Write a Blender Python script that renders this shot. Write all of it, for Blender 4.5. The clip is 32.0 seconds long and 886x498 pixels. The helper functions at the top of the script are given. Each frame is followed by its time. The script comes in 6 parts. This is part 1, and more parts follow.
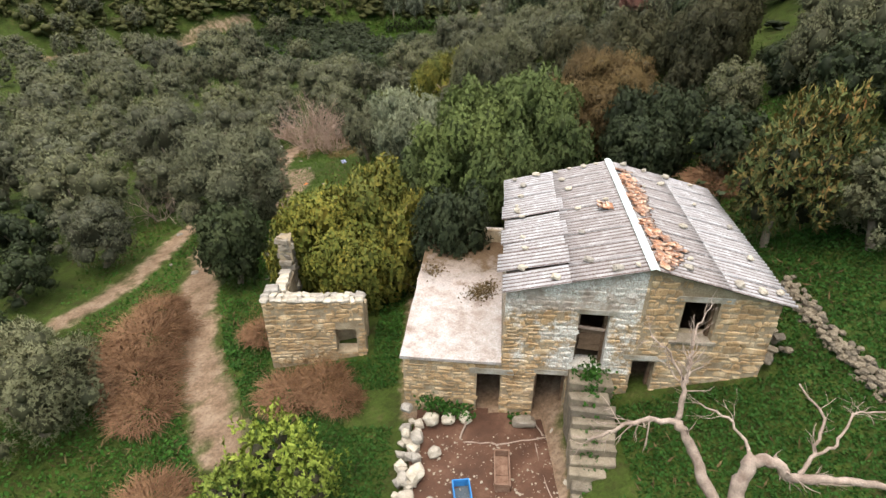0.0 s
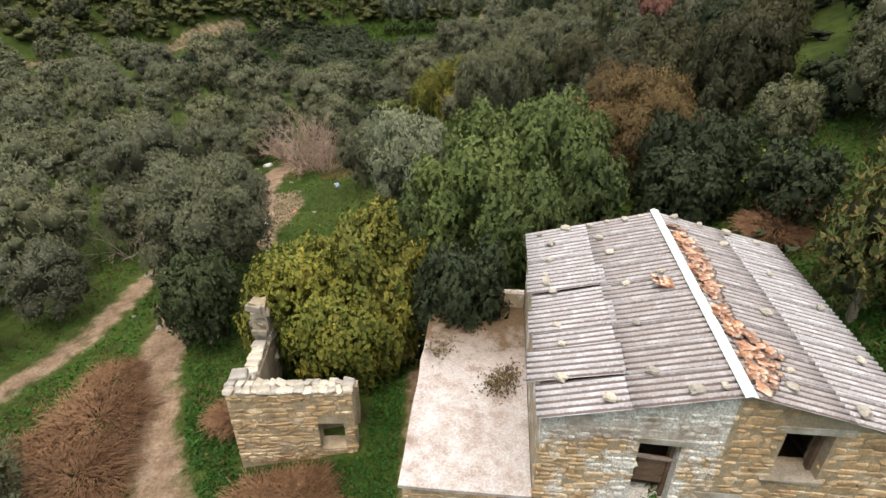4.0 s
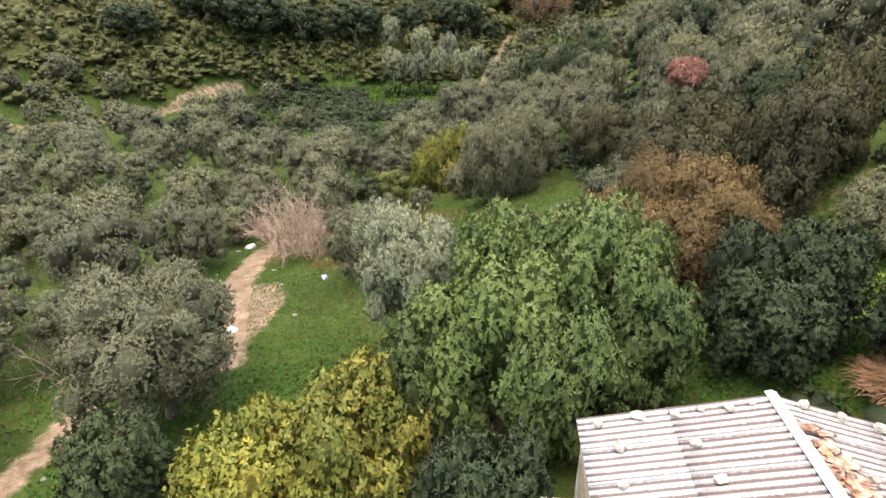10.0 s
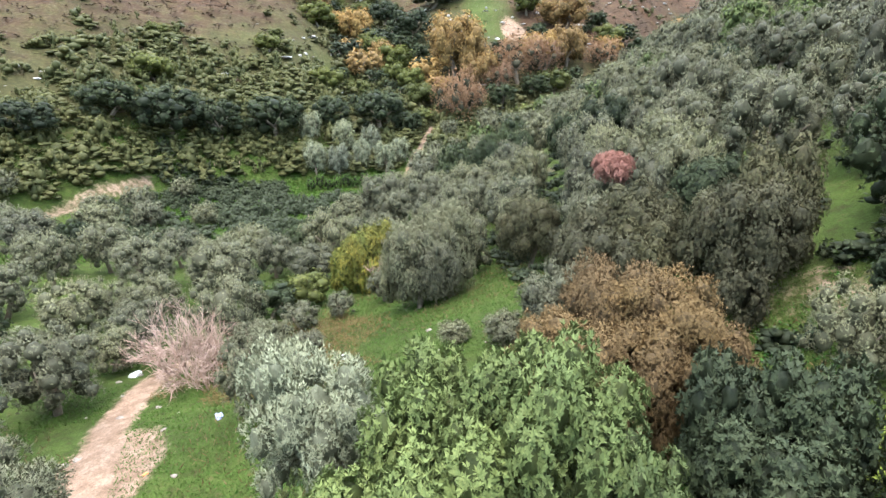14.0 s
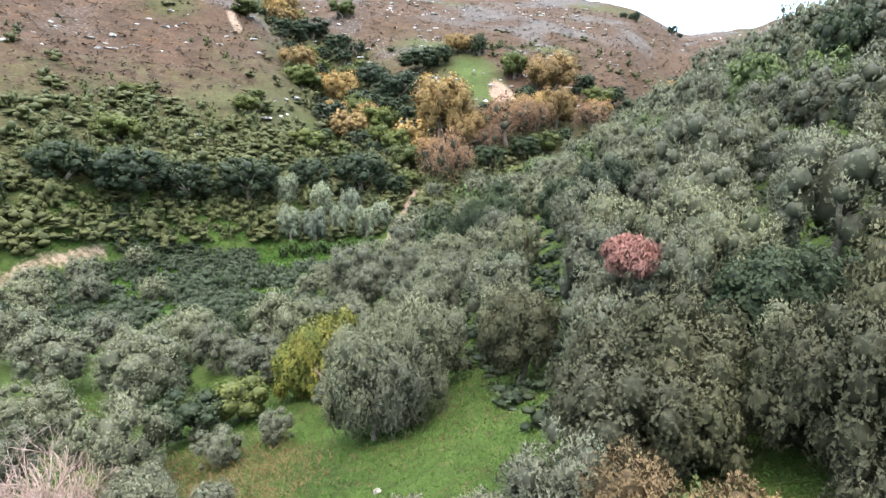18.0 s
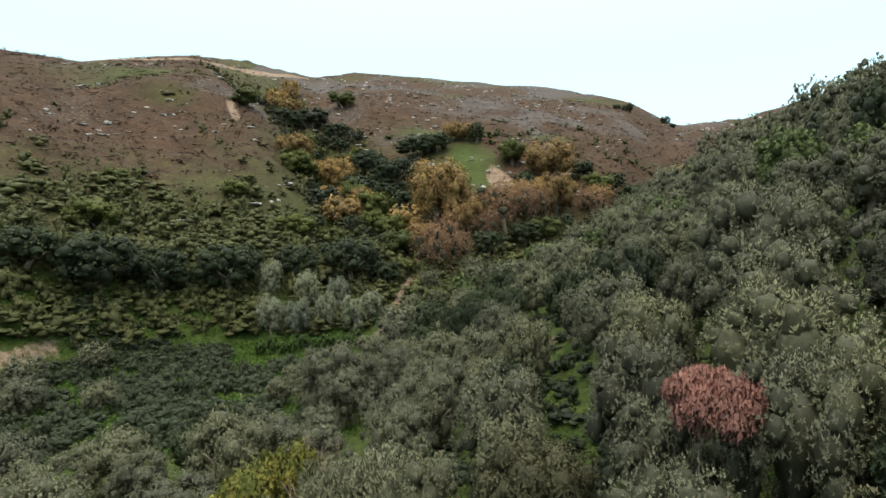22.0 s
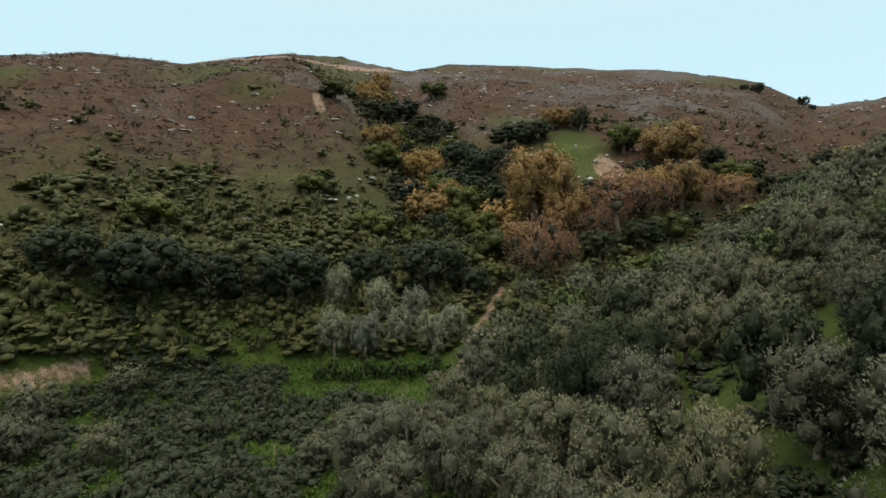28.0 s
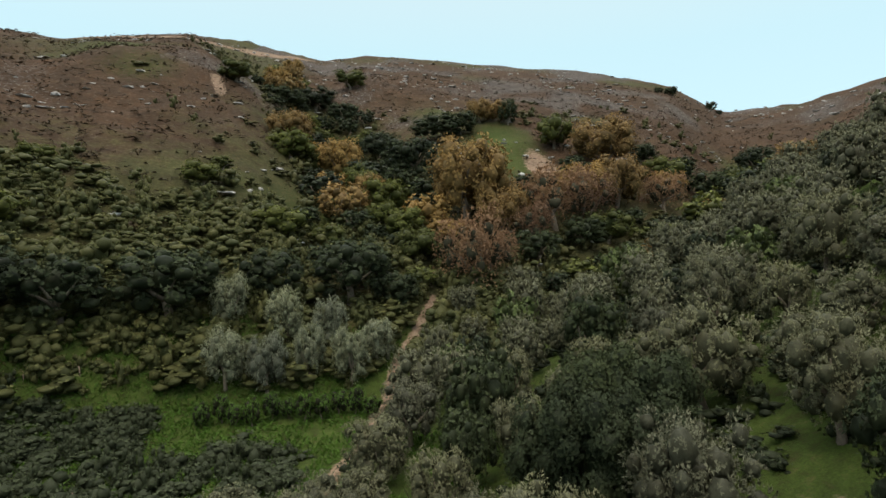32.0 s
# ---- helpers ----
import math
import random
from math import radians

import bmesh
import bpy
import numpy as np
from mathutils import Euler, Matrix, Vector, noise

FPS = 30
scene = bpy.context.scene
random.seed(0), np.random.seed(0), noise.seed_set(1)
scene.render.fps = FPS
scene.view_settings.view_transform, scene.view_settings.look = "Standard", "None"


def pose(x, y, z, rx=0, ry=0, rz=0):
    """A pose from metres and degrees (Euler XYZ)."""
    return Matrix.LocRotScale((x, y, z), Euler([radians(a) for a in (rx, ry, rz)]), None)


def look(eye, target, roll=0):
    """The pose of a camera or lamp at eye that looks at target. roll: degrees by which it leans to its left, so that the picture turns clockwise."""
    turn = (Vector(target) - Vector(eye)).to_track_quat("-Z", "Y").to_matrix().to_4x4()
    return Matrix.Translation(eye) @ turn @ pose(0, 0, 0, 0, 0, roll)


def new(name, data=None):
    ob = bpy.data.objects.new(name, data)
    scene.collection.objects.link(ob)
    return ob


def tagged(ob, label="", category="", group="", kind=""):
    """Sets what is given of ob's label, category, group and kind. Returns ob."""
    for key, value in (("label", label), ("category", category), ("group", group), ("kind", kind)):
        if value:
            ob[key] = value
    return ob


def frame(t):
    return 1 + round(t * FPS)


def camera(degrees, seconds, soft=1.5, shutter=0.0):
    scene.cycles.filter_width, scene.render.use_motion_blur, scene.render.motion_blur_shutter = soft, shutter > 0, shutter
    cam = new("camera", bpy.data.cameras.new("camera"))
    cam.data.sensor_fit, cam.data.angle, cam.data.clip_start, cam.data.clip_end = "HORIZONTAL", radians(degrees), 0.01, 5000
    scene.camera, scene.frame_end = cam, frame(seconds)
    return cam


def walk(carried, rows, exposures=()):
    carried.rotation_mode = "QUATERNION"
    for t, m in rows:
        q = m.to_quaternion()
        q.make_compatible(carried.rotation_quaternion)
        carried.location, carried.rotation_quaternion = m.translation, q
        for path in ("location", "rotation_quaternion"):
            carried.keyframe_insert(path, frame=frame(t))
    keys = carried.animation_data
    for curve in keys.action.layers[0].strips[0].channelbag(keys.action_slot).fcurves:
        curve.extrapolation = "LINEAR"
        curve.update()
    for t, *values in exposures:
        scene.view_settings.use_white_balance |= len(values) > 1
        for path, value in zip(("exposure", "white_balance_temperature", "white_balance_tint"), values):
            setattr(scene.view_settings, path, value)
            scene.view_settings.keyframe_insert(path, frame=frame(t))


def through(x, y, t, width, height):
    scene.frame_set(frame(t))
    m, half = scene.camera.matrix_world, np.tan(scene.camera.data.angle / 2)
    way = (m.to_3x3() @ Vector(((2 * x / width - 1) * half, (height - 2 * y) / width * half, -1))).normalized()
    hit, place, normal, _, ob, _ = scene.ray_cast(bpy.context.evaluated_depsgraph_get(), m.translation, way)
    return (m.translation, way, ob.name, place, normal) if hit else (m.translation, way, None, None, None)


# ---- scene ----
cam = camera(77.1, 32.0)
METRES, EYE, TILT, LEAN, TURN = 68.0, 13.1, -30.0, 0.0, 0.0
ROWS = [
    (0.0, 0.0, 0.0, 0.0, 0.0, 0.0, -0.0),
    (0.5, -0.0004, 0.0075, 0.0042, -0.01, 0.01, -0.0),
    (1.0, -0.0008, 0.0151, 0.0084, -0.01, 0.02, 0.01),
    (1.5, -0.0012, 0.0227, 0.0126, -0.0, 0.03, 0.0),
    (2.0, -0.0014, 0.0299, 0.0166, -0.0, 0.05, 0.01),
    (2.5, -0.002, 0.0369, 0.0205, -0.0, 0.04, 0.01),
    (3.0, -0.0026, 0.0436, 0.0242, -0.01, 0.04, 0.02),
    (3.5, -0.0031, 0.0503, 0.0279, -0.02, 0.04, 0.04),
    (5.5, -0.006, 0.0793, 0.044, -0.01, 0.01, 0.11),
    (6.0, -0.0061, 0.0859, 0.0479, -0.01, 0.03, 0.09),
    (6.5, -0.0062, 0.0916, 0.0513, -0.03, 0.03, 0.08),
    (7.0, -0.0065, 0.0968, 0.0545, -0.04, 0.05, 0.08),
    (7.5, -0.0068, 0.1026, 0.0579, -0.01, 0.03, 0.08),
    (8.0, -0.0068, 0.1096, 0.0616, -0.01, 0.64, 0.05),
    (8.5, -0.0069, 0.1164, 0.0652, 0.01, 1.52, 0.04),
    (9.0, -0.0074, 0.1227, 0.0687, -0.01, 2.48, 0.07),
    (9.5, -0.0076, 0.129, 0.0723, -0.0, 3.81, 0.04),
    (10.0, -0.0075, 0.1356, 0.0763, 0.02, 5.34, 0.01),
    (10.5, -0.0076, 0.1419, 0.0803, 0.04, 7.07, 0.05),
    (11.0, -0.0074, 0.1481, 0.0841, -0.51, 8.98, 0.29),
    (11.5, -0.0069, 0.1543, 0.0876, -1.4, 10.93, 0.83),
    (12.0, -0.0059, 0.1602, 0.0911, -2.44, 12.2, 1.48),
    (12.5, -0.0046, 0.1659, 0.0944, -4.21, 13.28, 2.5),
    (13.0, -0.0028, 0.1714, 0.0977, -5.36, 13.73, 3.2),
    (13.5, -0.0002, 0.1778, 0.1016, -5.99, 13.69, 3.61),
    (15.5, 0.0202, 0.2359, 0.1364, -6.86, 14.47, 4.18),
    (16.0, 0.026, 0.2502, 0.1449, -6.97, 15.35, 4.2),
    (16.5, 0.0314, 0.264, 0.1533, -7.01, 16.29, 4.27),
    (17.0, 0.0361, 0.2773, 0.1609, -7.07, 17.83, 4.29),
    (17.5, 0.0402, 0.2905, 0.1684, -7.08, 19.37, 4.25),
    (18.0, 0.0439, 0.3025, 0.1757, -7.1, 19.59, 4.25),
    (18.5, 0.0472, 0.3144, 0.1826, -7.11, 19.59, 4.26),
    (19.0, 0.0504, 0.3264, 0.1897, -7.11, 19.56, 4.26),
    (19.5, 0.054, 0.3391, 0.1972, -7.1, 19.54, 4.25),
    (20.0, 0.0582, 0.3526, 0.205, -7.1, 19.52, 4.23),
    (20.5, 0.0624, 0.3669, 0.2136, -7.1, 20.93, 4.28),
    (21.0, 0.0667, 0.3819, 0.2227, -7.08, 24.05, 4.35),
    (21.5, 0.0707, 0.3973, 0.2315, -7.09, 27.4, 4.37),
    (22.0, 0.0738, 0.4117, 0.2393, -7.13, 28.34, 4.3),
    (22.5, 0.0769, 0.4254, 0.247, -7.14, 28.34, 4.25),
    (23.0, 0.0805, 0.4406, 0.2554, -7.15, 28.32, 4.21),
    (23.5, 0.085, 0.4592, 0.2659, -7.12, 28.32, 4.22),
    (24.0, 0.0908, 0.4805, 0.2783, -7.19, 28.29, 4.27),
    (24.5, 0.0964, 0.5026, 0.2917, -5.88, 28.33, 3.53),
    (25.0, 0.1018, 0.5255, 0.3053, -4.07, 28.4, 2.45),
    (25.5, 0.1058, 0.5477, 0.3186, -1.87, 28.45, 1.17),
    (27.5, 0.1109, 0.6342, 0.3776, 1.23, 28.36, -0.63),
    (28.0, 0.109, 0.6569, 0.3915, 1.43, 28.33, -0.74),
    (28.5, 0.1069, 0.679, 0.4041, 1.61, 28.33, -0.81),
    (29.0, 0.1043, 0.702, 0.4174, 1.76, 28.33, -0.94),
    (29.5, 0.1016, 0.7272, 0.4315, 1.21, 28.33, -0.66),
    (30.0, 0.0986, 0.7524, 0.4458, 0.64, 28.33, -0.33),
    (30.5, 0.0964, 0.7758, 0.4588, -0.25, 28.34, 0.17),
    (31.0, 0.0952, 0.8, 0.4723, -2.45, 28.34, 1.45),
    (31.5, 0.0948, 0.8249, 0.4861, -4.78, 28.25, 2.83),
    (32.0, 0.0955, 0.8483, 0.4992, -5.93, 28.17, 3.47),
]
EXPOSE = ((0, 0.48, 6600, 12), (6, 0.32, 6700, 12), (9, 0.9, 6550, 13), (11, 1.38, 6400, 15), (13, 1.58, 5900, 15), (16.5, 1.66, 5650, 14), (20.2, 1.66, 5600, 14), (20.6, 1.64, 5750, 12), (21, 1.4, 5700, 10), (21.5, 0.88, 5950, 10), (22, 0.36, 6250, 9), (22.5, 0.12, 6400, 10), (23, -0.05, 6500, 10), (24.5, -0.22, 6500, 10), (28, -0.22, 6500, 10), (32, -0.18, 6500, 10))
walk(cam, [(t, pose(0, 0, EYE, TILT, LEAN, TURN) @ pose(METRES * x, METRES * y, METRES * z, 90 + pitch, roll, yaw)) for t, x, y, z, yaw, pitch, roll in ROWS], EXPOSE)

# ---- sky and light: a bright overcast day ----
world = bpy.data.worlds.new("sky")
scene.world = world
world.use_nodes = True
wn, wl = world.node_tree.nodes, world.node_tree.links
wn.clear()
sky = wn.new("ShaderNodeTexSky")
sky.sky_type, sky.sun_disc, sky.sun_elevation, sky.sun_rotation = "NISHITA", False, radians(66), radians(215)
sky_bg, cloud_bg = wn.new("ShaderNodeBackground"), wn.new("ShaderNodeBackground")
sky_bg.inputs["Strength"].default_value = 0.04
# thick even cloud, pale cyan low down and about three times as bright overhead
wtc, wsep, wramp = wn.new("ShaderNodeTexCoord"), wn.new("ShaderNodeSeparateXYZ"), wn.new("ShaderNodeMapRange")
wl.new(wtc.outputs["Generated"], wsep.inputs[0])
wl.new(wsep.outputs["Z"], wramp.inputs["Value"])
for key, v in (("From Min", 0.42), ("From Max", 1.0), ("To Min", 0.96), ("To Max", 3.6)):
    wramp.inputs[key].default_value = v
wl.new(wramp.outputs["Result"], cloud_bg.inputs["Strength"])
wtint = wn.new("ShaderNodeValToRGB")
wtint.color_ramp.elements[0].position, wtint.color_ramp.elements[0].color = 0.3, (0.67, 0.95, 0.99, 1)
wtint.color_ramp.elements[1].position, wtint.color_ramp.elements[1].color = 0.7, (0.95, 0.955, 0.90, 1)
wl.new(wsep.outputs["Z"], wtint.inputs[0])
wl.new(wtint.outputs[0], cloud_bg.inputs["Color"])
add, out = wn.new("ShaderNodeAddShader"), wn.new("ShaderNodeOutputWorld")
wl.new(sky.outputs[0], sky_bg.inputs["Color"])
wl.new(sky_bg.outputs[0], add.inputs[0])
wl.new(cloud_bg.outputs[0], add.inputs[1])
wl.new(add.outputs[0], out.inputs[0])
sun_data = bpy.data.lights.new("sun", "SUN")
sun_data.energy, sun_data.angle, sun_data.color = 1.5, radians(20), (1.0, 0.86, 0.66)
sun = new("sun", sun_data)
sun.matrix_world = look((-12, -18, 80), (5, 12, 0))

# ---- materials ----
def material(name, rough=0.8, spec=0.3, metal=0.0):
    m = bpy.data.materials.new(name)
    m.use_nodes = True
    b = m.node_tree.nodes["Principled BSDF"]
    b.inputs["Roughness"].default_value, b.inputs["Metallic"].default_value = rough, metal
    b.inputs["Specular IOR Level"].default_value = spec
    return m, m.node_tree.nodes, m.node_tree.links, b


def ramp(nodes, stops):
    r = nodes.new("ShaderNodeValToRGB")
    el = r.color_ramp.elements
    while len(el) < len(stops):
        el.new(0.5)
    for e, (p, c) in zip(el, stops):
        e.position, e.color = p, (*c, 1)
    return r


def noise_node(nodes, links, scale, detail=5, rough=0.6, coord="Object"):
    tc = nodes.new("ShaderNodeTexCoord")
    n = nodes.new("ShaderNodeTexNoise")
    n.inputs["Scale"].default_value, n.inputs["Detail"].default_value, n.inputs["Roughness"].default_value = scale, detail, rough
    links.new(tc.outputs[coord], n.inputs["Vector"])
    return n


def mixed(nodes, links, kind, fac, a, b):
    m = nodes.new("ShaderNodeMix")
    m.data_type, m.blend_type, m.clamp_result = "RGBA", kind, False
    for sock, v in ((m.inputs[0], fac), (m.inputs[6], a), (m.inputs[7], b)):
        if isinstance(v, bpy.types.NodeSocket):
            links.new(v, sock)
        elif isinstance(v, (int, float)):
            sock.default_value = v
        else:
            sock.default_value = (*v, 1)
    return m.outputs[2]


def bump(nodes, links, b, height, strength, dist=0.02):
    k = nodes.new("ShaderNodeBump")
    k.inputs["Strength"].default_value, k.inputs["Distance"].default_value = strength, dist
    links.new(height, k.inputs["Height"])
    links.new(k.outputs[0], b.inputs["Normal"])


def rough_stuff(name, stops, scale=4.0, fine=40.0, rough=0.9, bumps=0.6, dist=0.02, vary=0.25, spec=0.2, metal=0.0, coord="Object", obj_vary=0.0):
    """A material with variation at two scales, and with a shade of its own for each object if obj_vary."""
    m, n, l, b = material(name, rough, spec, metal)
    big, small = noise_node(n, l, scale, coord=coord), noise_node(n, l, fine, 3, 0.7, coord=coord)
    r = ramp(n, stops)
    l.new(big.outputs[0], r.inputs[0])
    g = ramp(n, ((0.25, (1 - vary,) * 3), (0.75, (1 + vary,) * 3)))
    l.new(small.outputs[0], g.inputs[0])
    col = mixed(n, l, "MULTIPLY", 1.0, r.outputs[0], g.outputs[0])
    if obj_vary:
        oi = n.new("ShaderNodeObjectInfo")
        g2 = ramp(n, ((0.0, (1 - obj_vary, 1 - obj_vary, 1 - obj_vary * 0.9)), (0.5, (1.0, 0.97, 0.93)), (1.0, (1 + obj_vary, 1 + obj_vary * 0.9, 1 + obj_vary * 0.7))))
        l.new(oi.outputs["Random"], g2.inputs[0])
        col = mixed(n, l, "MULTIPLY", 1.0, col, g2.outputs[0])
    l.new(col, b.inputs["Base Color"])
    if bumps:
        bump(n, l, b, small.outputs[0], bumps, dist)
    return m


def leaf_material(name, colours, tint=0.18, through=0.14, gloss=0.55, single=0.28, patches=1.6):
    """Leaves: a shade for each leaf, larger patches over the crown, and a tint for each tree."""
    m, n, l, b = material(name, gloss, 0.08)
    geo, oi = n.new("ShaderNodeNewGeometry"), n.new("ShaderNodeObjectInfo")
    patch = noise_node(n, l, patches, 3, 0.6)
    mix = n.new("ShaderNodeMath")
    mix.operation = "MULTIPLY_ADD"
    mix.inputs[1].default_value = single
    l.new(geo.outputs["Random Per Island"], mix.inputs[0])
    half = n.new("ShaderNodeMath")
    half.operation = "MULTIPLY"
    half.inputs[1].default_value = 1 - single
    l.new(patch.outputs[0], half.inputs[0])
    l.new(half.outputs[0], mix.inputs[2])
    r = ramp(n, [(k / (len(colours) - 1) * 0.8 + 0.1, c) for k, c in enumerate(colours)])
    l.new(mix.outputs[0], r.inputs[0])
    t = ramp(n, ((0, (1 - tint, 1 - tint, 1 - tint * 0.6)), (0.5, (1, 1, 1)), (1, (1 + tint, 1 + tint * 0.9, 1 + tint * 0.3))))
    l.new(oi.outputs["Random"], t.inputs[0])
    col = mixed(n, l, "MULTIPLY", 1.0, r.outputs[0], t.outputs[0])
    tuft = noise_node(n, l, 20.0, 3, 0.8)
    fine = ramp(n, ((0.34, (0.78, 0.78, 0.78)), (0.5, (1.0, 1.0, 1.0)), (0.66, (1.18, 1.18, 1.18))))
    l.new(tuft.outputs[0], fine.inputs[0])
    col = mixed(n, l, "MULTIPLY", 1.0, col, fine.outputs[0])
    l.new(col, b.inputs["Base Color"])
    bump(n, l, b, tuft.outputs[0], 0.4, 0.04)
    tr, mx = n.new("ShaderNodeBsdfTranslucent"), n.new("ShaderNodeMixShader")
    l.new(col, tr.inputs["Color"])
    mx.inputs[0].default_value = through
    l.new(b.outputs[0], mx.inputs[1])
    l.new(tr.outputs[0], mx.inputs[2])
    l.new(mx.outputs[0], n["Material Output"].inputs[0])
    return m


SILVER_TONES = ((0.141, 0.145, 0.090), (0.184, 0.196, 0.125), (0.226, 0.244, 0.162), (0.273, 0.293, 0.201))
SILVER = leaf_material("silver_olive_leaf", SILVER_TONES, single=0.16)
OLIVE_TONES = ((0.094, 0.089, 0.052), (0.122, 0.121, 0.072), (0.152, 0.156, 0.097), (0.192, 0.200, 0.129))
OLIVE = leaf_material("olive_leaf", OLIVE_TONES, single=0.16)
MASTIC_TONES = ((0.036, 0.037, 0.020), (0.055, 0.055, 0.030), (0.079, 0.075, 0.041), (0.113, 0.090, 0.052))
MASTIC = leaf_material("mastic_leaf", MASTIC_TONES)
CAROB_TONES = ((0.040, 0.057, 0.023), (0.068, 0.092, 0.033), (0.108, 0.136, 0.048), (0.168, 0.190, 0.070))
CAROB = leaf_material("carob_leaf", CAROB_TONES)
DARK_TONES = ((0.020, 0.028, 0.015), (0.033, 0.044, 0.023), (0.050, 0.062, 0.030), (0.080, 0.090, 0.042))
DARK = leaf_material("dark_leaf", DARK_TONES)
FIG_TONES = ((0.052, 0.074, 0.018), (0.090, 0.110, 0.025), (0.185, 0.168, 0.034), (0.440, 0.315, 0.050))
FIG = leaf_material("fig_leaf", FIG_TONES, single=0.3)
BROWN_TONES = ((0.073, 0.054, 0.027), (0.105, 0.074, 0.037), (0.142, 0.097, 0.047), (0.172, 0.121, 0.060))
BROWN = leaf_material("brown_leaf", BROWN_TONES, single=0.15)
AUTUMN_TONES = ((0.155, 0.105, 0.042), (0.220, 0.145, 0.056), (0.280, 0.182, 0.068), (0.320, 0.220, 0.088))
AUTUMN = leaf_material("autumn_leaf", AUTUMN_TONES)
RUST = leaf_material("rust_leaf", ((0.146, 0.085, 0.055), (0.218, 0.135, 0.086), (0.291, 0.195, 0.125)))
PINK_TONES = ((0.25, 0.115, 0.080), (0.36, 0.185, 0.135), (0.46, 0.265, 0.200))
PINK = leaf_material("dry_pink_leaf", PINK_TONES)
YOUNG = leaf_material("young_leaf", ((0.070, 0.100, 0.018), (0.160, 0.210, 0.036), (0.330, 0.370, 0.085)), single=0.5)
SUMAC = leaf_material("turning_leaf", ((0.034, 0.052, 0.022), (0.054, 0.074, 0.028), (0.078, 0.094, 0.034), (0.175, 0.130, 0.045), (0.230, 0.068, 0.036)), single=0.5)
SCRUB = leaf_material("scrub_leaf", ((0.056, 0.060, 0.026), (0.088, 0.088, 0.034), (0.130, 0.116, 0.044)), patches=0.25, single=0.12)
HEATH = leaf_material("heath_leaf", ((0.024, 0.017, 0.010), (0.038, 0.027, 0.016), (0.055, 0.044, 0.024)))
FRESH_TONES = ((0.048, 0.060, 0.018), (0.085, 0.096, 0.026), (0.135, 0.138, 0.040))
FRESH = leaf_material("fresh_green_leaf", FRESH_TONES)
CLOVER = leaf_material("clover_leaf", ((0.016, 0.047, 0.008), (0.030, 0.082, 0.014), (0.050, 0.122, 0.023)))
GRASS = leaf_material("meadow_grass", ((0.028, 0.056, 0.009), (0.042, 0.082, 0.013), (0.066, 0.108, 0.022)))
CITRUS = leaf_material("citrus_leaf", ((0.034, 0.066, 0.014), (0.062, 0.112, 0.022), (0.100, 0.160, 0.034)), single=0.4)
BRAMBLE = leaf_material("bramble_leaf", ((0.085, 0.042, 0.020), (0.140, 0.074, 0.036), (0.210, 0.125, 0.066)))
# crown cores: twig and leaf colours darkened to paint the shade inside a crown
SHADED_TWIGS = rough_stuff("shaded_core_twigs", ((0.3, (0.022, 0.022, 0.012)), (0.7, (0.05, 0.046, 0.028))), 6, 40, bumps=0.8)
SHADY = leaf_material("shaded_core", ((0.010, 0.011, 0.006), (0.016, 0.017, 0.009), (0.024, 0.024, 0.013)), through=0.02)
shaded_copy = lambda name, colours, k=0.55, **q: leaf_material(name, [tuple(c * k for c in col) for col in colours], through=0.02, **q)
INNER_OLIVE = shaded_copy("olive_leaf_shaded", OLIVE_TONES, 0.36)
INNER_SILVER = shaded_copy("silver_olive_leaf_shaded", SILVER_TONES, 0.42)
INNER_FIG = shaded_copy("fig_leaf_shaded", FIG_TONES, 0.5)
INNER_BROWN = shaded_copy("brown_leaf_shaded", BROWN_TONES, 0.42)
INNER_MASTIC = shaded_copy("mastic_leaf_shaded", MASTIC_TONES, 0.5)
INNER_CAROB = shaded_copy("carob_leaf_shaded", CAROB_TONES, 0.4)
INNER_DARK = shaded_copy("dark_leaf_shaded", DARK_TONES, 0.42)
INNER_FRESH = shaded_copy("fresh_leaf_shaded", FRESH_TONES, 0.5)
INNER_AUTUMN = shaded_copy("autumn_leaf_shaded", AUTUMN_TONES, 0.5)
INNER_PINK = shaded_copy("dry_leaf_shaded", PINK_TONES, 0.65)
BARK = rough_stuff("bark", ((0.3, (0.10, 0.08, 0.06)), (0.7, (0.22, 0.18, 0.14))), 3, 25, bumps=1.0)
DEADWOOD = rough_stuff("dead_wood", ((0.3, (0.16, 0.115, 0.095)), (0.7, (0.36, 0.285, 0.245))), 4, 30, bumps=0.9)
TWIG = rough_stuff("twig", ((0.3, (0.22, 0.145, 0.11)), (0.7, (0.37, 0.27, 0.22))), 4, 30, bumps=0.5)


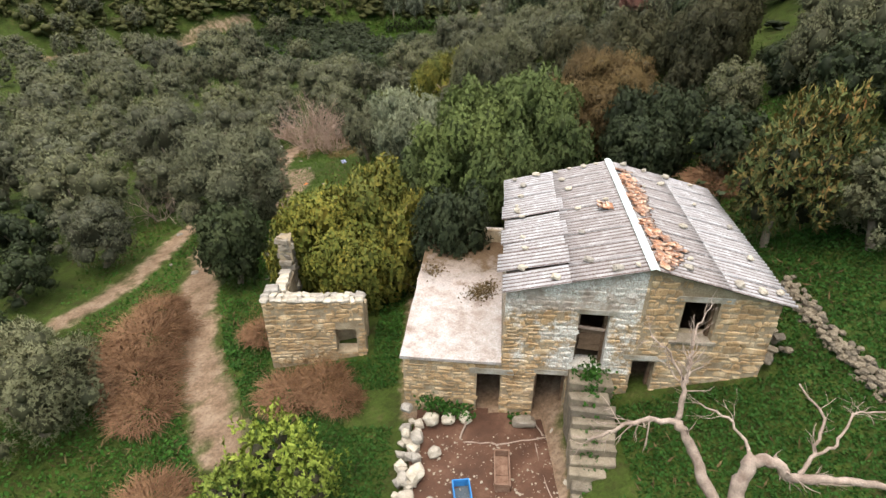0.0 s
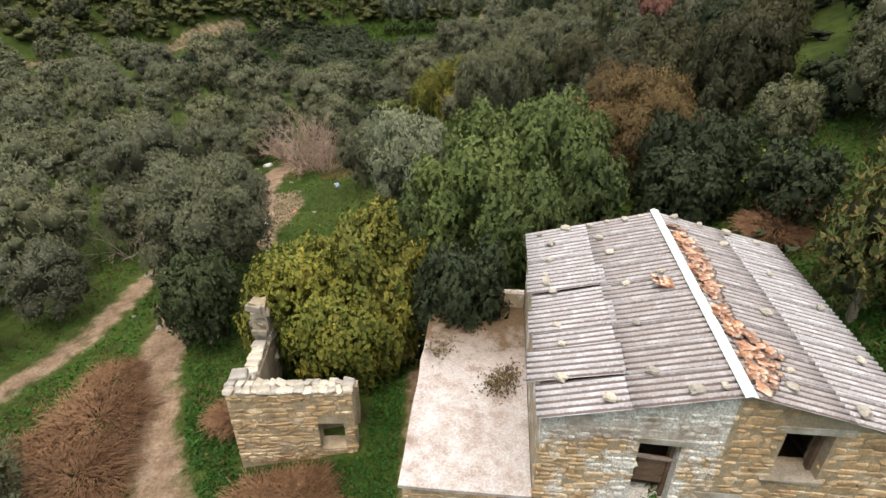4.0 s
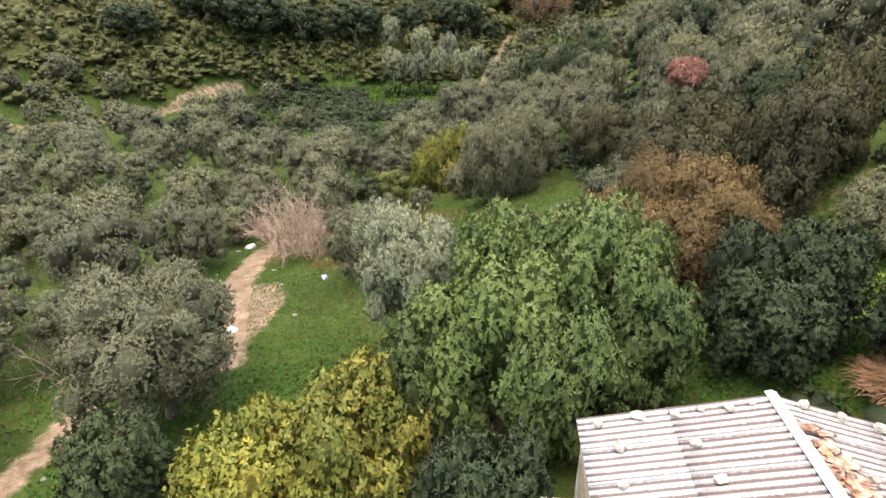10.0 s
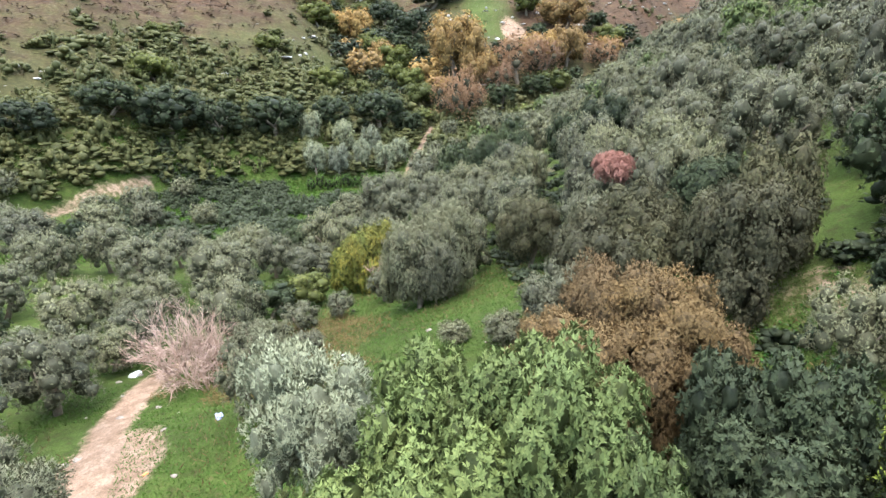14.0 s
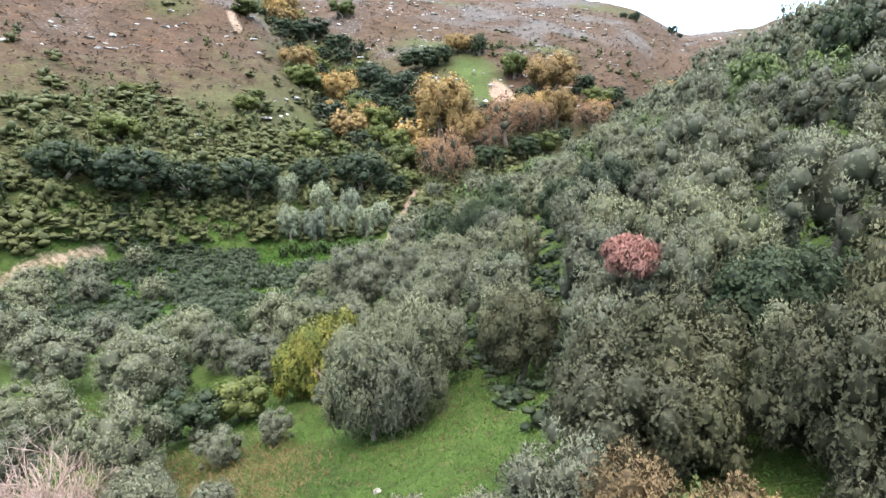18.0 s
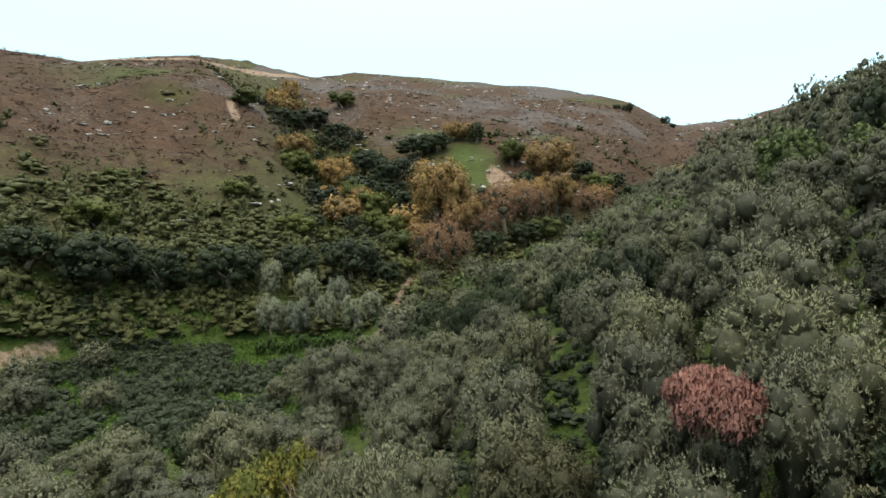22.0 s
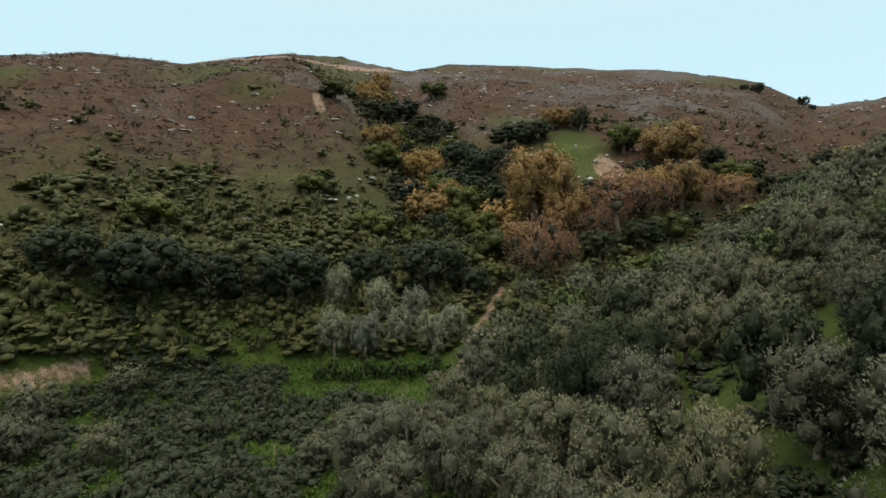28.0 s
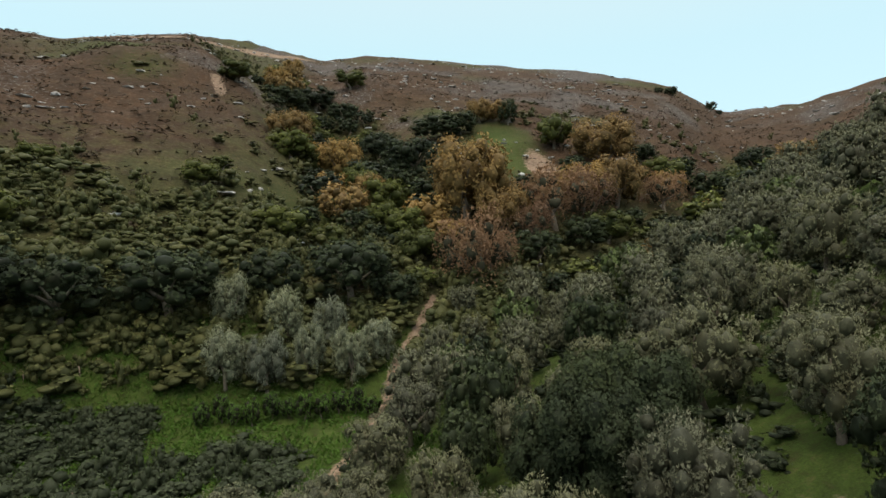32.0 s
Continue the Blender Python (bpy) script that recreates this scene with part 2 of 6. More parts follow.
def wall_material(name, stops, vary):
    """Rubble stone with the remains of whitewash on the western half of the gable, above the stable doors."""
    m, n, l, b = material(name, 0.92, 0.15)
    geo, oi = n.new("ShaderNodeNewGeometry"), n.new("ShaderNodeObjectInfo")

    def world_noise(scale, detail):
        k = n.new("ShaderNodeTexNoise")
        k.inputs["Scale"].default_value, k.inputs["Detail"].default_value, k.inputs["Roughness"].default_value = scale, detail, 0.65
        l.new(geo.outputs["Position"], k.inputs["Vector"])
        return k.outputs[0]

    def math_node(op, a, c, d=None):
        k = n.new("ShaderNodeMath")
        k.operation = op
        for q, v in zip(k.inputs, (a, c, d)):
            if isinstance(v, bpy.types.NodeSocket):
                l.new(v, q)
            elif v is not None:
                q.default_value = v
        return k.outputs[0]

    r = ramp(n, stops)
    l.new(world_noise(2.2, 5), r.inputs[0])
    small = world_noise(24, 4)
    g = ramp(n, ((0.25, (0.72, 0.72, 0.72)), (0.75, (1.28, 1.28, 1.28))))
    l.new(small, g.inputs[0])
    col = mixed(n, l, "MULTIPLY", 1.0, r.outputs[0], g.outputs[0])
    if vary:
        t = ramp(n, ((0.0, (1 - vary, 1 - vary, 1 - vary)), (0.5, (1.0, 0.96, 0.9)), (1.0, (1 + vary, 1 + vary * 0.9, 1 + vary * 0.7))))
        l.new(oi.outputs["Random"], t.inputs[0])
        col = mixed(n, l, "MULTIPLY", 1.0, col, t.outputs[0])
    sep = n.new("ShaderNodeSeparateXYZ")
    l.new(geo.outputs["Position"], sep.inputs[0])
    west = math_node("MULTIPLY", math_node("LESS_THAN", sep.outputs["X"], 5.35), math_node("GREATER_THAN", sep.outputs["X"], 1.55))
    high = math_node("GREATER_THAN", sep.outputs["Z"], 1.95)
    near_door = math_node("MULTIPLY_ADD", math_node("ABSOLUTE", math_node("SUBTRACT", sep.outputs["X"], 4.4), 0), -0.055, 0.15)
    amount = math_node("ADD", math_node("ADD", world_noise(1.5, 6), near_door), math_node("MULTIPLY_ADD", math_node("MULTIPLY", west, high), 0.6, -0.6))
    mask = ramp(n, ((0.54, (0, 0, 0)), (0.66, (1, 1, 1))))
    l.new(amount, mask.inputs[0])
    white = ramp(n, ((0.3, (0.27, 0.225, 0.19)), (0.48, (0.45, 0.42, 0.39)), (0.66, (0.68, 0.68, 0.68))))
    l.new(small, white.inputs[0])
    # grey render that is left on the western gable under the roof
    up = math_node("MULTIPLY_ADD", sep.outputs["Z"], 0.42, -1.66)
    grey_amount = math_node("ADD", math_node("ADD", world_noise(1.1, 6), up), math_node("MULTIPLY_ADD", west, 0.7, -0.7))
    grey_mask = ramp(n, ((0.5, (0, 0, 0)), (0.6, (1, 1, 1))))
    l.new(grey_amount, grey_mask.inputs[0])
    grey = ramp(n, ((0.3, (0.23, 0.182, 0.152)), (0.7, (0.42, 0.372, 0.335))))
    l.new(world_noise(5, 6), grey.inputs[0])
    col = mixed(n, l, "MIX", grey_mask.outputs[0], col, grey.outputs[0])
    l.new(mixed(n, l, "MIX", mask.outputs[0], col, white.outputs[0]), b.inputs["Base Color"])
    bump(n, l, b, small, 0.8, 0.02)
    return m


STONE = wall_material("wall_stone", ((0.25, (0.205, 0.134, 0.078)), (0.5, (0.36, 0.252, 0.152)), (0.72, (0.54, 0.445, 0.335))), 0.26)
MORTAR = wall_material("mortar", ((0.3, (0.19, 0.142, 0.095)), (0.7, (0.36, 0.292, 0.21))), 0.0)
PLASTER = rough_stuff("old_whitewash", ((0.3, (0.17, 0.135, 0.095)), (0.5, (0.26, 0.235, 0.20)), (0.7, (0.37, 0.355, 0.33))), 2.0, 25, bumps=0.7)
LIMESTONE = rough_stuff("limestone", ((0.3, (0.22, 0.205, 0.19)), (0.7, (0.42, 0.41, 0.395))), 0.8, 6, bumps=0.7)
MOSSY = rough_stuff("mossy_stone", ((0.3, (0.095, 0.078, 0.056)), (0.7, (0.205, 0.175, 0.142))), 3, 25, bumps=0.7, obj_vary=0.3)
FIELDSTONE = rough_stuff("pale_stone", ((0.3, (0.15, 0.125, 0.10)), (0.7, (0.27, 0.24, 0.21))), 3, 25, bumps=0.7, obj_vary=0.25)

COPING = rough_stuff("bleached_stone", ((0.3, (0.22, 0.19, 0.155)), (0.7, (0.43, 0.40, 0.36))), 2, 25, bumps=0.7, obj_vary=0.3)


def sheet_material(name, stops, umber):
    """Weathered corrugated sheet that turns darker and browner in the valleys of the waves."""
    m, n, l, b = material(name, 0.85, 0.2)
    big, small = noise_node(n, l, 1.3, 5), noise_node(n, l, 22, 4, 0.7)
    r = ramp(n, stops)
    l.new(big.outputs[0], r.inputs[0])
    g = ramp(n, ((0.3, (0.7, 0.7, 0.7)), (0.7, (1.25, 1.25, 1.25))))
    l.new(small.outputs[0], g.inputs[0])
    col = mixed(n, l, "MULTIPLY", 1.0, r.outputs[0], g.outputs[0])
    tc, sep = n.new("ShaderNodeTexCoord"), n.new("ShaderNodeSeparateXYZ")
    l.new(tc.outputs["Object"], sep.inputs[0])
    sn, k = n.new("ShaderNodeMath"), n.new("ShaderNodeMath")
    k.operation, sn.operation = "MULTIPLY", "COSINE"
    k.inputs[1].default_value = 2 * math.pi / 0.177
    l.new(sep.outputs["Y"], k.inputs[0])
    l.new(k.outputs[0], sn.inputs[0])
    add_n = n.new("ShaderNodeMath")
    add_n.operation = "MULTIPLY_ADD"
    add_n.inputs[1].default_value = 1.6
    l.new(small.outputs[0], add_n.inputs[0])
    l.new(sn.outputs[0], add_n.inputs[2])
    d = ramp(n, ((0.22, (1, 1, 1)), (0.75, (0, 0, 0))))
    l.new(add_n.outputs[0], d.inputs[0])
    l.new(mixed(n, l, "MIX", d.outputs[0], col, umber), b.inputs["Base Color"])
    bump(n, l, b, small.outputs[0], 0.5, 0.006)
    return m


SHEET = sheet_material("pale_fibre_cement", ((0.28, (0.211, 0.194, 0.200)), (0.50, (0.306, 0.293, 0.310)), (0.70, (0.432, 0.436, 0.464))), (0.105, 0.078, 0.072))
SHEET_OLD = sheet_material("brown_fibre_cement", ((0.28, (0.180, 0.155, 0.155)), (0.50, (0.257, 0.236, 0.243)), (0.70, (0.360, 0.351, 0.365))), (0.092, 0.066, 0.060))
TILE = rough_stuff("broken_tile", ((0.3, (0.165, 0.072, 0.042)), (0.5, (0.265, 0.132, 0.085)), (0.7, (0.42, 0.33, 0.28))), 5, 40, obj_vary=0.5)


def screed_material():
    """Flat cement roof: pale screed, pinkish lichen, and the brown mud that lies along the back where leaves fall."""
    m, n, l, b = material("roof_screed", 0.95, 0.1)
    big, mid, small = noise_node(n, l, 0.5, 5), noise_node(n, l, 1.7, 6, 0.7), noise_node(n, l, 18, 4, 0.75)
    pale = ramp(n, ((0.3, (0.20, 0.150, 0.130)), (0.46, (0.33, 0.285, 0.27)), (0.62, (0.41, 0.385, 0.39))))
    l.new(mid.outputs[0], pale.inputs[0])
    tc, sep = n.new("ShaderNodeTexCoord"), n.new("ShaderNodeSeparateXYZ")
    l.new(tc.outputs["Object"], sep.inputs[0])
    k = n.new("ShaderNodeMath")
    k.operation = "MULTIPLY_ADD"
    k.inputs[1].default_value = 0.16
    l.new(sep.outputs["Y"], k.inputs[0])
    l.new(mid.outputs[0], k.inputs[2])
    mud = ramp(n, ((0.95, (0, 0, 0)), (1.0, (1, 1, 1))))
    half = n.new("ShaderNodeMath")
    half.operation = "MULTIPLY"
    half.inputs[1].default_value = 0.72
    l.new(k.outputs[0], half.inputs[0])
    mud.color_ramp.elements[0].position = 0.78
    l.new(half.outputs[0], mud.inputs[0])
    c = mixed(n, l, "MIX", mud.outputs[0], pale.outputs[0], (0.11, 0.075, 0.048))
    g = ramp(n, ((0.3, (0.65, 0.62, 0.6)), (0.7, (1.2, 1.2, 1.2))))
    l.new(small.outputs[0], g.inputs[0])
    c = mixed(n, l, "MULTIPLY", 1.0, c, g.outputs[0])
    l.new(c, b.inputs["Base Color"])
    bump(n, l, b, small.outputs[0], 0.5, 0.02)
    return m


CONCRETE = screed_material()
TIMBER = rough_stuff("weathered_timber", ((0.3, (0.075, 0.046, 0.030)), (0.7, (0.155, 0.105, 0.072))), 5, 50)
SOIL = rough_stuff("yard_soil", ((0.3, (0.048, 0.024, 0.016)), (0.55, (0.082, 0.041, 0.027)), (0.8, (0.150, 0.088, 0.062))), 1.2, 30, bumps=0.8)
BLUE = rough_stuff("blue_plastic", ((0.3, (0.02, 0.13, 0.36)), (0.7, (0.04, 0.22, 0.50))), 4, 40, rough=0.45, bumps=0.1)
LILAC = rough_stuff("lilac_plastic", ((0.3, (0.22, 0.24, 0.42)), (0.7, (0.34, 0.36, 0.55))), 4, 40, rough=0.45, bumps=0.2)
WHITE = rough_stuff("white_sheeting", ((0.3, (0.62, 0.64, 0.66)), (0.7, (0.82, 0.83, 0.84))), 4, 40, rough=0.5, bumps=0.2)
ORANGE = rough_stuff("orange_plastic", ((0.3, (0.65, 0.14, 0.04)), (0.7, (0.75, 0.2, 0.06))), 4, 40, rough=0.5, bumps=0.1)
GALV = rough_stuff("galvanised_ridge", ((0.3, (0.40, 0.44, 0.44)), (0.7, (0.58, 0.64, 0.64))), 2, 30, rough=0.6, bumps=0.2)


def land_material():
    """Grass, earth and heath, mixed by the zones of the land."""
    m, n, l, b = material("land", 0.95, 0.1)
    at = n.new("ShaderNodeVertexColor")
    at.layer_name = "zone"
    sep = n.new("ShaderNodeSeparateColor")
    l.new(at.outputs["Color"], sep.inputs[0])
    big, mid, fine = noise_node(n, l, 0.12, 6), noise_node(n, l, 1.3, 6, 0.65), noise_node(n, l, 9.0, 4, 0.7)
    grass = ramp(n, ((0.28, (0.040, 0.034, 0.015)), (0.42, (0.034, 0.048, 0.011)), (0.56, (0.042, 0.066, 0.013)), (0.70, (0.068, 0.068, 0.024))))
    l.new(mid.outputs[0], grass.inputs[0])
    earth = ramp(n, ((0.25, (0.115, 0.076, 0.050)), (0.5, (0.185, 0.130, 0.092)), (0.75, (0.275, 0.208, 0.160))))
    l.new(mid.outputs[0], earth.inputs[0])
    heath = ramp(n, ((0.28, (0.021, 0.013, 0.007)), (0.42, (0.041, 0.024, 0.014)), (0.56, (0.051, 0.032, 0.019)), (0.68, (0.085, 0.070, 0.052))))
    l.new(mid.outputs[0], heath.inputs[0])
    rock = ramp(n, ((0.35, (0.040, 0.030, 0.024)), (0.55, (0.064, 0.054, 0.048)), (0.68, (0.192, 0.184, 0.176))))
    l.new(mid.outputs[0], rock.inputs[0])

    def mask(sock):
        a = n.new("ShaderNodeMath")
        a.operation = "MULTIPLY_ADD"
        a.inputs[1].default_value = 0.9
        a.inputs[2].default_value = -0.45
        l.new(mid.outputs[0], a.inputs[0])
        s = n.new("ShaderNodeMath")
        l.new(sock, s.inputs[0])
        l.new(a.outputs[0], s.inputs[1])
        c = ramp(n, ((0.38, (0, 0, 0)), (0.62, (1, 1, 1))))
        l.new(s.outputs[0], c.inputs[0])
        return c.outputs[0]

    veg = n.new("ShaderNodeVertexColor")
    veg.layer_name = "growth"
    vsep = n.new("ShaderNodeSeparateColor")
    l.new(veg.outputs["Color"], vsep.inputs[0])
    wide, wider = noise_node(n, l, 0.28, 5, 0.65), noise_node(n, l, 0.05, 5, 0.6)
    scrub = ramp(n, ((0.3, (0.024, 0.024, 0.010)), (0.5, (0.044, 0.043, 0.017)), (0.7, (0.072, 0.064, 0.026))))
    l.new(mid.outputs[0], scrub.inputs[0])
    tone = ramp(n, ((0.3, (0.62, 0.62, 0.60)), (0.5, (1.0, 0.98, 0.96)), (0.7, (1.35, 1.22, 1.12))))
    l.new(wide.outputs[0], tone.inputs[0])
    moor = mixed(n, l, "MULTIPLY", 1.0, heath.outputs[0], tone.outputs[0])
    ws = n.new("ShaderNodeMath")
    ws.operation = "MULTIPLY_ADD"
    ws.inputs[1].default_value, ws.inputs[2].default_value = 0.75, -0.36
    l.new(wider.outputs[0], ws.inputs[0])
    wm = n.new("ShaderNodeMath")
    l.new(ws.outputs[0], wm.inputs[0])
    l.new(wide.outputs[0], wm.inputs[1])
    wa = n.new("ShaderNodeMath")
    l.new(wm.outputs[0], wa.inputs[0])
    l.new(vsep.outputs[0], wa.inputs[1])
    green_mask = ramp(n, ((0.62, (0, 0, 0)), (0.95, (1, 1, 1))))
    l.new(wa.outputs[0], green_mask.inputs[0])
    moor = mixed(n, l, "MIX", green_mask.outputs[0], moor, scrub.outputs[0])
    c = mixed(n, l, "MIX", mask(sep.outputs[1]), grass.outputs[0], moor)
    c = mixed(n, l, "MIX", mask(sep.outputs[2]), c, rock.outputs[0])
    c = mixed(n, l, "MIX", mask(sep.outputs[0]), c, earth.outputs[0])
    g = ramp(n, ((0.25, (0.6, 0.6, 0.6)), (0.75, (1.4, 1.4, 1.4))))
    l.new(fine.outputs[0], g.inputs[0])
    c = mixed(n, l, "MULTIPLY", 1.0, c, g.outputs[0])
    g2 = ramp(n, ((0.3, (0.75, 0.75, 0.75)), (0.7, (1.2, 1.15, 1.1))))
    l.new(big.outputs[0], g2.inputs[0])
    c = mixed(n, l, "MULTIPLY", 1.0, c, g2.outputs[0])
    l.new(c, b.inputs["Base Color"])
    bump(n, l, b, fine.outputs[0], 0.8, 0.15)
    return m


LAND = land_material()

# ---- the lie of the land ----
def softplus(v, w):
    return w * np.logaddexp(0.0, v / w)


def smooth_max(a, b, k):
    return k * np.logaddexp(a / k, b / k)


# valley floor along y, and where the eastern slope starts to rise
FLOOR_Y = (-60, 0, 20, 40, 60, 90, 125, 200)
FLOOR_Z = (-3.5, -2.2, -2.0, -4.0, -6.0, -7.2, -7.0, -6.0)
FOOT_X = (-4, -4, -5, -10, -5, 0, 8, 40)
KNEE = (20, 20, 22, 27, 19, 18, 18, 18)
# hills all round the valley: bearing from the middle of the flight, foot distance, crest distance, crest slope, roundness
HILL = (
    (-180, 160, 420, 0.10, 1.0), (-120, 120, 380, 0.16, 0.9), (-80, 92, 340, 0.21, 0.8), (-40, 78, 330, 0.245, 0.72), (-34, 80, 330, 0.268, 0.70),
    (-26, 83, 330, 0.276, 0.74), (-17, 84, 345, 0.311, 0.80), (-12, 82, 360, 0.312, 0.84), (-5, 80, 385, 0.291, 0.95), (-1, 80, 390, 0.305, 0.95),
    (5, 82, 390, 0.296, 0.92), (19, 92, 395, 0.275, 0.90), (27.6, 106, 400, 0.238, 0.90), (32, 125, 420, 0.190, 0.95), (38, 130, 400, 0.192, 0.95),
    (46, 130, 380, 0.225, 0.9), (90, 130, 360, 0.26, 0.9), (130, 140, 380, 0.16, 1.0), (180, 160, 420, 0.10, 1.0),
)
GULLY = ((14, 146), (2, 200), (-10, 262), (-52, 330), (-60, 390), (-44, 520))
MIDDLE = (7.0, 52.0)


def ground(x, y):
    """The height of the land, without its small bumps."""
    x, y = np.asarray(x, float), np.asarray(y, float)
    s = x - np.interp(y, FLOOR_Y, FOOT_X)
    s = s - softplus(s - 78, 6)
    near = np.interp(y, FLOOR_Y, FLOOR_Z) + 0.3 * softplus(s, 5) + 0.3 * softplus(s - np.interp(y, FLOOR_Y, KNEE), 4)
    dx, dy = x - MIDDLE[0], y - MIDDLE[1]
    far, bearing = np.hypot(dx, dy) + 1e-6, np.degrees(np.arctan2(dx, dy))
    table = np.array(HILL).T
    foot, crest, slope, bow = (np.interp(bearing, table[0], row) for row in table[1:])
    u = np.clip((far - foot) / (crest - foot), 0, 1)
    top = 13.8 + crest * slope
    hill = -6.0 + (top + 6.0) * (u ** bow) - 12 * (far < foot) * np.clip((foot - far) / 30, 0, 1) - 0.12 * np.clip(far - crest, 0, 900)
    z = smooth_max(near, hill, 1.5)
    best = np.full(x.shape, 1e9)
    for (ax, ay), (bx, by) in zip(GULLY, GULLY[1:]):
        k = np.clip(((x - ax) * (bx - ax) + (y - ay) * (by - ay)) / ((bx - ax) ** 2 + (by - ay) ** 2), 0, 1)
        best = np.minimum(best, np.hypot(x - ax - k * (bx - ax), y - ay - k * (by - ay)))
    z = z - 0.06 * np.clip(far - 95, 0, 150) * np.clip((crest - far) / 120, 0, 1) * np.exp(-(best / 22) ** 2)
    # the terrace cut for the house and its yard
    yard = 1 / (1 + np.exp(np.clip((np.abs(x - 1.35) - 2.3) / 0.12, -50, 50))) / (1 + np.exp(np.clip((y - 13.2) / 0.2, -50, 50))) / (1 + np.exp(np.clip((3.0 - y) / 0.4, -50, 50)))
    z = z * (1 - yard) + 0.0 * yard
    return z


def as_mesh(name, verts, faces, mat, smooth=False, normals=None, inner=None):
    """A mesh; inner: a material for its triangles, a crown's core, darkened in colour to stand for shade."""
    me = bpy.data.meshes.new(name)
    me.from_pydata(verts, [], faces)
    me.materials.append(mat)
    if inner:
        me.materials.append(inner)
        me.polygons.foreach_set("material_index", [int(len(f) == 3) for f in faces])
    if smooth or normals is not None:
        me.polygons.foreach_set("use_smooth", [True] * len(me.polygons))
    me.update()
    if normals is not None:
        me.normals_split_custom_set_from_vertices(normals.tolist())
    return me


def part(name, data, mat=None, parent=None, label="", at=None):
    """One mesh object, from a bmesh or a mesh, under a thing or a part."""
    if isinstance(data, bmesh.types.BMesh):
        me = bpy.data.meshes.new(name)
        bmesh.ops.recalc_face_normals(data, faces=data.faces)
        data.to_mesh(me)
        data.free()
        me.materials.append(mat)
        data = me
    ob = new(name, data)
    if parent:
        ob.parent = parent
    if at is not None:
        ob.matrix_basis = at
    if label:
        ob["label"] = label
    return ob


def thing(name, label, category, at=None, group="", kind=""):
    ob = new(name)
    ob.empty_display_size = 0.2
    if at is not None:
        ob.matrix_basis = at
    return tagged(ob, label, category, group, kind)


def to_line(x, y, pts):
    """Distance from a line through points in plan."""
    best = np.full(np.shape(x), 1e9)
    for (ax, ay), (bx, by) in zip(pts, pts[1:]):
        k = np.clip(((x - ax) * (bx - ax) + (y - ay) * (by - ay)) / ((bx - ax) ** 2 + (by - ay) ** 2), 0, 1)
        best = np.minimum(best, np.hypot(x - ax - k * (bx - ax), y - ay - k * (by - ay)))
    return best


TRACK = ((-12.6, 27.0), (-12.3, 24.7), (-11.2, 20.6), (-9.6, 16.7), (-7.9, 13.7), (-6.8, 12.0))
BRANCH = ((-14.6, 33.0), (-15.2, 28.3), (-15.3, 24.9), (-15.6, 22.0), (-17.0, 19.6))
CLEARING = ((-10.6, 31.5), (-11.6, 34.6), (-12.6, 38.5), (-13.6, 42.2), (-13.4, 45.9), (-12.6, 50.0))
FIELD_TRACK = ((2.0, 108.0), (3.3, 114.3), (5.1, 117.2), (6.4, 125.8), (8.9, 137.1), (12.3, 144.8), (15.3, 152.0))
BANK = ((-66.0, 94.0), (-50.0, 107.0), (-43.0, 114.5), (-39.0, 119.0))


def hash_noise(x, y, scale, seed):
    """Smooth value noise over the plan, about -1 to 1."""
    rng = np.random.default_rng(seed)
    lattice = rng.uniform(-1, 1, (64, 64))
    u, v = np.asarray(x) / scale, np.asarray(y) / scale
    i, j = np.floor(u).astype(int), np.floor(v).astype(int)
    a, b = u - i, v - j
    a, b = a * a * (3 - 2 * a), b * b * (3 - 2 * b)
    p = lambda di, dj: lattice[(i + di) % 64, (j + dj) % 64]
    return (p(0, 0) * (1 - a) + p(1, 0) * a) * (1 - b) + (p(0, 1) * (1 - a) + p(1, 1) * a) * b


def land(x, y):
    """The height of the land with its bumps."""
    x, y = np.asarray(x, float), np.asarray(y, float)
    far = np.hypot(x - MIDDLE[0], y - MIDDLE[1])
    k = np.clip((far - 80) / 150, 0, 1) * np.clip((330 - far) / 100, 0.25, 1)
    near_house = np.clip((np.hypot(x - 2, y - 12) - 9) / 10, 0.12, 1)
    return (ground(x, y) + 0.35 * near_house * hash_noise(x, y, 6, 3) + 0.12 * near_house * hash_noise(x, y, 2.1, 4)
            + k * (5 * hash_noise(x, y, 62, 5) + 3 * hash_noise(x, y, 25, 6) + 1.2 * hash_noise(x, y, 9, 8)) * np.clip((700 - far) / 300, 0, 1))


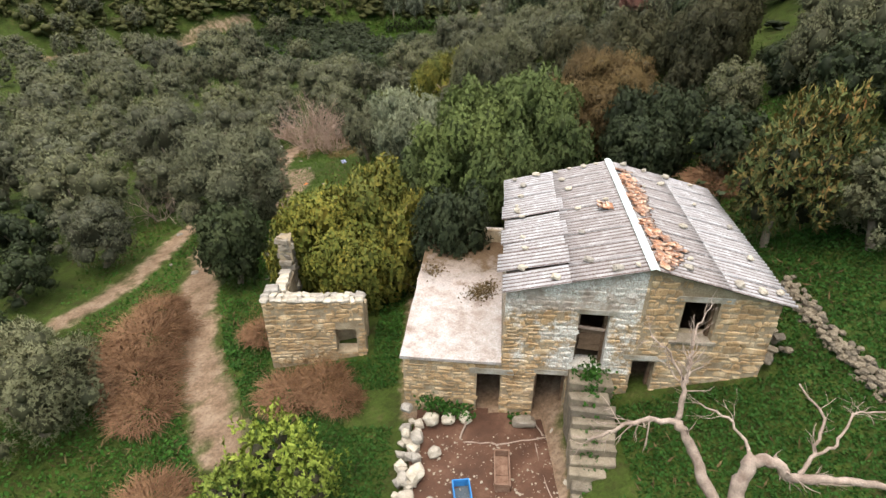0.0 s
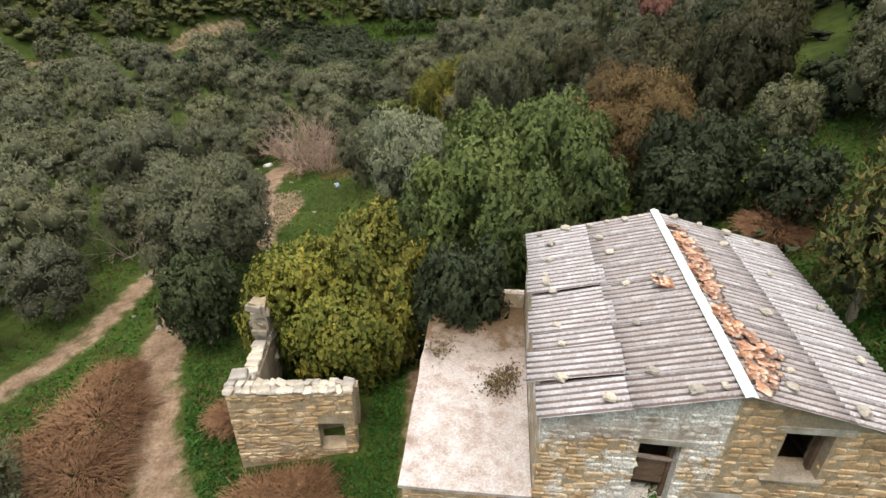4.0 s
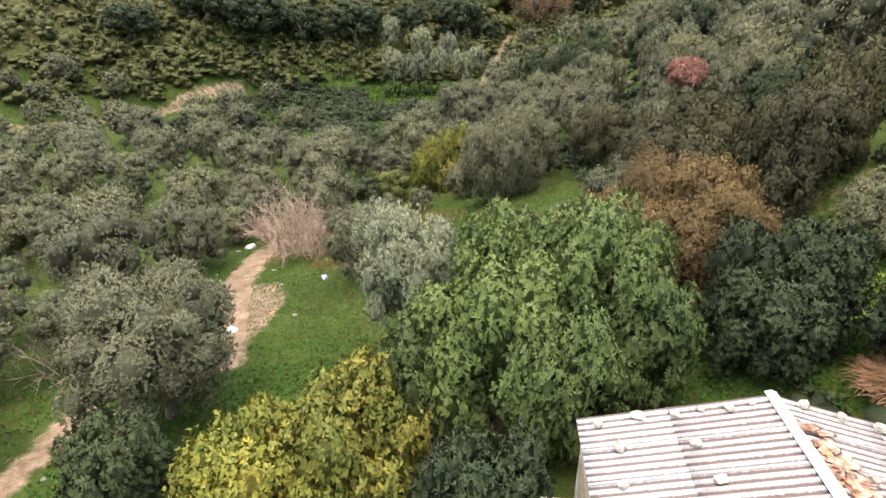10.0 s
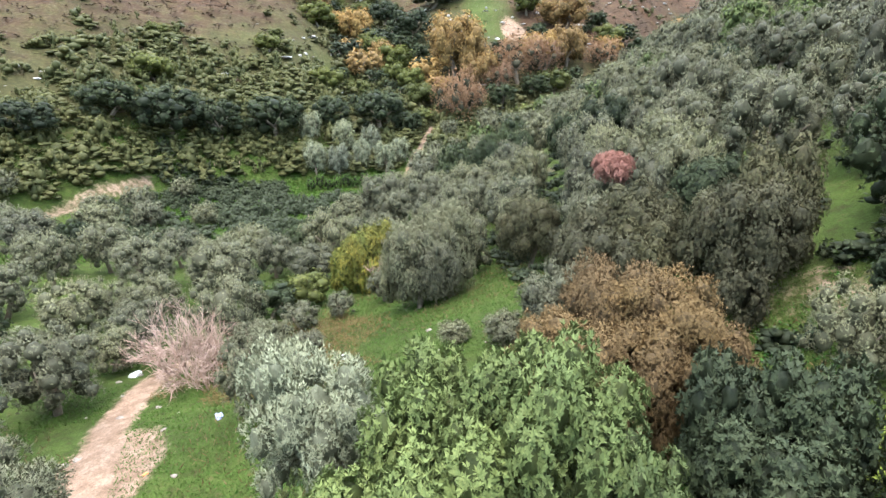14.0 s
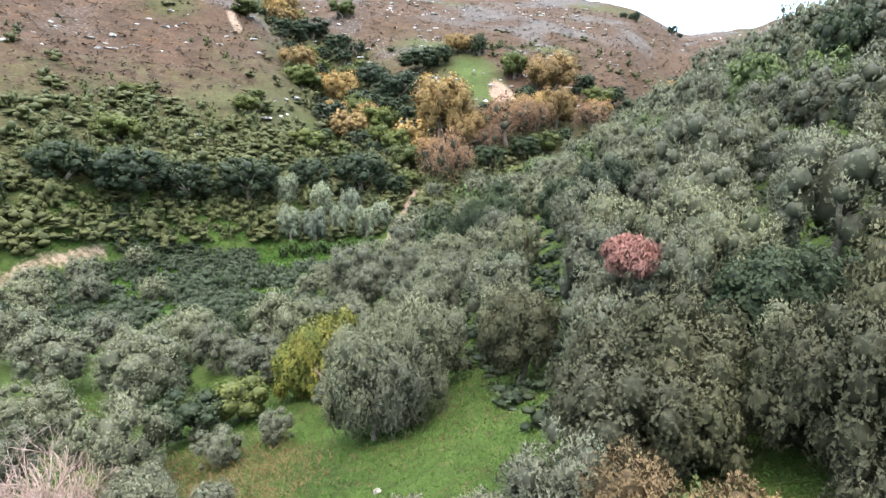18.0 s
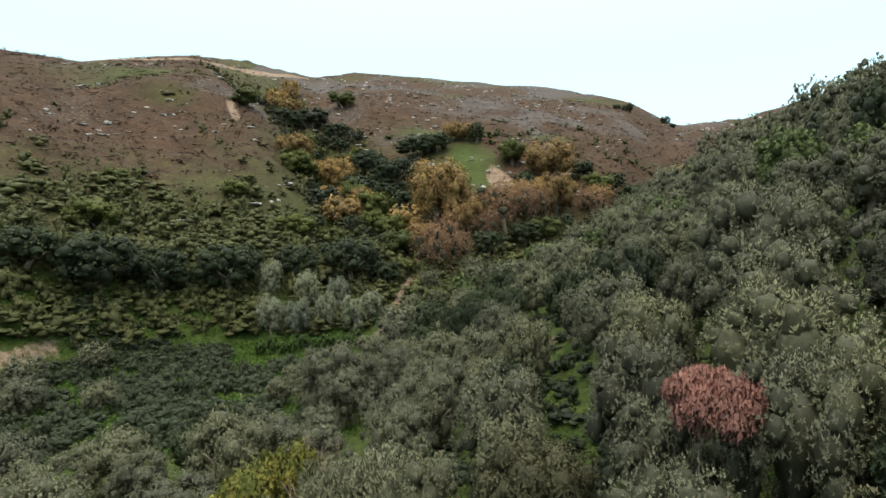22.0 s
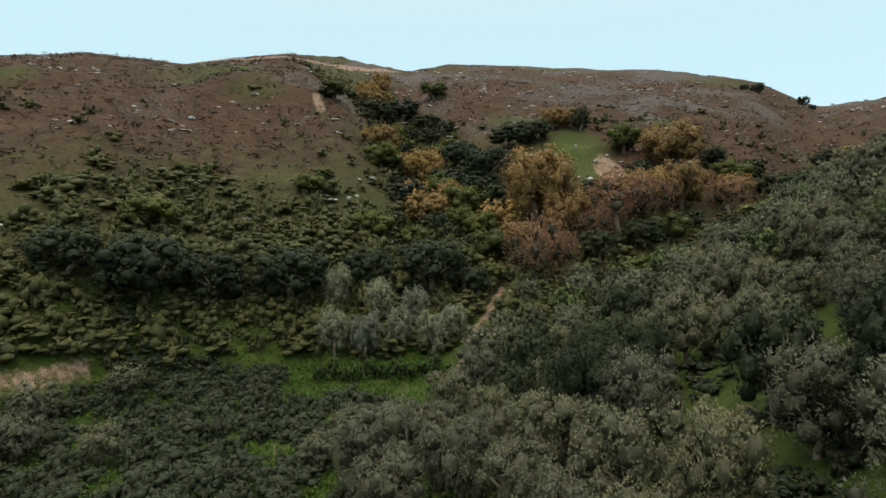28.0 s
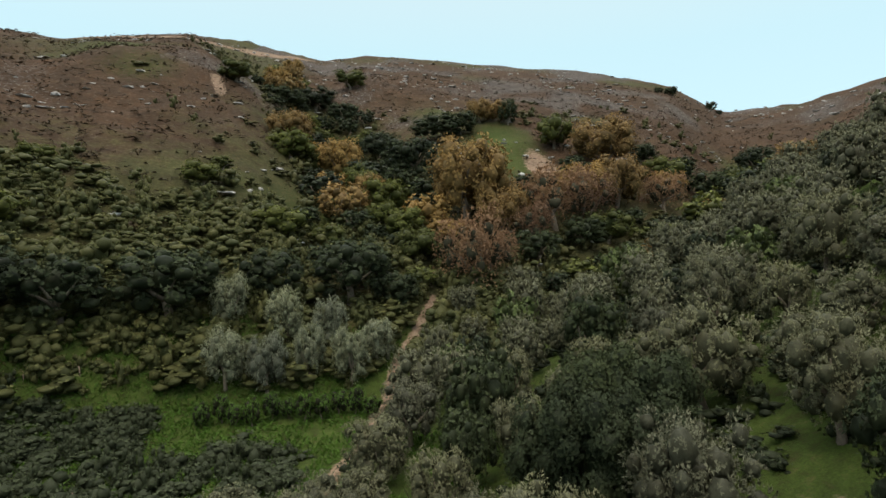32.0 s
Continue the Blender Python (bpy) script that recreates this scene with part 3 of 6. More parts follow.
def build_land():
    def axis(lo, hi, step, limit, grow, grow_hi=0):
        inner = np.arange(lo, hi + step / 2, step)
        ends = []
        for g in (grow, grow_hi or grow):
            out, d = [], step
            while not out or out[-1] < limit:
                d *= g
                out.append((out[-1] if out else 0) + d)
            ends.append(np.array(out))
        return np.r_[lo - ends[0][::-1], inner, hi + ends[1]]

    xs, ys = axis(-46, 62, 1.0, 1500, 1.03, 1.05), axis(-6, 150, 1.0, 1500, 1.08, 1.025)
    gx, gy = np.meshgrid(xs, ys)
    gz = land(gx, gy)
    nx, ny = len(xs), len(ys)
    idx = np.arange(nx * ny).reshape(ny, nx)
    faces = np.stack([idx[:-1, :-1], idx[:-1, 1:], idx[1:, 1:], idx[1:, :-1]], -1).reshape(-1, 4)
    me = bpy.data.meshes.new("ground")
    me.from_pydata(np.stack([gx, gy, gz], -1).reshape(-1, 3), [], faces.tolist())
    me.polygons.foreach_set("use_smooth", [True] * len(me.polygons))
    # zones: red earth, green heath, blue rock
    x, y, z = gx.ravel(), gy.ravel(), gz.ravel()
    far = np.hypot(x - MIDDLE[0], y - MIDDLE[1])
    soft = lambda d, w, e: 1 / (1 + np.exp(np.clip((d - w) / e, -40, 40)))
    red = np.maximum.reduce([
        soft(to_line(x, y, TRACK), 0.75, 0.25), soft(to_line(x, y, BRANCH), 0.55, 0.2), soft(to_line(x, y, CLEARING), 1.0, 0.3),
        soft(np.hypot((x + 11.9) / 1.0, (y - 36.4) / 1.6), 2.6, 0.35), soft(to_line(x, y, FIELD_TRACK), 0.6, 0.25), 0.8 * soft(np.abs(x - 1.35), 2.35, 0.1) * soft(y, 13.2, 0.2) * (y > 2.5), 0.8 * (np.abs(x - 3.9) < 5.2) * (np.abs(y - 15.9) < 3.4), 0.66 * soft(to_line(x, y, BANK), 1.3, 0.6),
        0.52 * soft(np.hypot(x - 17.5, y - 33), 3, 1.0), 0.5 * soft(np.hypot((x + 6.0) / 4.5, (y - 47.5) / 6), 1, 0.25), 0.55 * soft(np.hypot(x - 23.5, y - 85.5), 2.5, 0.8),
        0.9 * soft(np.hypot((x - 50) / 0.7, (y - 211) / 1.8), 5.5, 1.2), 0.9 * soft(to_line(x, y, ((-130, 350), (-91, 363), (-63, 371), (-33, 412))), 4.5, 1.5), 0.8 * soft(to_line(x, y, ((-38.5, 238), (-43, 250))), 2.0, 0.7),
    ])
    hill = np.clip((far - np.interp(np.degrees(np.arctan2(x - MIDDLE[0], y - MIDDLE[1])), [r[0] for r in HILL], [r[1] for r in HILL]) + 2) / 22, 0, 1)
    green = hill * (0.75 + 0.3 * hash_noise(x, y, 30, 11)) * (1 - 0.45 * soft(np.hypot((x - 46) / 10, (y - 222) / 26), 1.0, 0.15))
    blue = np.clip((z - 45) / 70, 0, 0.45) * (x > -60) * (0.45 + 0.9 * hash_noise(x, y, 22, 12)) + np.clip((z - 25) / 60, 0, 0.3) * (0.5 + hash_noise(x, y, 14, 13))
    rgba = np.stack([red, np.clip(green, 0, 1), np.clip(blue, 0, 0.75), np.ones_like(red)], -1)
    ca = me.color_attributes.new("zone", "FLOAT_COLOR", "POINT")
    ca.data.foreach_set("color", rgba.ravel())
    bear = np.degrees(np.arctan2(x - MIDDLE[0], y - MIDDLE[1]))
    above_foot = far - np.interp(bear, [r[0] for r in HILL], [r[1] for r in HILL])
    growth = np.clip(np.exp(-(np.maximum(above_foot, 0) / 62) ** 2) + 0.8 * np.exp(-(to_line(x, y, GULLY) / 24) ** 2), 0, 1) * 0.75 - 0.1
    cg = me.color_attributes.new("growth", "FLOAT_COLOR", "POINT")
    cg.data.foreach_set("color", np.stack([np.clip(growth, 0, 1)] * 3 + [np.ones_like(growth)], -1).ravel())
    me.materials.append(LAND)
    tagged(new("ground", me), "grassy valley land with dirt tracks and brown heath slopes", "ground", kind="structure")


build_land()

# ---- the farmhouse ----
HOUSE = pose(5.385, 12.09, 0, 0, 0, -5.7)
RNG = random.Random(7)


def prism(bm, u0, u1, v0, v1, low0, low1, top0, top1):
    """A block from u0 to u1, whose bottom and top run straight from the one end's height to the other's."""
    p = [bm.verts.new(c) for c in ((u0, v0, low0), (u1, v0, low1), (u1, v1, low1), (u0, v1, low0), (u0, v0, top0), (u1, v0, top1), (u1, v1, top1), (u0, v1, top0))]
    for f in ((0, 1, 2, 3), (4, 5, 6, 7), (0, 1, 5, 4), (1, 2, 6, 5), (2, 3, 7, 6), (3, 0, 4, 7)):
        bm.faces.new([p[k] for k in f])


def wall(u0, u1, v0, v1, low, top, holes=()):
    """A wall along u with openings (u0, u1, z0, z1) that go through it; top is a function of u."""
    bm = bmesh.new()
    cuts = sorted({u0, u1, *[c for h in holes for c in h[:2]], *[u for u in (0.0,) if u0 < u < u1]})
    for a, b in zip(cuts, cuts[1:]):
        spans, z = [], low
        for h in sorted((h for h in holes if h[0] <= a and h[1] >= b), key=lambda h: h[2]):
            if h[2] > z:
                spans.append((z, z, h[2], h[2]))
            z = h[3]
        spans.append((z, z, top(a), top(b)))
        for s in spans:
            prism(bm, a, b, v0, v1, *s)
    bmesh.ops.remove_doubles(bm, verts=bm.verts, dist=0.001)
    return bm


def block(x, y, z, jag=0.0, rng=RNG, bevel=0.0):
    """A box of that size about its centre, with uneven corners."""
    bm = bmesh.new()
    bmesh.ops.create_cube(bm, size=1.0)
    for v in bm.verts:
        v.co = Vector((v.co.x * x, v.co.y * y, v.co.z * z)) + Vector([rng.uniform(-jag, jag) * s for s in (x, y, z)])
    if bevel:
        bmesh.ops.bevel(bm, geom=bm.edges[:], offset=bevel, segments=1, affect="EDGES")
    return bm


def boulder(rng, rough=0.25, cuts=1):
    bm = bmesh.new()
    bmesh.ops.create_icosphere(bm, subdivisions=cuts + 1, radius=0.5)
    off = Vector([rng.uniform(0, 50) for _ in range(3)])
    for v in bm.verts:
        v.co *= 1 + rough * noise.noise(v.co * 2.5 + off) * 2
        v.co = Vector([max(-0.42, min(0.42, c)) for c in v.co])
    return bm


def to_data(name, bm, mat, smooth=False):
    me = bpy.data.meshes.new(name)
    bmesh.ops.recalc_face_normals(bm, faces=bm.faces)
    bm.to_mesh(me)
    bm.free()
    me.materials.append(mat)
    if smooth:
        me.polygons.foreach_set("use_smooth", [True] * len(me.polygons))
    return me


RIDGE_U, EAVE = 0.0, 3.62
roofline = lambda u: 5.52 - 0.25 * abs(u - RIDGE_U)
house = thing("farmhouse", "two-storey ruined stone farmhouse with rusty corrugated roof", "house", HOUSE)
DOORS = ((-2.68, -1.78, -0.3, 1.74), (-1.66, -0.83, 2.1, 3.98), (0.0, 0.62, 0.6, 2.5), (1.02, 1.93, 3.30, 4.58))
front = part("front_wall", wall(-3.68, 3.46, 0.0, 0.55, -0.6, roofline, DOORS), MORTAR, house, "rubble stone gable wall with flaking whitewash")
part("back_wall", wall(-3.68, 3.46, 6.75, 7.25, -0.6, roofline), MORTAR, house)
for u, nm in ((-3.68, "left_wall"), (2.96, "right_wall")):
    bm = bmesh.new()
    prism(bm, u, u + 0.5, 0.552, 6.748, -0.6, -0.6, roofline(u), roofline(u + 0.5))
    part(nm, bm, MORTAR, house)
bm = bmesh.new()
prism(bm, -3.17, 2.95, 0.56, 6.74, 1.95, 1.95, 2.1, 2.1)
part("upper_floor", bm, TIMBER, house)
bm = bmesh.new()
prism(bm, -3.17, 2.95, 0.56, 6.74, -0.2, -0.2, 0.02, 0.02)
part("lower_floor", bm, SOIL, house)
# door frames, lintels, the broken shutter, the window frame
for (u0, u1, z0, z1), nm in zip(DOORS, ("doorway", "upper_doorway", "side_doorway", "window")):
    fr = part(nm, block(u1 - u0 + 0.5, 0.3, 0.16, 0.06), PLASTER, house, "weathered stone lintel", pose((u0 + u1) / 2, 0.13, z1 + 0.082))
    for u in (u0 + 0.045, u1 - 0.045):
        part("jamb", block(0.08, 0.14, z1 - z0 - 0.02, 0.03), TIMBER, fr, at=pose(u - (u0 + u1) / 2, 0.17, (z0 + z1) / 2 - z1 - 0.08))
part("sill", block(1.25, 0.4, 0.10, 0.05), FIELDSTONE, house, "pale stone sill", pose(1.47, 0.11, 3.25))
for k in range(4):
    part("door_board", block(0.62, 0.04, 0.19, 0.04), TIMBER, house, "broken horizontal door board", pose(-1.22, 0.30, 2.62 + k * 0.2, RNG.uniform(-4, 4), RNG.uniform(-5, 5), 0))
part("bar", block(0.85, 0.06, 0.07, 0.08), DEADWOOD, house, "grey broken bar", pose(-1.25, 0.22, 3.35, 0, 6, 0))
# corrugated sheets
PITCH = 0.177


def sheet(length, width, seed, mat):
    """A corrugated sheet: waves along y, the length down the slope along x, with thickness."""
    rng = random.Random(seed)
    n = int(width / PITCH * 7)
    rows = 5
    verts, faces = [], []
    for side in (0, 1):
        for i in range(rows + 1):
            for j in range(n + 1):
                y = width * j / n
                x = length * i / rows
                sag = 0.012 * math.sin(3.1 * i / rows + seed) + (0.02 * rng.random() if i in (0, rows) else 0)
                verts.append((x, y, 0.026 * math.cos(2 * math.pi * y / PITCH) + sag * (j / n - 0.3) - 0.007 * side))
    m = n + 1
    k = (rows + 1) * m
    for i in range(rows):
        for j in range(n):
            a = i * m + j
            faces.append((a, a + 1, a + m + 1, a + m))
            faces.append((k + a, k + a + m, k + a + m + 1, k + a + 1))
    for j in range(n):
        faces += [(j, k + j, k + j + 1, j + 1), (rows * m + j, rows * m + j + 1, k + rows * m + j + 1, k + rows * m + j)]
    return as_mesh("roof_sheet", verts, faces, mat, True)


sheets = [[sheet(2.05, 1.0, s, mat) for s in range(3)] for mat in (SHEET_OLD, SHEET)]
roof = part("roof", bmesh.new(), TIMBER, house, "corrugated grey fibre-cement roof weighed down with stones")
ROOF_LEN, SLOPE = 7.75, math.degrees(math.atan(0.25))
for side in (-1, 1):
    for row in range(2):
        for k in range(9):
            v = -0.22 + k * (ROOF_LEN - 1.0) / 8
            along = 0.02 + row * 1.83
            jit = RNG.uniform(-0.02, 0.02)
            slip = {(-1, 1, 1): 0.16, (-1, 1, 3): 0.07, (-1, 1, 4): -0.05, (-1, 1, 5): 0.08}.get((side, row, k), 0.0)
            # the sheet's own x runs from the ridge down the slope
            place = pose(0, v, 5.60 + 0.012 * (1 - row) + 0.004 * (k % 2), 0, 0, 0) @ pose(0, 0, 0, 0, SLOPE * side * (1 if side > 0 else 1), 0)
            place = place @ Matrix.Diagonal((side, 1, 1, 1)) @ pose(along + jit + slip, slip * 0.6, slip * 0.25, slip * 15, 0, slip * 12)
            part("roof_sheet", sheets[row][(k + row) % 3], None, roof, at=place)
# ridge cap: two narrow flanks over the ridge
for k in range(5):
    bm = bmesh.new()
    a, b = -0.25 + k * 1.56, -0.25 + k * 1.56 + 1.60
    dz = 0.006 * (k % 2)
    for s in (-1, 1):
        prism(bm, 0.0 if s > 0 else -0.115, 0.115 if s > 0 else 0.0, a, b, (5.655 if s > 0 else 5.62) + dz, (5.62 if s > 0 else 5.655) + dz, (5.675 if s > 0 else 5.635) + dz, (5.635 if s > 0 else 5.675) + dz)
    part("ridge_cap", bm, GALV, house, "pale blue-grey metal ridge strip")
# the flat-roofed annex
annex_top = lambda v: 2.12 + 0.03 * v
ANNEX_DOOR = (-4.40, -3.55, -0.3, 1.62)
part("annex_front_wall", wall(-6.62, -3.69, 0.0, 0.5, -0.8, lambda u: 2.02, (ANNEX_DOOR,)), MORTAR, house, "low rubble stone annex wall")
bm = bmesh.new()
prism(bm, -6.62, -6.15, 0.502, 7.0, -0.8, -0.8, 2.02, 2.02)
part("annex_side_wall", bm, MORTAR, house)
bm = bmesh.new()
prism(bm, -6.14, -3.69, 6.5, 7.0, -0.8, -0.8, 2.02, 2.02)
part("annex_back_wall", bm, MORTAR, house)
bm = bmesh.new()
prism(bm, -6.14, -3.69, 0.51, 6.49, -0.2, -0.2, 0.02, 0.02)
part("annex_floor", bm, SOIL, house)
bm = bmesh.new()
n = 14
vs = {}
for i in range(n + 1):
    for j in range(n + 1):
        u = -6.70 + i / n * 3.0 + (0.05 * noise.noise((j * 0.7, 0, 5)) if i == 0 else 0)
        v = -0.08 + j / n * 7.2
        for s in (0, 1):
            z = (annex_top(v) + 0.03 * noise.noise((u, v, 1))) if s else 2.025
            vs[i, j, s] = bm.verts.new((u, v, z))
for i in range(n):
    for j in range(n):
        bm.faces.new([vs[i + a, j + b, 1] for a, b in ((0, 0), (1, 0), (1, 1), (0, 1))])
        bm.faces.new([vs[i + a, j + b, 0] for a, b in ((0, 0), (0, 1), (1, 1), (1, 0))])
for k in range(n):
    for a, b in (((k, 0), (k + 1, 0)), ((k, n), (k + 1, n)), ((0, k), (0, k + 1)), ((n, k), (n, k + 1))):
        bm.faces.new([vs[(*a, 0)], vs[(*b, 0)], vs[(*b, 1)], vs[(*a, 1)]])
part("annex_roof", bm, CONCRETE, house, "flat pale cement roof with brown stains and moss")
bm = wall(-6.2, -3.72, 6.75, 7.0, 2.3, lambda u: 2.85)
part("parapet", bm, MORTAR, house, "brown plastered back parapet")
part("annex_lintel", block(1.3, 0.25, 0.2, 0.05), PLASTER, house, at=pose(-3.98, 0.08, 1.72))

# the outside stair up to the first floor
stair = thing("outside_stair", "overgrown stone outside stair up to the upper door", "stair", HOUSE)
for k in range(11):
    z = 2.05 - 0.18 * k
    v = -0.62 - 0.27 * k
    part("step", block(1.16 + RNG.uniform(-0.06, 0.06), 0.62 if k == 0 else 0.32, z + 0.7, 0.035, bevel=0.03), MOSSY, stair, at=pose(-1.2 + RNG.uniform(-0.05, 0.05), -0.33 if k == 0 else v - 0.05, (z - 0.7) / 2 - 0.0))

# the ruined shed under the fig tree
shed = thing("ruined_shed", "small roofless stone shed with white-edged wall tops", "shed", pose(-6.34, 15.82, 0, 0, 0, 2.3))
part("front_wall", wall(0, 3.52, 0, 0.5, -1.3, lambda u: 1.82 - 0.03 * u, ((2.45, 3.2, -0.5, 0.55),)), MORTAR, shed)
bm = bmesh.new()
prism(bm, 0.0, 0.5, 0.502, 3.0, -1.3, -1.3, 1.15, 1.15)
part("side_wall", bm, MORTAR, shed)
# slab added behind the opening to keep it dark, no known wall of the shed
bm = wall(0.51, 3.5, 1.1, 1.4, -1.3, lambda u: 0.9)
part("inner_wall", bm, MORTAR, shed)
part("corner_stub", block(0.5, 0.5, 3.4, 0.05), MORTAR, shed, "tall broken corner of the back wall", pose(0.25, 3.3, 0.9))
for k in range(14):
    part("corner_stone", block(0.54, 0.54, 0.22, 0.08, bevel=0.02), FIELDSTONE, shed, at=pose(0.25 + RNG.uniform(-0.06, 0.06), 3.3 + RNG.uniform(-0.05, 0.05), -0.6 + 0.24 * k, 0, 0, RNG.uniform(-18, 18)))
for row in range(2):
    for k in range(15):
        part("coping_stone", block(RNG.uniform(0.16, 0.36), RNG.uniform(0.18, 0.32), RNG.uniform(0.06, 0.13), 0.2, bevel=0.025), COPING, shed, at=pose(0.12 + k * 0.235 + RNG.uniform(-0.03, 0.03), 0.11 + 0.27 * row, 1.87 - 0.008 * k + RNG.uniform(-0.02, 0.03), RNG.uniform(-6, 6), RNG.uniform(-6, 6), RNG.uniform(-25, 25)))
for k in range(8):
    part("coping_stone", block(RNG.uniform(0.3, 0.52), 0.3, 0.14, 0.1, bevel=0.02), COPING, shed, at=pose(0.25, 0.68 + k * 0.29, 1.2 + 0.02 * k, RNG.uniform(-6, 6), RNG.uniform(-6, 6), RNG.uniform(-14, 14)))
for k in range(5):
    part("corner_stone", block(0.5, 0.42, 0.17, 0.1, bevel=0.03), COPING, shed, at=pose(0.26, 0.66, 1.28 + 0.16 * k, 0, 0, RNG.uniform(-12, 12)))

# the bare soil of the yard
bm = bmesh.new()
bmesh.ops.create_grid(bm, x_segments=24, y_segments=48, size=0.5)
for v in bm.verts:
    v.co = Vector((1.62 + v.co.x * (5.1 + 0.25 * math.sin(v.co.y * 23)), 7.9 + v.co.y * 9.4, 0.0))
    v.co.z = float(land(v.co.x, v.co.y)) * 0.3 + 0.05 + 0.03 * noise.noise(v.co * 1.3)
tagged(part("yard", bm, SOIL), "reddish brown bare soil of the yard", "yard", kind="structure")

import functools

# ---- trees ----
def sphere_template(cuts):
    bm = bmesh.new()
    bmesh.ops.create_icosphere(bm, subdivisions=cuts, radius=1.0)
    v, f = np.array([p.co[:] for p in bm.verts]), np.array([[p.index for p in q.verts] for q in bm.faces])
    bm.free()
    return v, f


BALL = sphere_template(2)
BALL_ROUGH, BALL_FINE = sphere_template(1), sphere_template(3)


TALL = 1.75


def lobes_for(rng, lumps, size, low, loose, tall=1.0, boughs=9, clump=0.0, bough=(0.30, 0.48)):
    """Lumps of a crown of radius 1 and height TALL: boughs spread over an egg-shaped body, and tufts on their upper and outer sides."""
    mid, half = TALL * (1 + low) / 2, TALL * (1 - low) / 2
    c, r = [(0, 0, mid)], [(0.44, 0.44, half * 0.66)]
    for k in range(boughs):
        t = 0.84 - 1.62 * (k + 0.5) / boughs
        a, w = 2.39996 * k + rng.uniform(-0.45, 0.45), math.sqrt(max(0.0, 1 - t * t))
        s = rng.uniform(*bough)
        f = rng.uniform(1 - loose, 1.05)
        h = s * rng.uniform(0.85, 1.2) * tall
        big = ((1 - s) * w * f * math.cos(a), (1 - s) * w * f * math.sin(a), min(mid + (half - 0.62 * h) * t * f, TALL - h))
        c.append(big)
        r.append((s * 0.9, s * 0.9, h * 0.9))
        for j in range(lumps // boughs):
            e, u = rng.uniform(0, 6.2832), rng.uniform(-0.15, 1.0)
            v = math.sqrt(1 - u * u)
            q = size[0] + (size[1] - size[0]) * rng.random() ** 1.5
            out = rng.uniform(0.72 + clump, 0.98 + clump)
            c.append((big[0] + s * v * math.cos(e) * out, big[1] + s * v * math.sin(e) * out, max(big[2] + h * u * out, q * 0.7)))
            r.append((q, q, q * rng.uniform(0.85, 1.15) * tall))
    return np.array(c), np.array(r)


def leaves_on(rng, centres, radii, count, length, width, up, droop, rosette=1, fringe=0.12, ruffle=0.25, shell=0.76, cone=0.7, stem=0.5):
    """Sprays of leaves that stand out of the lumps: each a short twig with a ring of leaves spread by cone round its way."""
    area = radii[:, 0] ** 2
    area[0] *= 0.5
    which = rng.choice(len(centres), count * 4, p=area / area.sum())
    unit = lambda a: a / (np.linalg.norm(a, axis=1)[:, None] + 1e-9)
    d = unit(rng.normal(size=(count * 4, 3)))
    ways, turns = rng.normal(size=(2, len(centres), 3)), rng.uniform(0, 6.28, (2, len(centres)))
    uneven_ = 1 + 0.15 * np.sin(2.3 * (d * ways[0][which]).sum(1) + turns[0][which]) + 0.09 * np.sin(4.6 * (d * ways[1][which]).sum(1) + turns[1][which])
    p = centres[which] + d * radii[which] * uneven_[:, None] * rng.uniform(shell, 1 + fringe, (count * 4, 1))
    deep = np.zeros(len(p), bool)
    for c, r in zip(centres, radii):
        deep |= (((p - c) / r) ** 2).sum(1) < (shell * 0.8) ** 2
    # leaves crowd towards the light and thin out below, where the darkened core shows as shade
    deep |= rng.random(len(p)) > np.clip(0.8 + 0.7 * d[:, 2], 0.35, 1.0)
    p, d = p[~deep][:count], d[~deep][:count]
    n, k = len(p), max(1, rosette)
    whole = unit(p - np.array([0, 0, 0.8]))
    axis = unit(d * 0.8 + whole * 0.3 + np.array([0, 0, up * 0.6]) + rng.normal(scale=ruffle, size=(n, 3)))
    round_ = unit(d * 0.7 + whole * 0.55 + np.array([0, 0, 0.1]))
    one = unit(np.cross(axis, rng.normal(size=(n, 3))))
    two = np.cross(axis, one)
    out_v, out_n = [], []
    for i in range(k):
        a = 2 * np.pi * (i + rng.uniform(0, 0.6, (n, 1))) / k
        t = np.cos(a) * one + np.sin(a) * two
        w = unit(axis + t * cone * rng.uniform(0.5, 1.4, (n, 1)) - np.array([0, 0, droop]))
        base = p + axis * length * stem * (i / k)
        side = unit(np.cross(w, axis + rng.normal(scale=0.2, size=(n, 3))))
        blade = np.cross(side, w)
        turned = (blade * axis).sum(1)[:, None] < 0
        side, blade = np.where(turned, -side, side), np.where(turned, -blade, blade)
        ln, wd = length * rng.uniform(0.6, 1.35, (n, 1)), width * rng.uniform(0.65, 1.3, (n, 1))
        mid = base + w * ln * 0.5 + blade * ln * 0.08
        out_v.append(np.stack([base, mid + side * wd * 0.5, base + w * ln, mid - side * wd * 0.5], 1))
        out_n.append(np.repeat(unit(round_ * 0.85 + blade * 0.3)[:, None], 4, 1))
    return np.concatenate(out_v).reshape(-1, 3), np.concatenate(out_n).reshape(-1, 3)


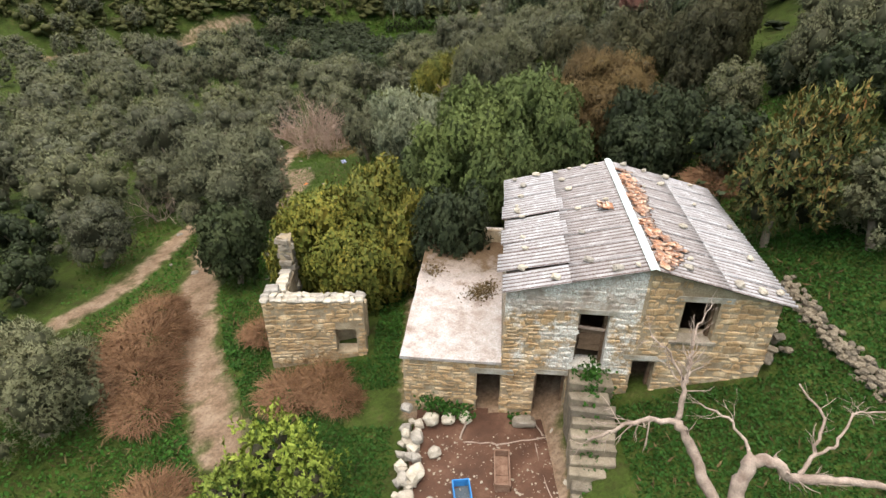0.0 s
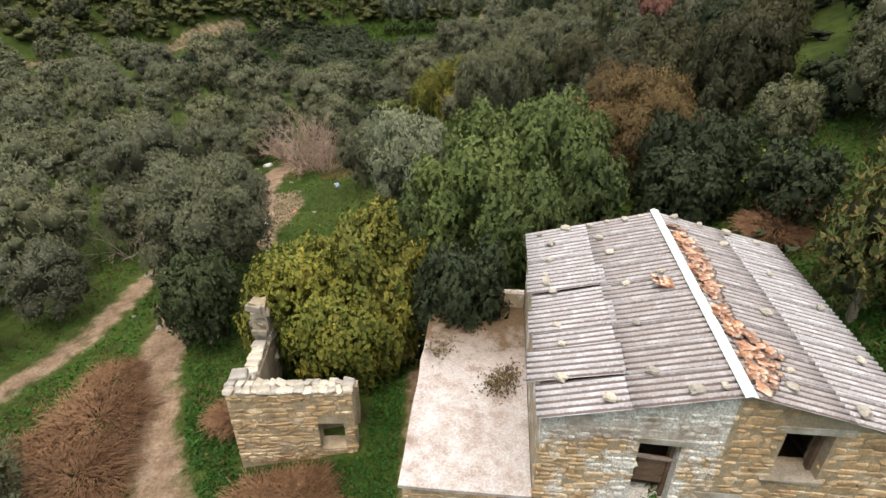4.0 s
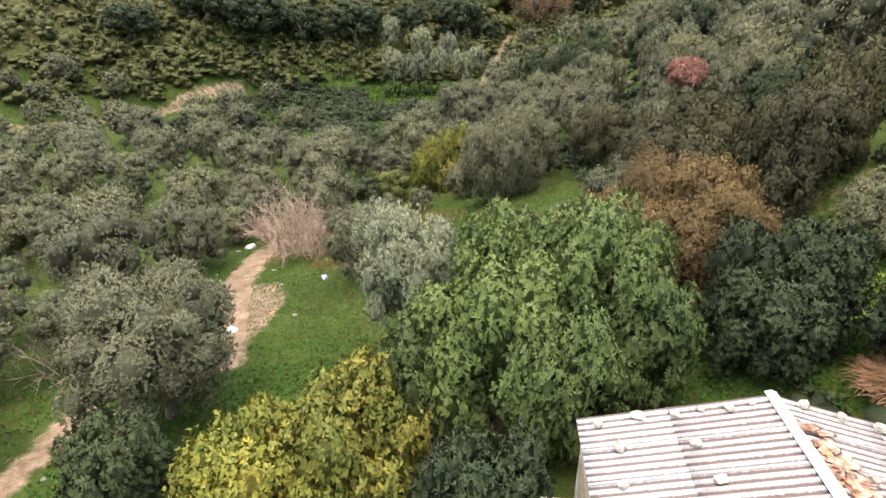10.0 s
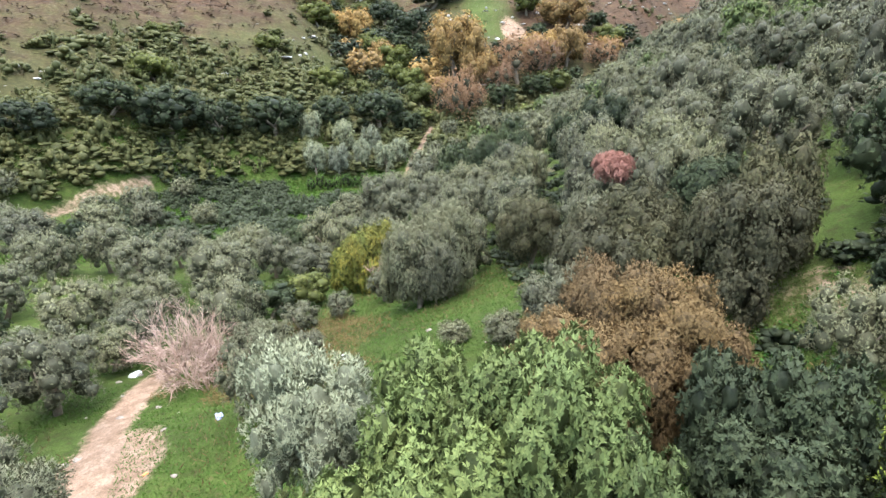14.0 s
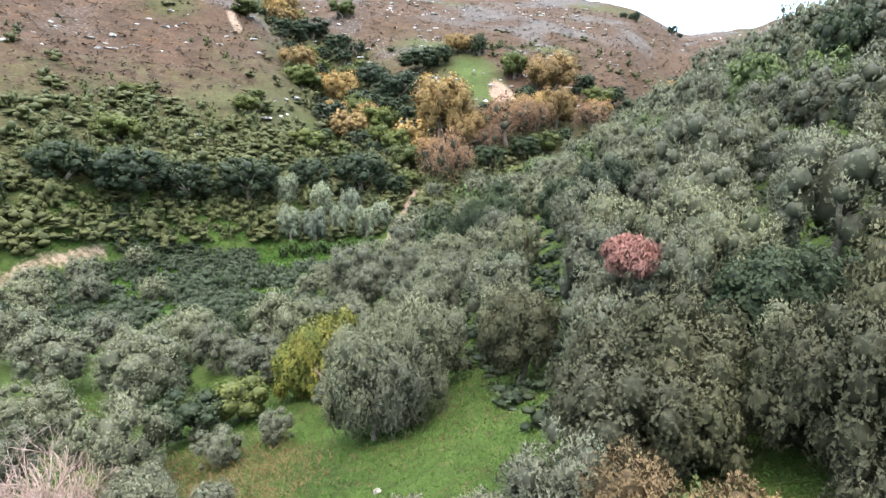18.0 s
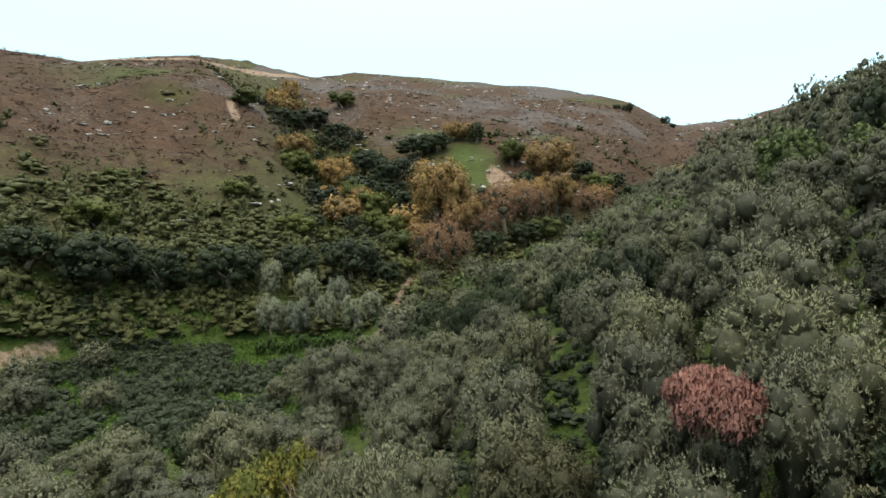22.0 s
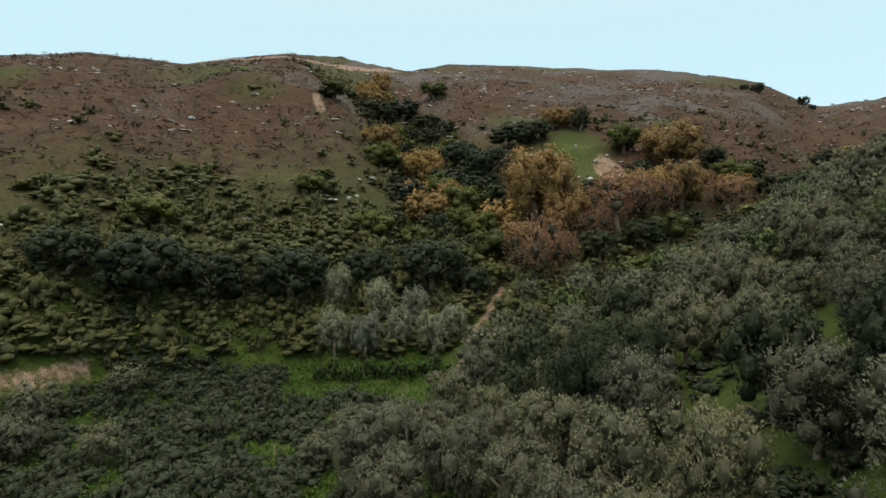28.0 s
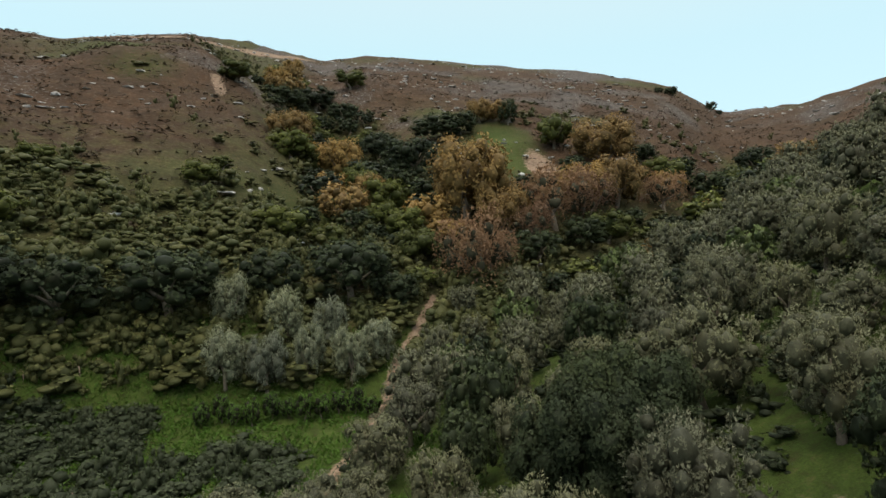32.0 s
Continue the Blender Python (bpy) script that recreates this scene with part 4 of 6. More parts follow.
def crown_arrays(seed, count, leaf, lumps=34, size=(0.2, 0.34), low=0.16, loose=0.18, up=0.45, droop=0.0, rosette=1, core=0.76, coarse=0, fringe=0.14, tall=1.0, boughs=9, ruffle=0.25, shell=0.76, clump=0.0, bough=(0.30, 0.48), cone=0.7, stem=0.5):
    rng, nrng = random.Random(seed), np.random.default_rng(seed)
    c, r = lobes_for(rng, lumps, size, low, loose, tall, boughs, clump, bough)
    v, vn = leaves_on(nrng, c, r, count, leaf[0], leaf[1], up, droop, rosette, fringe, ruffle, shell, cone, stem)
    faces, verts, off, tri, normals = np.arange(len(v)).reshape(-1, 4), [v], len(v), [], [vn]
    if core:
        bv, bf = BALL_FINE if coarse <= 0 else BALL if coarse < 2 else BALL_ROUGH
        jag = (0.14, 0.14, 0.17)[max(coarse, 0)]
        for cc, rr in zip(c, r):
            if rr[0] < bough[0] * 0.85:
                continue
            # a crinkled mass of leaves rather than a round one
            ways, turns = nrng.normal(size=(3, 3)), nrng.uniform(0, 6.28, 3)
            swell = 1 + 0.09 * np.sin(bv @ ways[0] * 2.2 + turns[0]) + 0.06 * np.sin(bv @ ways[1] * 4 + turns[1]) + 0.05 * np.sin(bv @ ways[2] * 7 + turns[2]) + nrng.uniform(-jag, jag, len(bv))
            mass = bv * rr * core * swell[:, None]
            verts.append(cc + mass)
            flat = np.cross(mass[bf[:, 1]] - mass[bf[:, 0]], mass[bf[:, 2]] - mass[bf[:, 0]])
            soft = np.zeros_like(mass)
            for q in range(3):
                np.add.at(soft, bf[:, q], flat)
            soft = soft / (np.linalg.norm(soft, axis=1)[:, None] + 1e-12) + 0.4 * bv
            normals.append(soft / np.linalg.norm(soft, axis=1)[:, None])
            tri.append(bf + off)
            off += len(bv)
    return np.concatenate(verts), faces, (np.concatenate(tri) if tri else np.zeros((0, 3), int)), np.concatenate(normals)


def leaf_mesh(name, arrays, mat, inner=None):
    v, q, t, nrm = arrays
    return as_mesh(name, v, q.tolist() + t.tolist(), mat, normals=nrm, inner=inner)


def tube(bm, pts, radii, sides=6):
    """A bent tapering branch."""
    rings = []
    for i, (p, r) in enumerate(zip(pts, radii)):
        d = (Vector(pts[min(i + 1, len(pts) - 1)]) - Vector(pts[max(i - 1, 0)])).normalized()
        q = d.to_track_quat("Z", "Y")
        rings.append([bm.verts.new(Vector(p) + q @ Vector((r * math.cos(a), r * math.sin(a), 0))) for a in (2 * math.pi * k / sides for k in range(sides))])
    for a, b in zip(rings, rings[1:]):
        for k in range(sides):
            bm.faces.new((a[k], a[(k + 1) % sides], b[(k + 1) % sides], b[k]))
    bm.faces.new(rings[0][::-1])
    bm.faces.new(rings[-1])


def bend_line(rng, start, way, length, steps, wild, lift=0.0):
    pts, d = [Vector(start)], Vector(way).normalized()
    for _ in range(steps):
        d = (d + Vector([rng.uniform(-wild, wild) for _ in range(3)]) + Vector((0, 0, lift))).normalized()
        pts.append(pts[-1] + d * length / steps)
    return pts


def trunk_mesh(seed, mat=BARK, fork=3):
    """A short knotty trunk with limbs that reach into the crown, for a tree of radius 1 and height 1."""
    rng, bm = random.Random(seed), bmesh.new()
    base = bend_line(rng, (0, 0, -0.12), (0, 0, 1), 0.62, 4, 0.25)
    tube(bm, base, [0.11, 0.085, 0.075, 0.07, 0.065], 7)
    for k in range(fork):
        a = 2 * math.pi * (k + rng.random() * 0.6) / fork
        limb = bend_line(rng, base[-1] - Vector((0, 0, 0.03)), (math.cos(a) * 0.9, math.sin(a) * 0.9, 0.9), 0.7, 4, 0.25, 0.1)
        tube(bm, limb, [0.055, 0.045, 0.033, 0.024, 0.012], 5)
    return to_data("trunk", bm, mat, True)


# kinds of tree: leaves, then for three nearnesses the number of sprays, the length and width of a leaf; fine: leaf in metres and sprays for a square metre
KINDS = {
    "olive_tree": dict(mat=OLIVE, fine=((0.135, 0.041), 900), lod=((2500, (0.048, 0.017)), (1500, (0.060, 0.024)), (460, (0.092, 0.045))), lumps=0, size=(0.05, 0.085), low=0.0, loose=0.28, up=0.7, rosette=4, cone=0.85, stem=0.6, core=0.64, fringe=0.12, tall=0.95, boughs=30, bough=(0.14, 0.33), ruffle=0.25, shell=0.84, clump=0.02),
    "silver_olive_tree": dict(mat=SILVER, fine=((0.135, 0.041), 950), lod=((2500, (0.048, 0.017)), (1500, (0.060, 0.024)), (460, (0.092, 0.045))), lumps=0, size=(0.05, 0.085), low=0.0, loose=0.28, up=0.9, rosette=4, cone=0.85, stem=0.6, core=0.64, fringe=0.12, tall=0.95, boughs=30, bough=(0.14, 0.33), ruffle=0.25, shell=0.84, clump=0.02),
    "carob_tree": dict(mat=CAROB, fine=((0.125, 0.05), 760), lod=((1900, (0.048, 0.022)), (1100, (0.06, 0.03)), (200, (0.11, 0.07))), lumps=0, size=(0.06, 0.11), low=0.0, loose=0.3, up=0.5, rosette=6, cone=1.7, stem=0.2, core=0.64, fringe=0.12, boughs=34, bough=(0.15, 0.26), ruffle=0.4, clump=0.08, shell=0.82),
    "dark_tree": dict(mat=DARK, fine=((0.125, 0.05), 720), lod=((1500, (0.05, 0.024)), (850, (0.065, 0.033)), (160, (0.12, 0.08))), lumps=0, size=(0.06, 0.11), low=0.0, loose=0.3, up=0.45, rosette=6, cone=1.5, stem=0.25, core=0.64, fringe=0.14, boughs=30, bough=(0.17, 0.29), ruffle=0.4, clump=0.08, shell=0.82),
    "fig_tree": dict(mat=FIG, fine=((0.12, 0.085), 1100), lod=((1800, (0.07, 0.05)), (700, (0.10, 0.08)), (150, (0.18, 0.14))), lumps=0, size=(0.06, 0.14), low=0.0, up=0.3, droop=0.15, rosette=4, cone=1.5, stem=0.7, loose=0.42, core=0.68, fringe=0.4, boughs=26, bough=(0.17, 0.3), ruffle=0.5, clump=0.14, shell=0.78),
    "brown_tree": dict(mat=BROWN, fine=((0.07, 0.028), 1900), lod=((1800, (0.05, 0.03)), (700, (0.08, 0.05)), (150, (0.16, 0.12))), lumps=0, size=(0.06, 0.11), low=0.02, loose=0.3, up=0.5, rosette=5, cone=1.3, stem=0.9, core=0.64, fringe=0.25, boughs=34, bough=(0.15, 0.26), ruffle=0.4, clump=0.08, shell=0.82),
    "plane_tree": dict(mat=AUTUMN, fine=((0.12, 0.08), 600), lod=((1200, (0.06, 0.04)), (2200, (0.045, 0.032)), (220, (0.12, 0.08))), lumps=0, size=(0.06, 0.12), low=0.05, up=0.7, rosette=5, cone=1.2, fringe=0.35, loose=0.12, core=0.74, boughs=26, bough=(0.18, 0.3), tall=1.2, ruffle=0.35, clump=0.06, shell=0.82),
    "rusty_tree": dict(mat=RUST, fine=((0.2, 0.04), 300), lod=((700, (0.1, 0.02)), (1500, (0.07, 0.022)), (90, (0.2, 0.05))), lumps=60, size=(0.08, 0.16), low=0.10, up=0.8, rosette=5, cone=0.6, fringe=0.6, core=0.45, boughs=12, bough=(0.24, 0.4), tall=1.2),
    "dry_tree": dict(mat=PINK, fine=((0.085, 0.028), 3600), lod=((1100, (0.1, 0.02)), (300, (0.16, 0.04)), (100, (0.2, 0.08))), lumps=60, size=(0.08, 0.16), low=0.7, up=0.6, rosette=6, cone=0.8, fringe=0.25, core=0.6, loose=0.3, tall=0.4, boughs=18, bough=(0.18, 0.32), ruffle=0.6, clump=0.0),
    "turning_tree": dict(mat=SUMAC, fine=((0.19, 0.065), 300), lod=((400, (0.10, 0.03)), (120, (0.2, 0.06)), (50, (0.25, 0.1))), lumps=50, size=(0.08, 0.18), low=0.0, up=0.5, rosette=7, cone=1.2, stem=0.9, core=0.5, fringe=0.5, loose=0.5, boughs=12, bough=(0.2, 0.36), ruffle=0.5),
    "young_tree": dict(mat=YOUNG, fine=((0.15, 0.07), 200), lod=((330, (0.12, 0.05)), (90, (0.16, 0.1)), (40, (0.2, 0.14))), lumps=36, size=(0.1, 0.2), low=0.0, up=0.8, rosette=7, cone=1.0, stem=1.2, core=0.35, fringe=0.7, loose=0.4, boughs=8, ruffle=0.5),
    "citrus_tree": dict(mat=CITRUS, fine=((0.12, 0.06), 300), lod=((300, (0.12, 0.06)), (450, (0.09, 0.055)), (60, (0.24, 0.14))), lumps=42, size=(0.10, 0.18), low=0.0, up=0.4, rosette=5, cone=1.3, core=0.74, boughs=12, bough=(0.26, 0.42)),
    "mastic_tree": dict(mat=MASTIC, fine=((0.095, 0.042), 1000), lod=((1500, (0.045, 0.025)), (800, (0.065, 0.04)), (150, (0.12, 0.09))), lumps=0, size=(0.06, 0.10), low=0.02, loose=0.3, up=0.5, rosette=5, cone=1.2, stem=0.4, core=0.64, fringe=0.14, boughs=32, bough=(0.16, 0.28), ruffle=0.4, clump=0.08, shell=0.82),
    "scrub_oak": dict(mat=FRESH, fine=((0.1, 0.06), 300), lod=((500, (0.08, 0.05)), (520, (0.08, 0.055)), (80, (0.2, 0.15))), lumps=48, size=(0.08, 0.16), low=0.0, up=0.5, rosette=5, cone=1.2, core=0.84, boughs=12, bough=(0.24, 0.4)),
}
LOOKS = {
    "silver_olive_tree": "pale silvery olive tree with upright sprays",
    "mastic_tree": "wide grey-green evergreen with some dry brown leaves",
    "olive_tree": "silvery green olive tree with a dense rounded crown", "carob_tree": "broad carob tree with glossy mid-green leaf rosettes",
    "dark_tree": "dark green evergreen tree with dense foliage", "fig_tree": "fig tree with yellowing autumn leaves", "brown_tree": "round tree with dry brown foliage",
    "plane_tree": "large plane tree in ochre autumn foliage", "rusty_tree": "half-bare tree with pale rusty twigs", "dry_tree": "dried-out tree with salmon-pink dead leaves",
    "turning_tree": "loose tree with yellow and red turning leaves", "young_tree": "sapling with fresh yellow-green leaves", "citrus_tree": "small dark green citrus tree in a row",
    "scrub_oak": "low scrub oak with dull green leaves",
}
# core material of each kind, its inner shade put into the colour
INNER = {"olive_tree": INNER_OLIVE, "silver_olive_tree": INNER_SILVER, "dark_tree": INNER_DARK, "scrub_oak": INNER_FRESH, "citrus_tree": SHADY, "carob_tree": INNER_CAROB, "mastic_tree": INNER_MASTIC, "fig_tree": INNER_FIG, "turning_tree": SHADY, "young_tree": SHADED_TWIGS, "rusty_tree": SHADED_TWIGS, "dry_tree": INNER_PINK, "brown_tree": INNER_BROWN, "plane_tree": INNER_AUTUMN}
crowns, trunks = {}, [trunk_mesh(s) for s in range(4)]
PLANTED, FAR_GROVE = [], []


@functools.lru_cache(None)
def far_arrays(kind, variant):
    k = dict(KINDS[kind])
    k.pop("mat"), k.pop("fine")
    count, leaf = k.pop("lod")[2]
    k["lumps"] = 0
    return crown_arrays(hash_seed(kind) + 31 * variant, count, leaf, coarse=2, **k)


def crown(kind, near, variant, r=0.0):
    """near: 0 to 2, or -1 for a crown with leaves of their true size on a tree of radius r."""
    key = kind, near, variant, r if near < 0 else 0
    if key not in crowns:
        k = dict(KINDS[kind])
        mat, (metres, dense), (count, leaf) = k.pop("mat"), k.pop("fine"), k.pop("lod")[max(near, 0)]
        if near < 0:
            count, leaf = int(dense * r * r), (metres[0] / r, metres[1] / r)
        if near > 0:
            k["lumps"] = int(k["lumps"] * 0.6)
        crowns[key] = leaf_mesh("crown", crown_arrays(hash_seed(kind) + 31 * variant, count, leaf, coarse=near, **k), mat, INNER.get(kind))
    return crowns[key]


def hash_seed(text):
    return sum(ord(c) * (i + 3) for i, c in enumerate(text))


def nearness(x, y, r):
    """0 close to the flight line, 2 far from it."""
    d = float(to_line(np.array(x), np.array(y), ((0, 0), (0, 14), (3.4, 26), (7.4, 52), (6.5, 67)))) - r
    return 0 if d < 24 and y < 98 else 1 if d < 50 else 2


def plant(kind, x, y, r, h, group="", label="", turn=None, near=None, sink=0.0, variants=4):
    rng = random.Random(int(x * 91 + y * 57 + 1000))
    near = nearness(x, y, r) if near is None else near
    v = rng.randrange(variants)
    z = float(land(x, y)) - sink
    at = pose(x, y, z, 0, 0, rng.uniform(0, 360) if turn is None else turn) @ Matrix.Diagonal((r * rng.uniform(0.92, 1.08), r * rng.uniform(0.92, 1.08), h / TALL, 1))
    PLANTED.append((x, y, r))
    if near == 2 and kind in ("olive_tree", "dark_tree", "carob_tree") and group.startswith("olive grove"):
        FAR_GROVE.append((kind, v, at))
        return None
    ob = thing(kind, label or LOOKS[kind], "tree", at, group)
    part("trunk", trunks[rng.randrange(4)], None, ob)
    part("crown", crown(kind, near, v, r), None, ob)
    return ob


def plant_spread(kind, label, crowns_at, group=""):
    """One broad tree whose crown is made of several masses of leaves: rows of x, y, radius, top height."""
    x, y = crowns_at[0][:2]
    z = float(land(x, y))
    ob = thing(kind, label, "tree", pose(x, y, z), group)
    for k, (cx, cy, r, h) in enumerate(crowns_at):
        rng = random.Random(int(cx * 91 + cy * 57 + 1000))
        base = float(land(cx, cy)) - z - 0.3
        part("crown", crown(kind, -1, k % 4, r), None, ob, at=pose(cx - x, cy - y, base, 0, 0, rng.uniform(0, 360)) @ Matrix.Diagonal((r, r * rng.uniform(0.9, 1.1), h / TALL, 1)))
        if k < 2:
            part("trunk", trunks[k], None, ob, at=pose(cx - x, cy - y, base) @ Matrix.Diagonal((r, r, h / TALL, 1)))
        PLANTED.append((cx, cy, r))


# trees that stand out, one by one: x, y, radius, height
plant_spread("fig_tree", "big fig tree with yellow-green leaves over the ruined shed", ((-4.5, 20.5, 2.5, 5.4), (-2.9, 21.3, 2.1, 6.0), (-3.5, 19.2, 2.0, 4.3), (-6.2, 20.3, 1.4, 4.4), (-5.4, 21.8, 1.5, 5.2), (-2.2, 19.8, 1.3, 4.2)))
plant_spread("carob_tree", "large spreading carob tree behind the house", ((1.2, 24.5, 3.1, 7.5), (3.9, 25.4, 2.8, 8.0), (2.7, 23.0, 2.2, 6.2), (-0.8, 24.4, 1.9, 5.8), (5.3, 24.2, 1.8, 5.6), (2.0, 27.0, 2.4, 7.8)))
plant_spread("brown_tree", "wide rounded tree with brown autumn foliage", ((7.0, 30.2, 2.7, 5.5), (9.5, 30.5, 2.6, 5.9), (8.3, 32.0, 2.4, 6.4), (5.9, 31.2, 1.7, 4.9), (10.8, 29.8, 1.6, 4.4), (8.3, 29.0, 1.8, 4.8)))
plant_spread("mastic_tree", "wide grey-green evergreen with some dry brown leaves", ((11.0, 39.0, 2.6, 5.3), (13.3, 39.8, 2.4, 5.8), (11.9, 41.2, 2.2, 5.9), (12.6, 37.9, 1.8, 4.4)))
plant_spread("dark_tree", "dark carob tree behind the house gable", ((9.0, 24.6, 2.0, 4.2), (10.6, 25.3, 1.8, 4.7), (9.3, 26.4, 1.6, 4.8)))
plant("dark_tree", 0.45, 19.4, 1.7, 4.9, near=-1, label="small carob leaning over the flat annex roof")
plant("dark_tree", -9.7, 22.2, 1.8, 4.4, near=-1, label="small dark carob beside the dirt track")
plant("olive_tree", -13.6, 13.4, 2.4, 4.4, near=-1, label="grey-green olive tree beside the brambles")
for x, y, r, h in ((13.0, 45.8, 2.0, 5.2), (16.9, 46.0, 2.2, 6.4), (18.6, 45.0, 2.4, 6.2), (19.9, 49.7, 3.0, 7.2), (16.9, 54.9, 2.8, 6.9), (7.2, 56.3, 2.6, 6.0), (15.2, 49.6, 2.2, 5.6)):
    plant("olive_tree", x, y, r, h, near=0)
for x, y, r, h in ((3.5, 100.7, 2.4, 5.4), (33.2, 108.3, 3.0, 7.8), (27.6, 89.6, 2.8, 6.6)):
    plant("olive_tree", x, y, r, h, near=0)
plant("dry_tree", 14.9, 46.8, 1.45, 6.2, near=-1)
plant_spread("fig_tree", "yellow autumn tree among the olives", ((-0.9, 63.0, 2.2, 6.0), (0.9, 64.2, 1.7, 6.3), (-2.4, 62.4, 1.6, 4.6), (-0.2, 61.6, 1.2, 3.6)))
plant("turning_tree", 11.5, 17.3, 1.8, 4.7, near=-1)
plant("turning_tree", 13.0, 18.4, 1.5, 5.0, near=-1)
plant("olive_tree", 13.9, 15.6, 1.7, 3.6, near=-1, label="grey olive above the drystone wall")
plant("dark_tree", 14.6, 17.0, 1.7, 3.2, near=-1, label="low dark carob beside the drystone wall")
plant("dark_tree", 12.2, 22.6, 1.6, 3.4, near=-1, label="low dark carob behind the house")
plant_spread("dark_tree", "big dark evergreen at the foot of the slope", ((18.0, 94.6, 3.6, 8.6), (21.4, 96.4, 3.4, 8.0), (19.2, 97.8, 3.4, 9.2), (16.2, 97.0, 2.8, 7.0), (20.6, 93.4, 2.6, 6.0)))
plant("dark_tree", 24.8, 82.6, 2.8, 7.2, near=0, label="tall dark evergreen beside the stony clearing")
plant("dark_tree", 18.1, 42.3, 2.4, 4.8, near=-1, label="glossy dark carob tree on the slope")
plant("mastic_tree", 11.1, 51.4, 2.5, 5.8, near=-1, label="upright pale green evergreen among the olives")
plant("dark_tree", -8.2, 58.4, 2.7, 3.4, near=0, label="low dark evergreen bush at the edge of the grass")
plant("scrub_oak", -5.6, 60.2, 2.2, 3.2, label="low leafy green bush at the edge of the grass", near=0)
plant("dark_tree", -12.7, 67.8, 2.3, 3.2, near=0, label="low dark evergreen bush among the olives")
plant("silver_olive_tree", -1.7, 30.6, 2.6, 6.9, near=-1)
plant("turning_tree", 11.1, 35.0, 1.4, 2.0, near=-1)
for x, y, r, h in ((-11.1, 27.6, 3.6, 6.9), (-17.6, 24.6, 2.1, 4.2), (-20.5, 29.0, 2.8, 5.4),
                   (8.2, 37.0, 1.8, 4.0), (-13.4, 65.0, 3.6, 6.4), (6.3, 38.5, 1.2, 1.8), (4.1, 40.4, 0.9, 1.3), (-5.5, 44.4, 1.5, 3.4), (-7.6, 49.0, 1.6, 2.6), (-4.0, 47.5, 1.0, 1.5), (-2.4, 55.0, 1.3, 2.2), (1.0, 57.0, 1.6, 3.0), (-5.2, 53.0, 1.5, 2.4), (-19.5, 38.5, 3.6, 7.4), (-24.0, 34.0, 3.2, 6.0), (-5.4, 38.8, 1.7, 4.6),
                   (-17.5, 44.5, 2.8, 5.6), (17.8, 18.6, 2.3, 5.0)):
    plant("olive_tree", x, y, r, h, near=-1 if x > -12 and y < 53 else None)
plant_spread("olive_tree", "old silvery olive tree with several rounded crowns", ((3.2, 50.4, 2.5, 7.0), (5.1, 51.3, 2.4, 7.6), (4.3, 49.4, 1.9, 5.8), (2.3, 52.0, 2.0, 6.6), (4.0, 53.0, 2.2, 7.4)))
plant_spread("mastic_tree", "tall grey-green evergreen tree on the slope", ((15.3, 34.8, 2.3, 6.2), (17.2, 36.0, 2.2, 6.6), (15.2, 36.8, 1.8, 5.2), (14.2, 33.4, 1.3, 3.6)))
plant("dark_tree", 22.5, 34.5, 3.0, 6.5, near=0, label="tall dark evergreen on the slope")
for x, y, r, h in ((-19.6, 21.4, 1.8, 3.0), (-18.4, 17.2, 1.6, 2.6), (-21.8, 25.2, 2.0, 3.8), (-19.0, 12.5, 1.9, 3.2), (-15.6, 10.2, 1.5, 2.4)):
    plant("dark_tree", x, y, r, h, label="low dark evergreen bush beside the path", near=0)
# grey olives and the citrus row at the end of the field
for x, y in ((-10.9, 133.5), (-6.2, 133.0), (-5.2, 140.0), (0.4, 140.5), (3.4, 134.0), (6.6, 137.0), (-12.3, 141.0), (-1.5, 135.0)):
    plant("silver_olive_tree", x, y, 2.6 + 0.3 * math.sin(x), 7.2 + 0.5 * math.sin(y), "olives at the end of the field", near=1)
for k in range(11):
    plant("citrus_tree", -11.5 + 1.75 * k, 126.5 + 0.8 * math.sin(k * 1.7), 1.15, 2.9 + 0.5 * math.sin(k * 2.3), "citrus row", near=1)
for x, y, r in ((-3.0, 104.0, 2.2), (0.6, 101.0, 2.4), (-1.0, 97.0, 2.3), (3.6, 98.5, 2.4), (-4.6, 99.5, 2.0), (5.6, 103.5, 2.2), (-25.0, 101.0, 2.4), (-33.0, 101.0, 2.8), (-37.0, 109.0, 2.8), (-41.5, 104.0, 2.6), (-33.0, 118.0, 2.4)):
    plant("olive_tree", x, y, r, r * 1.8, "olives round the field")
# evergreen oaks along the foot of the hill
for x, y, r, h in ((-38.0, 130.5, 7.5, 10.5), (-30.0, 136.0, 5.5, 9.0), (-19.5, 141.0, 7.2, 10.5), (-8.0, 148.0, 5.0, 8.0), (3.0, 150.5, 7.2, 10.5), (-47.0, 127.0, 6.0, 8.0), (9.5, 149.0, 4.0, 6.0), (-56.0, 118.0, 5.5, 7.0)):
    plant("dark_tree", x, y, r, h, "oaks at the foot of the hill", "dark evergreen oak at the foot of the hill", near=1)
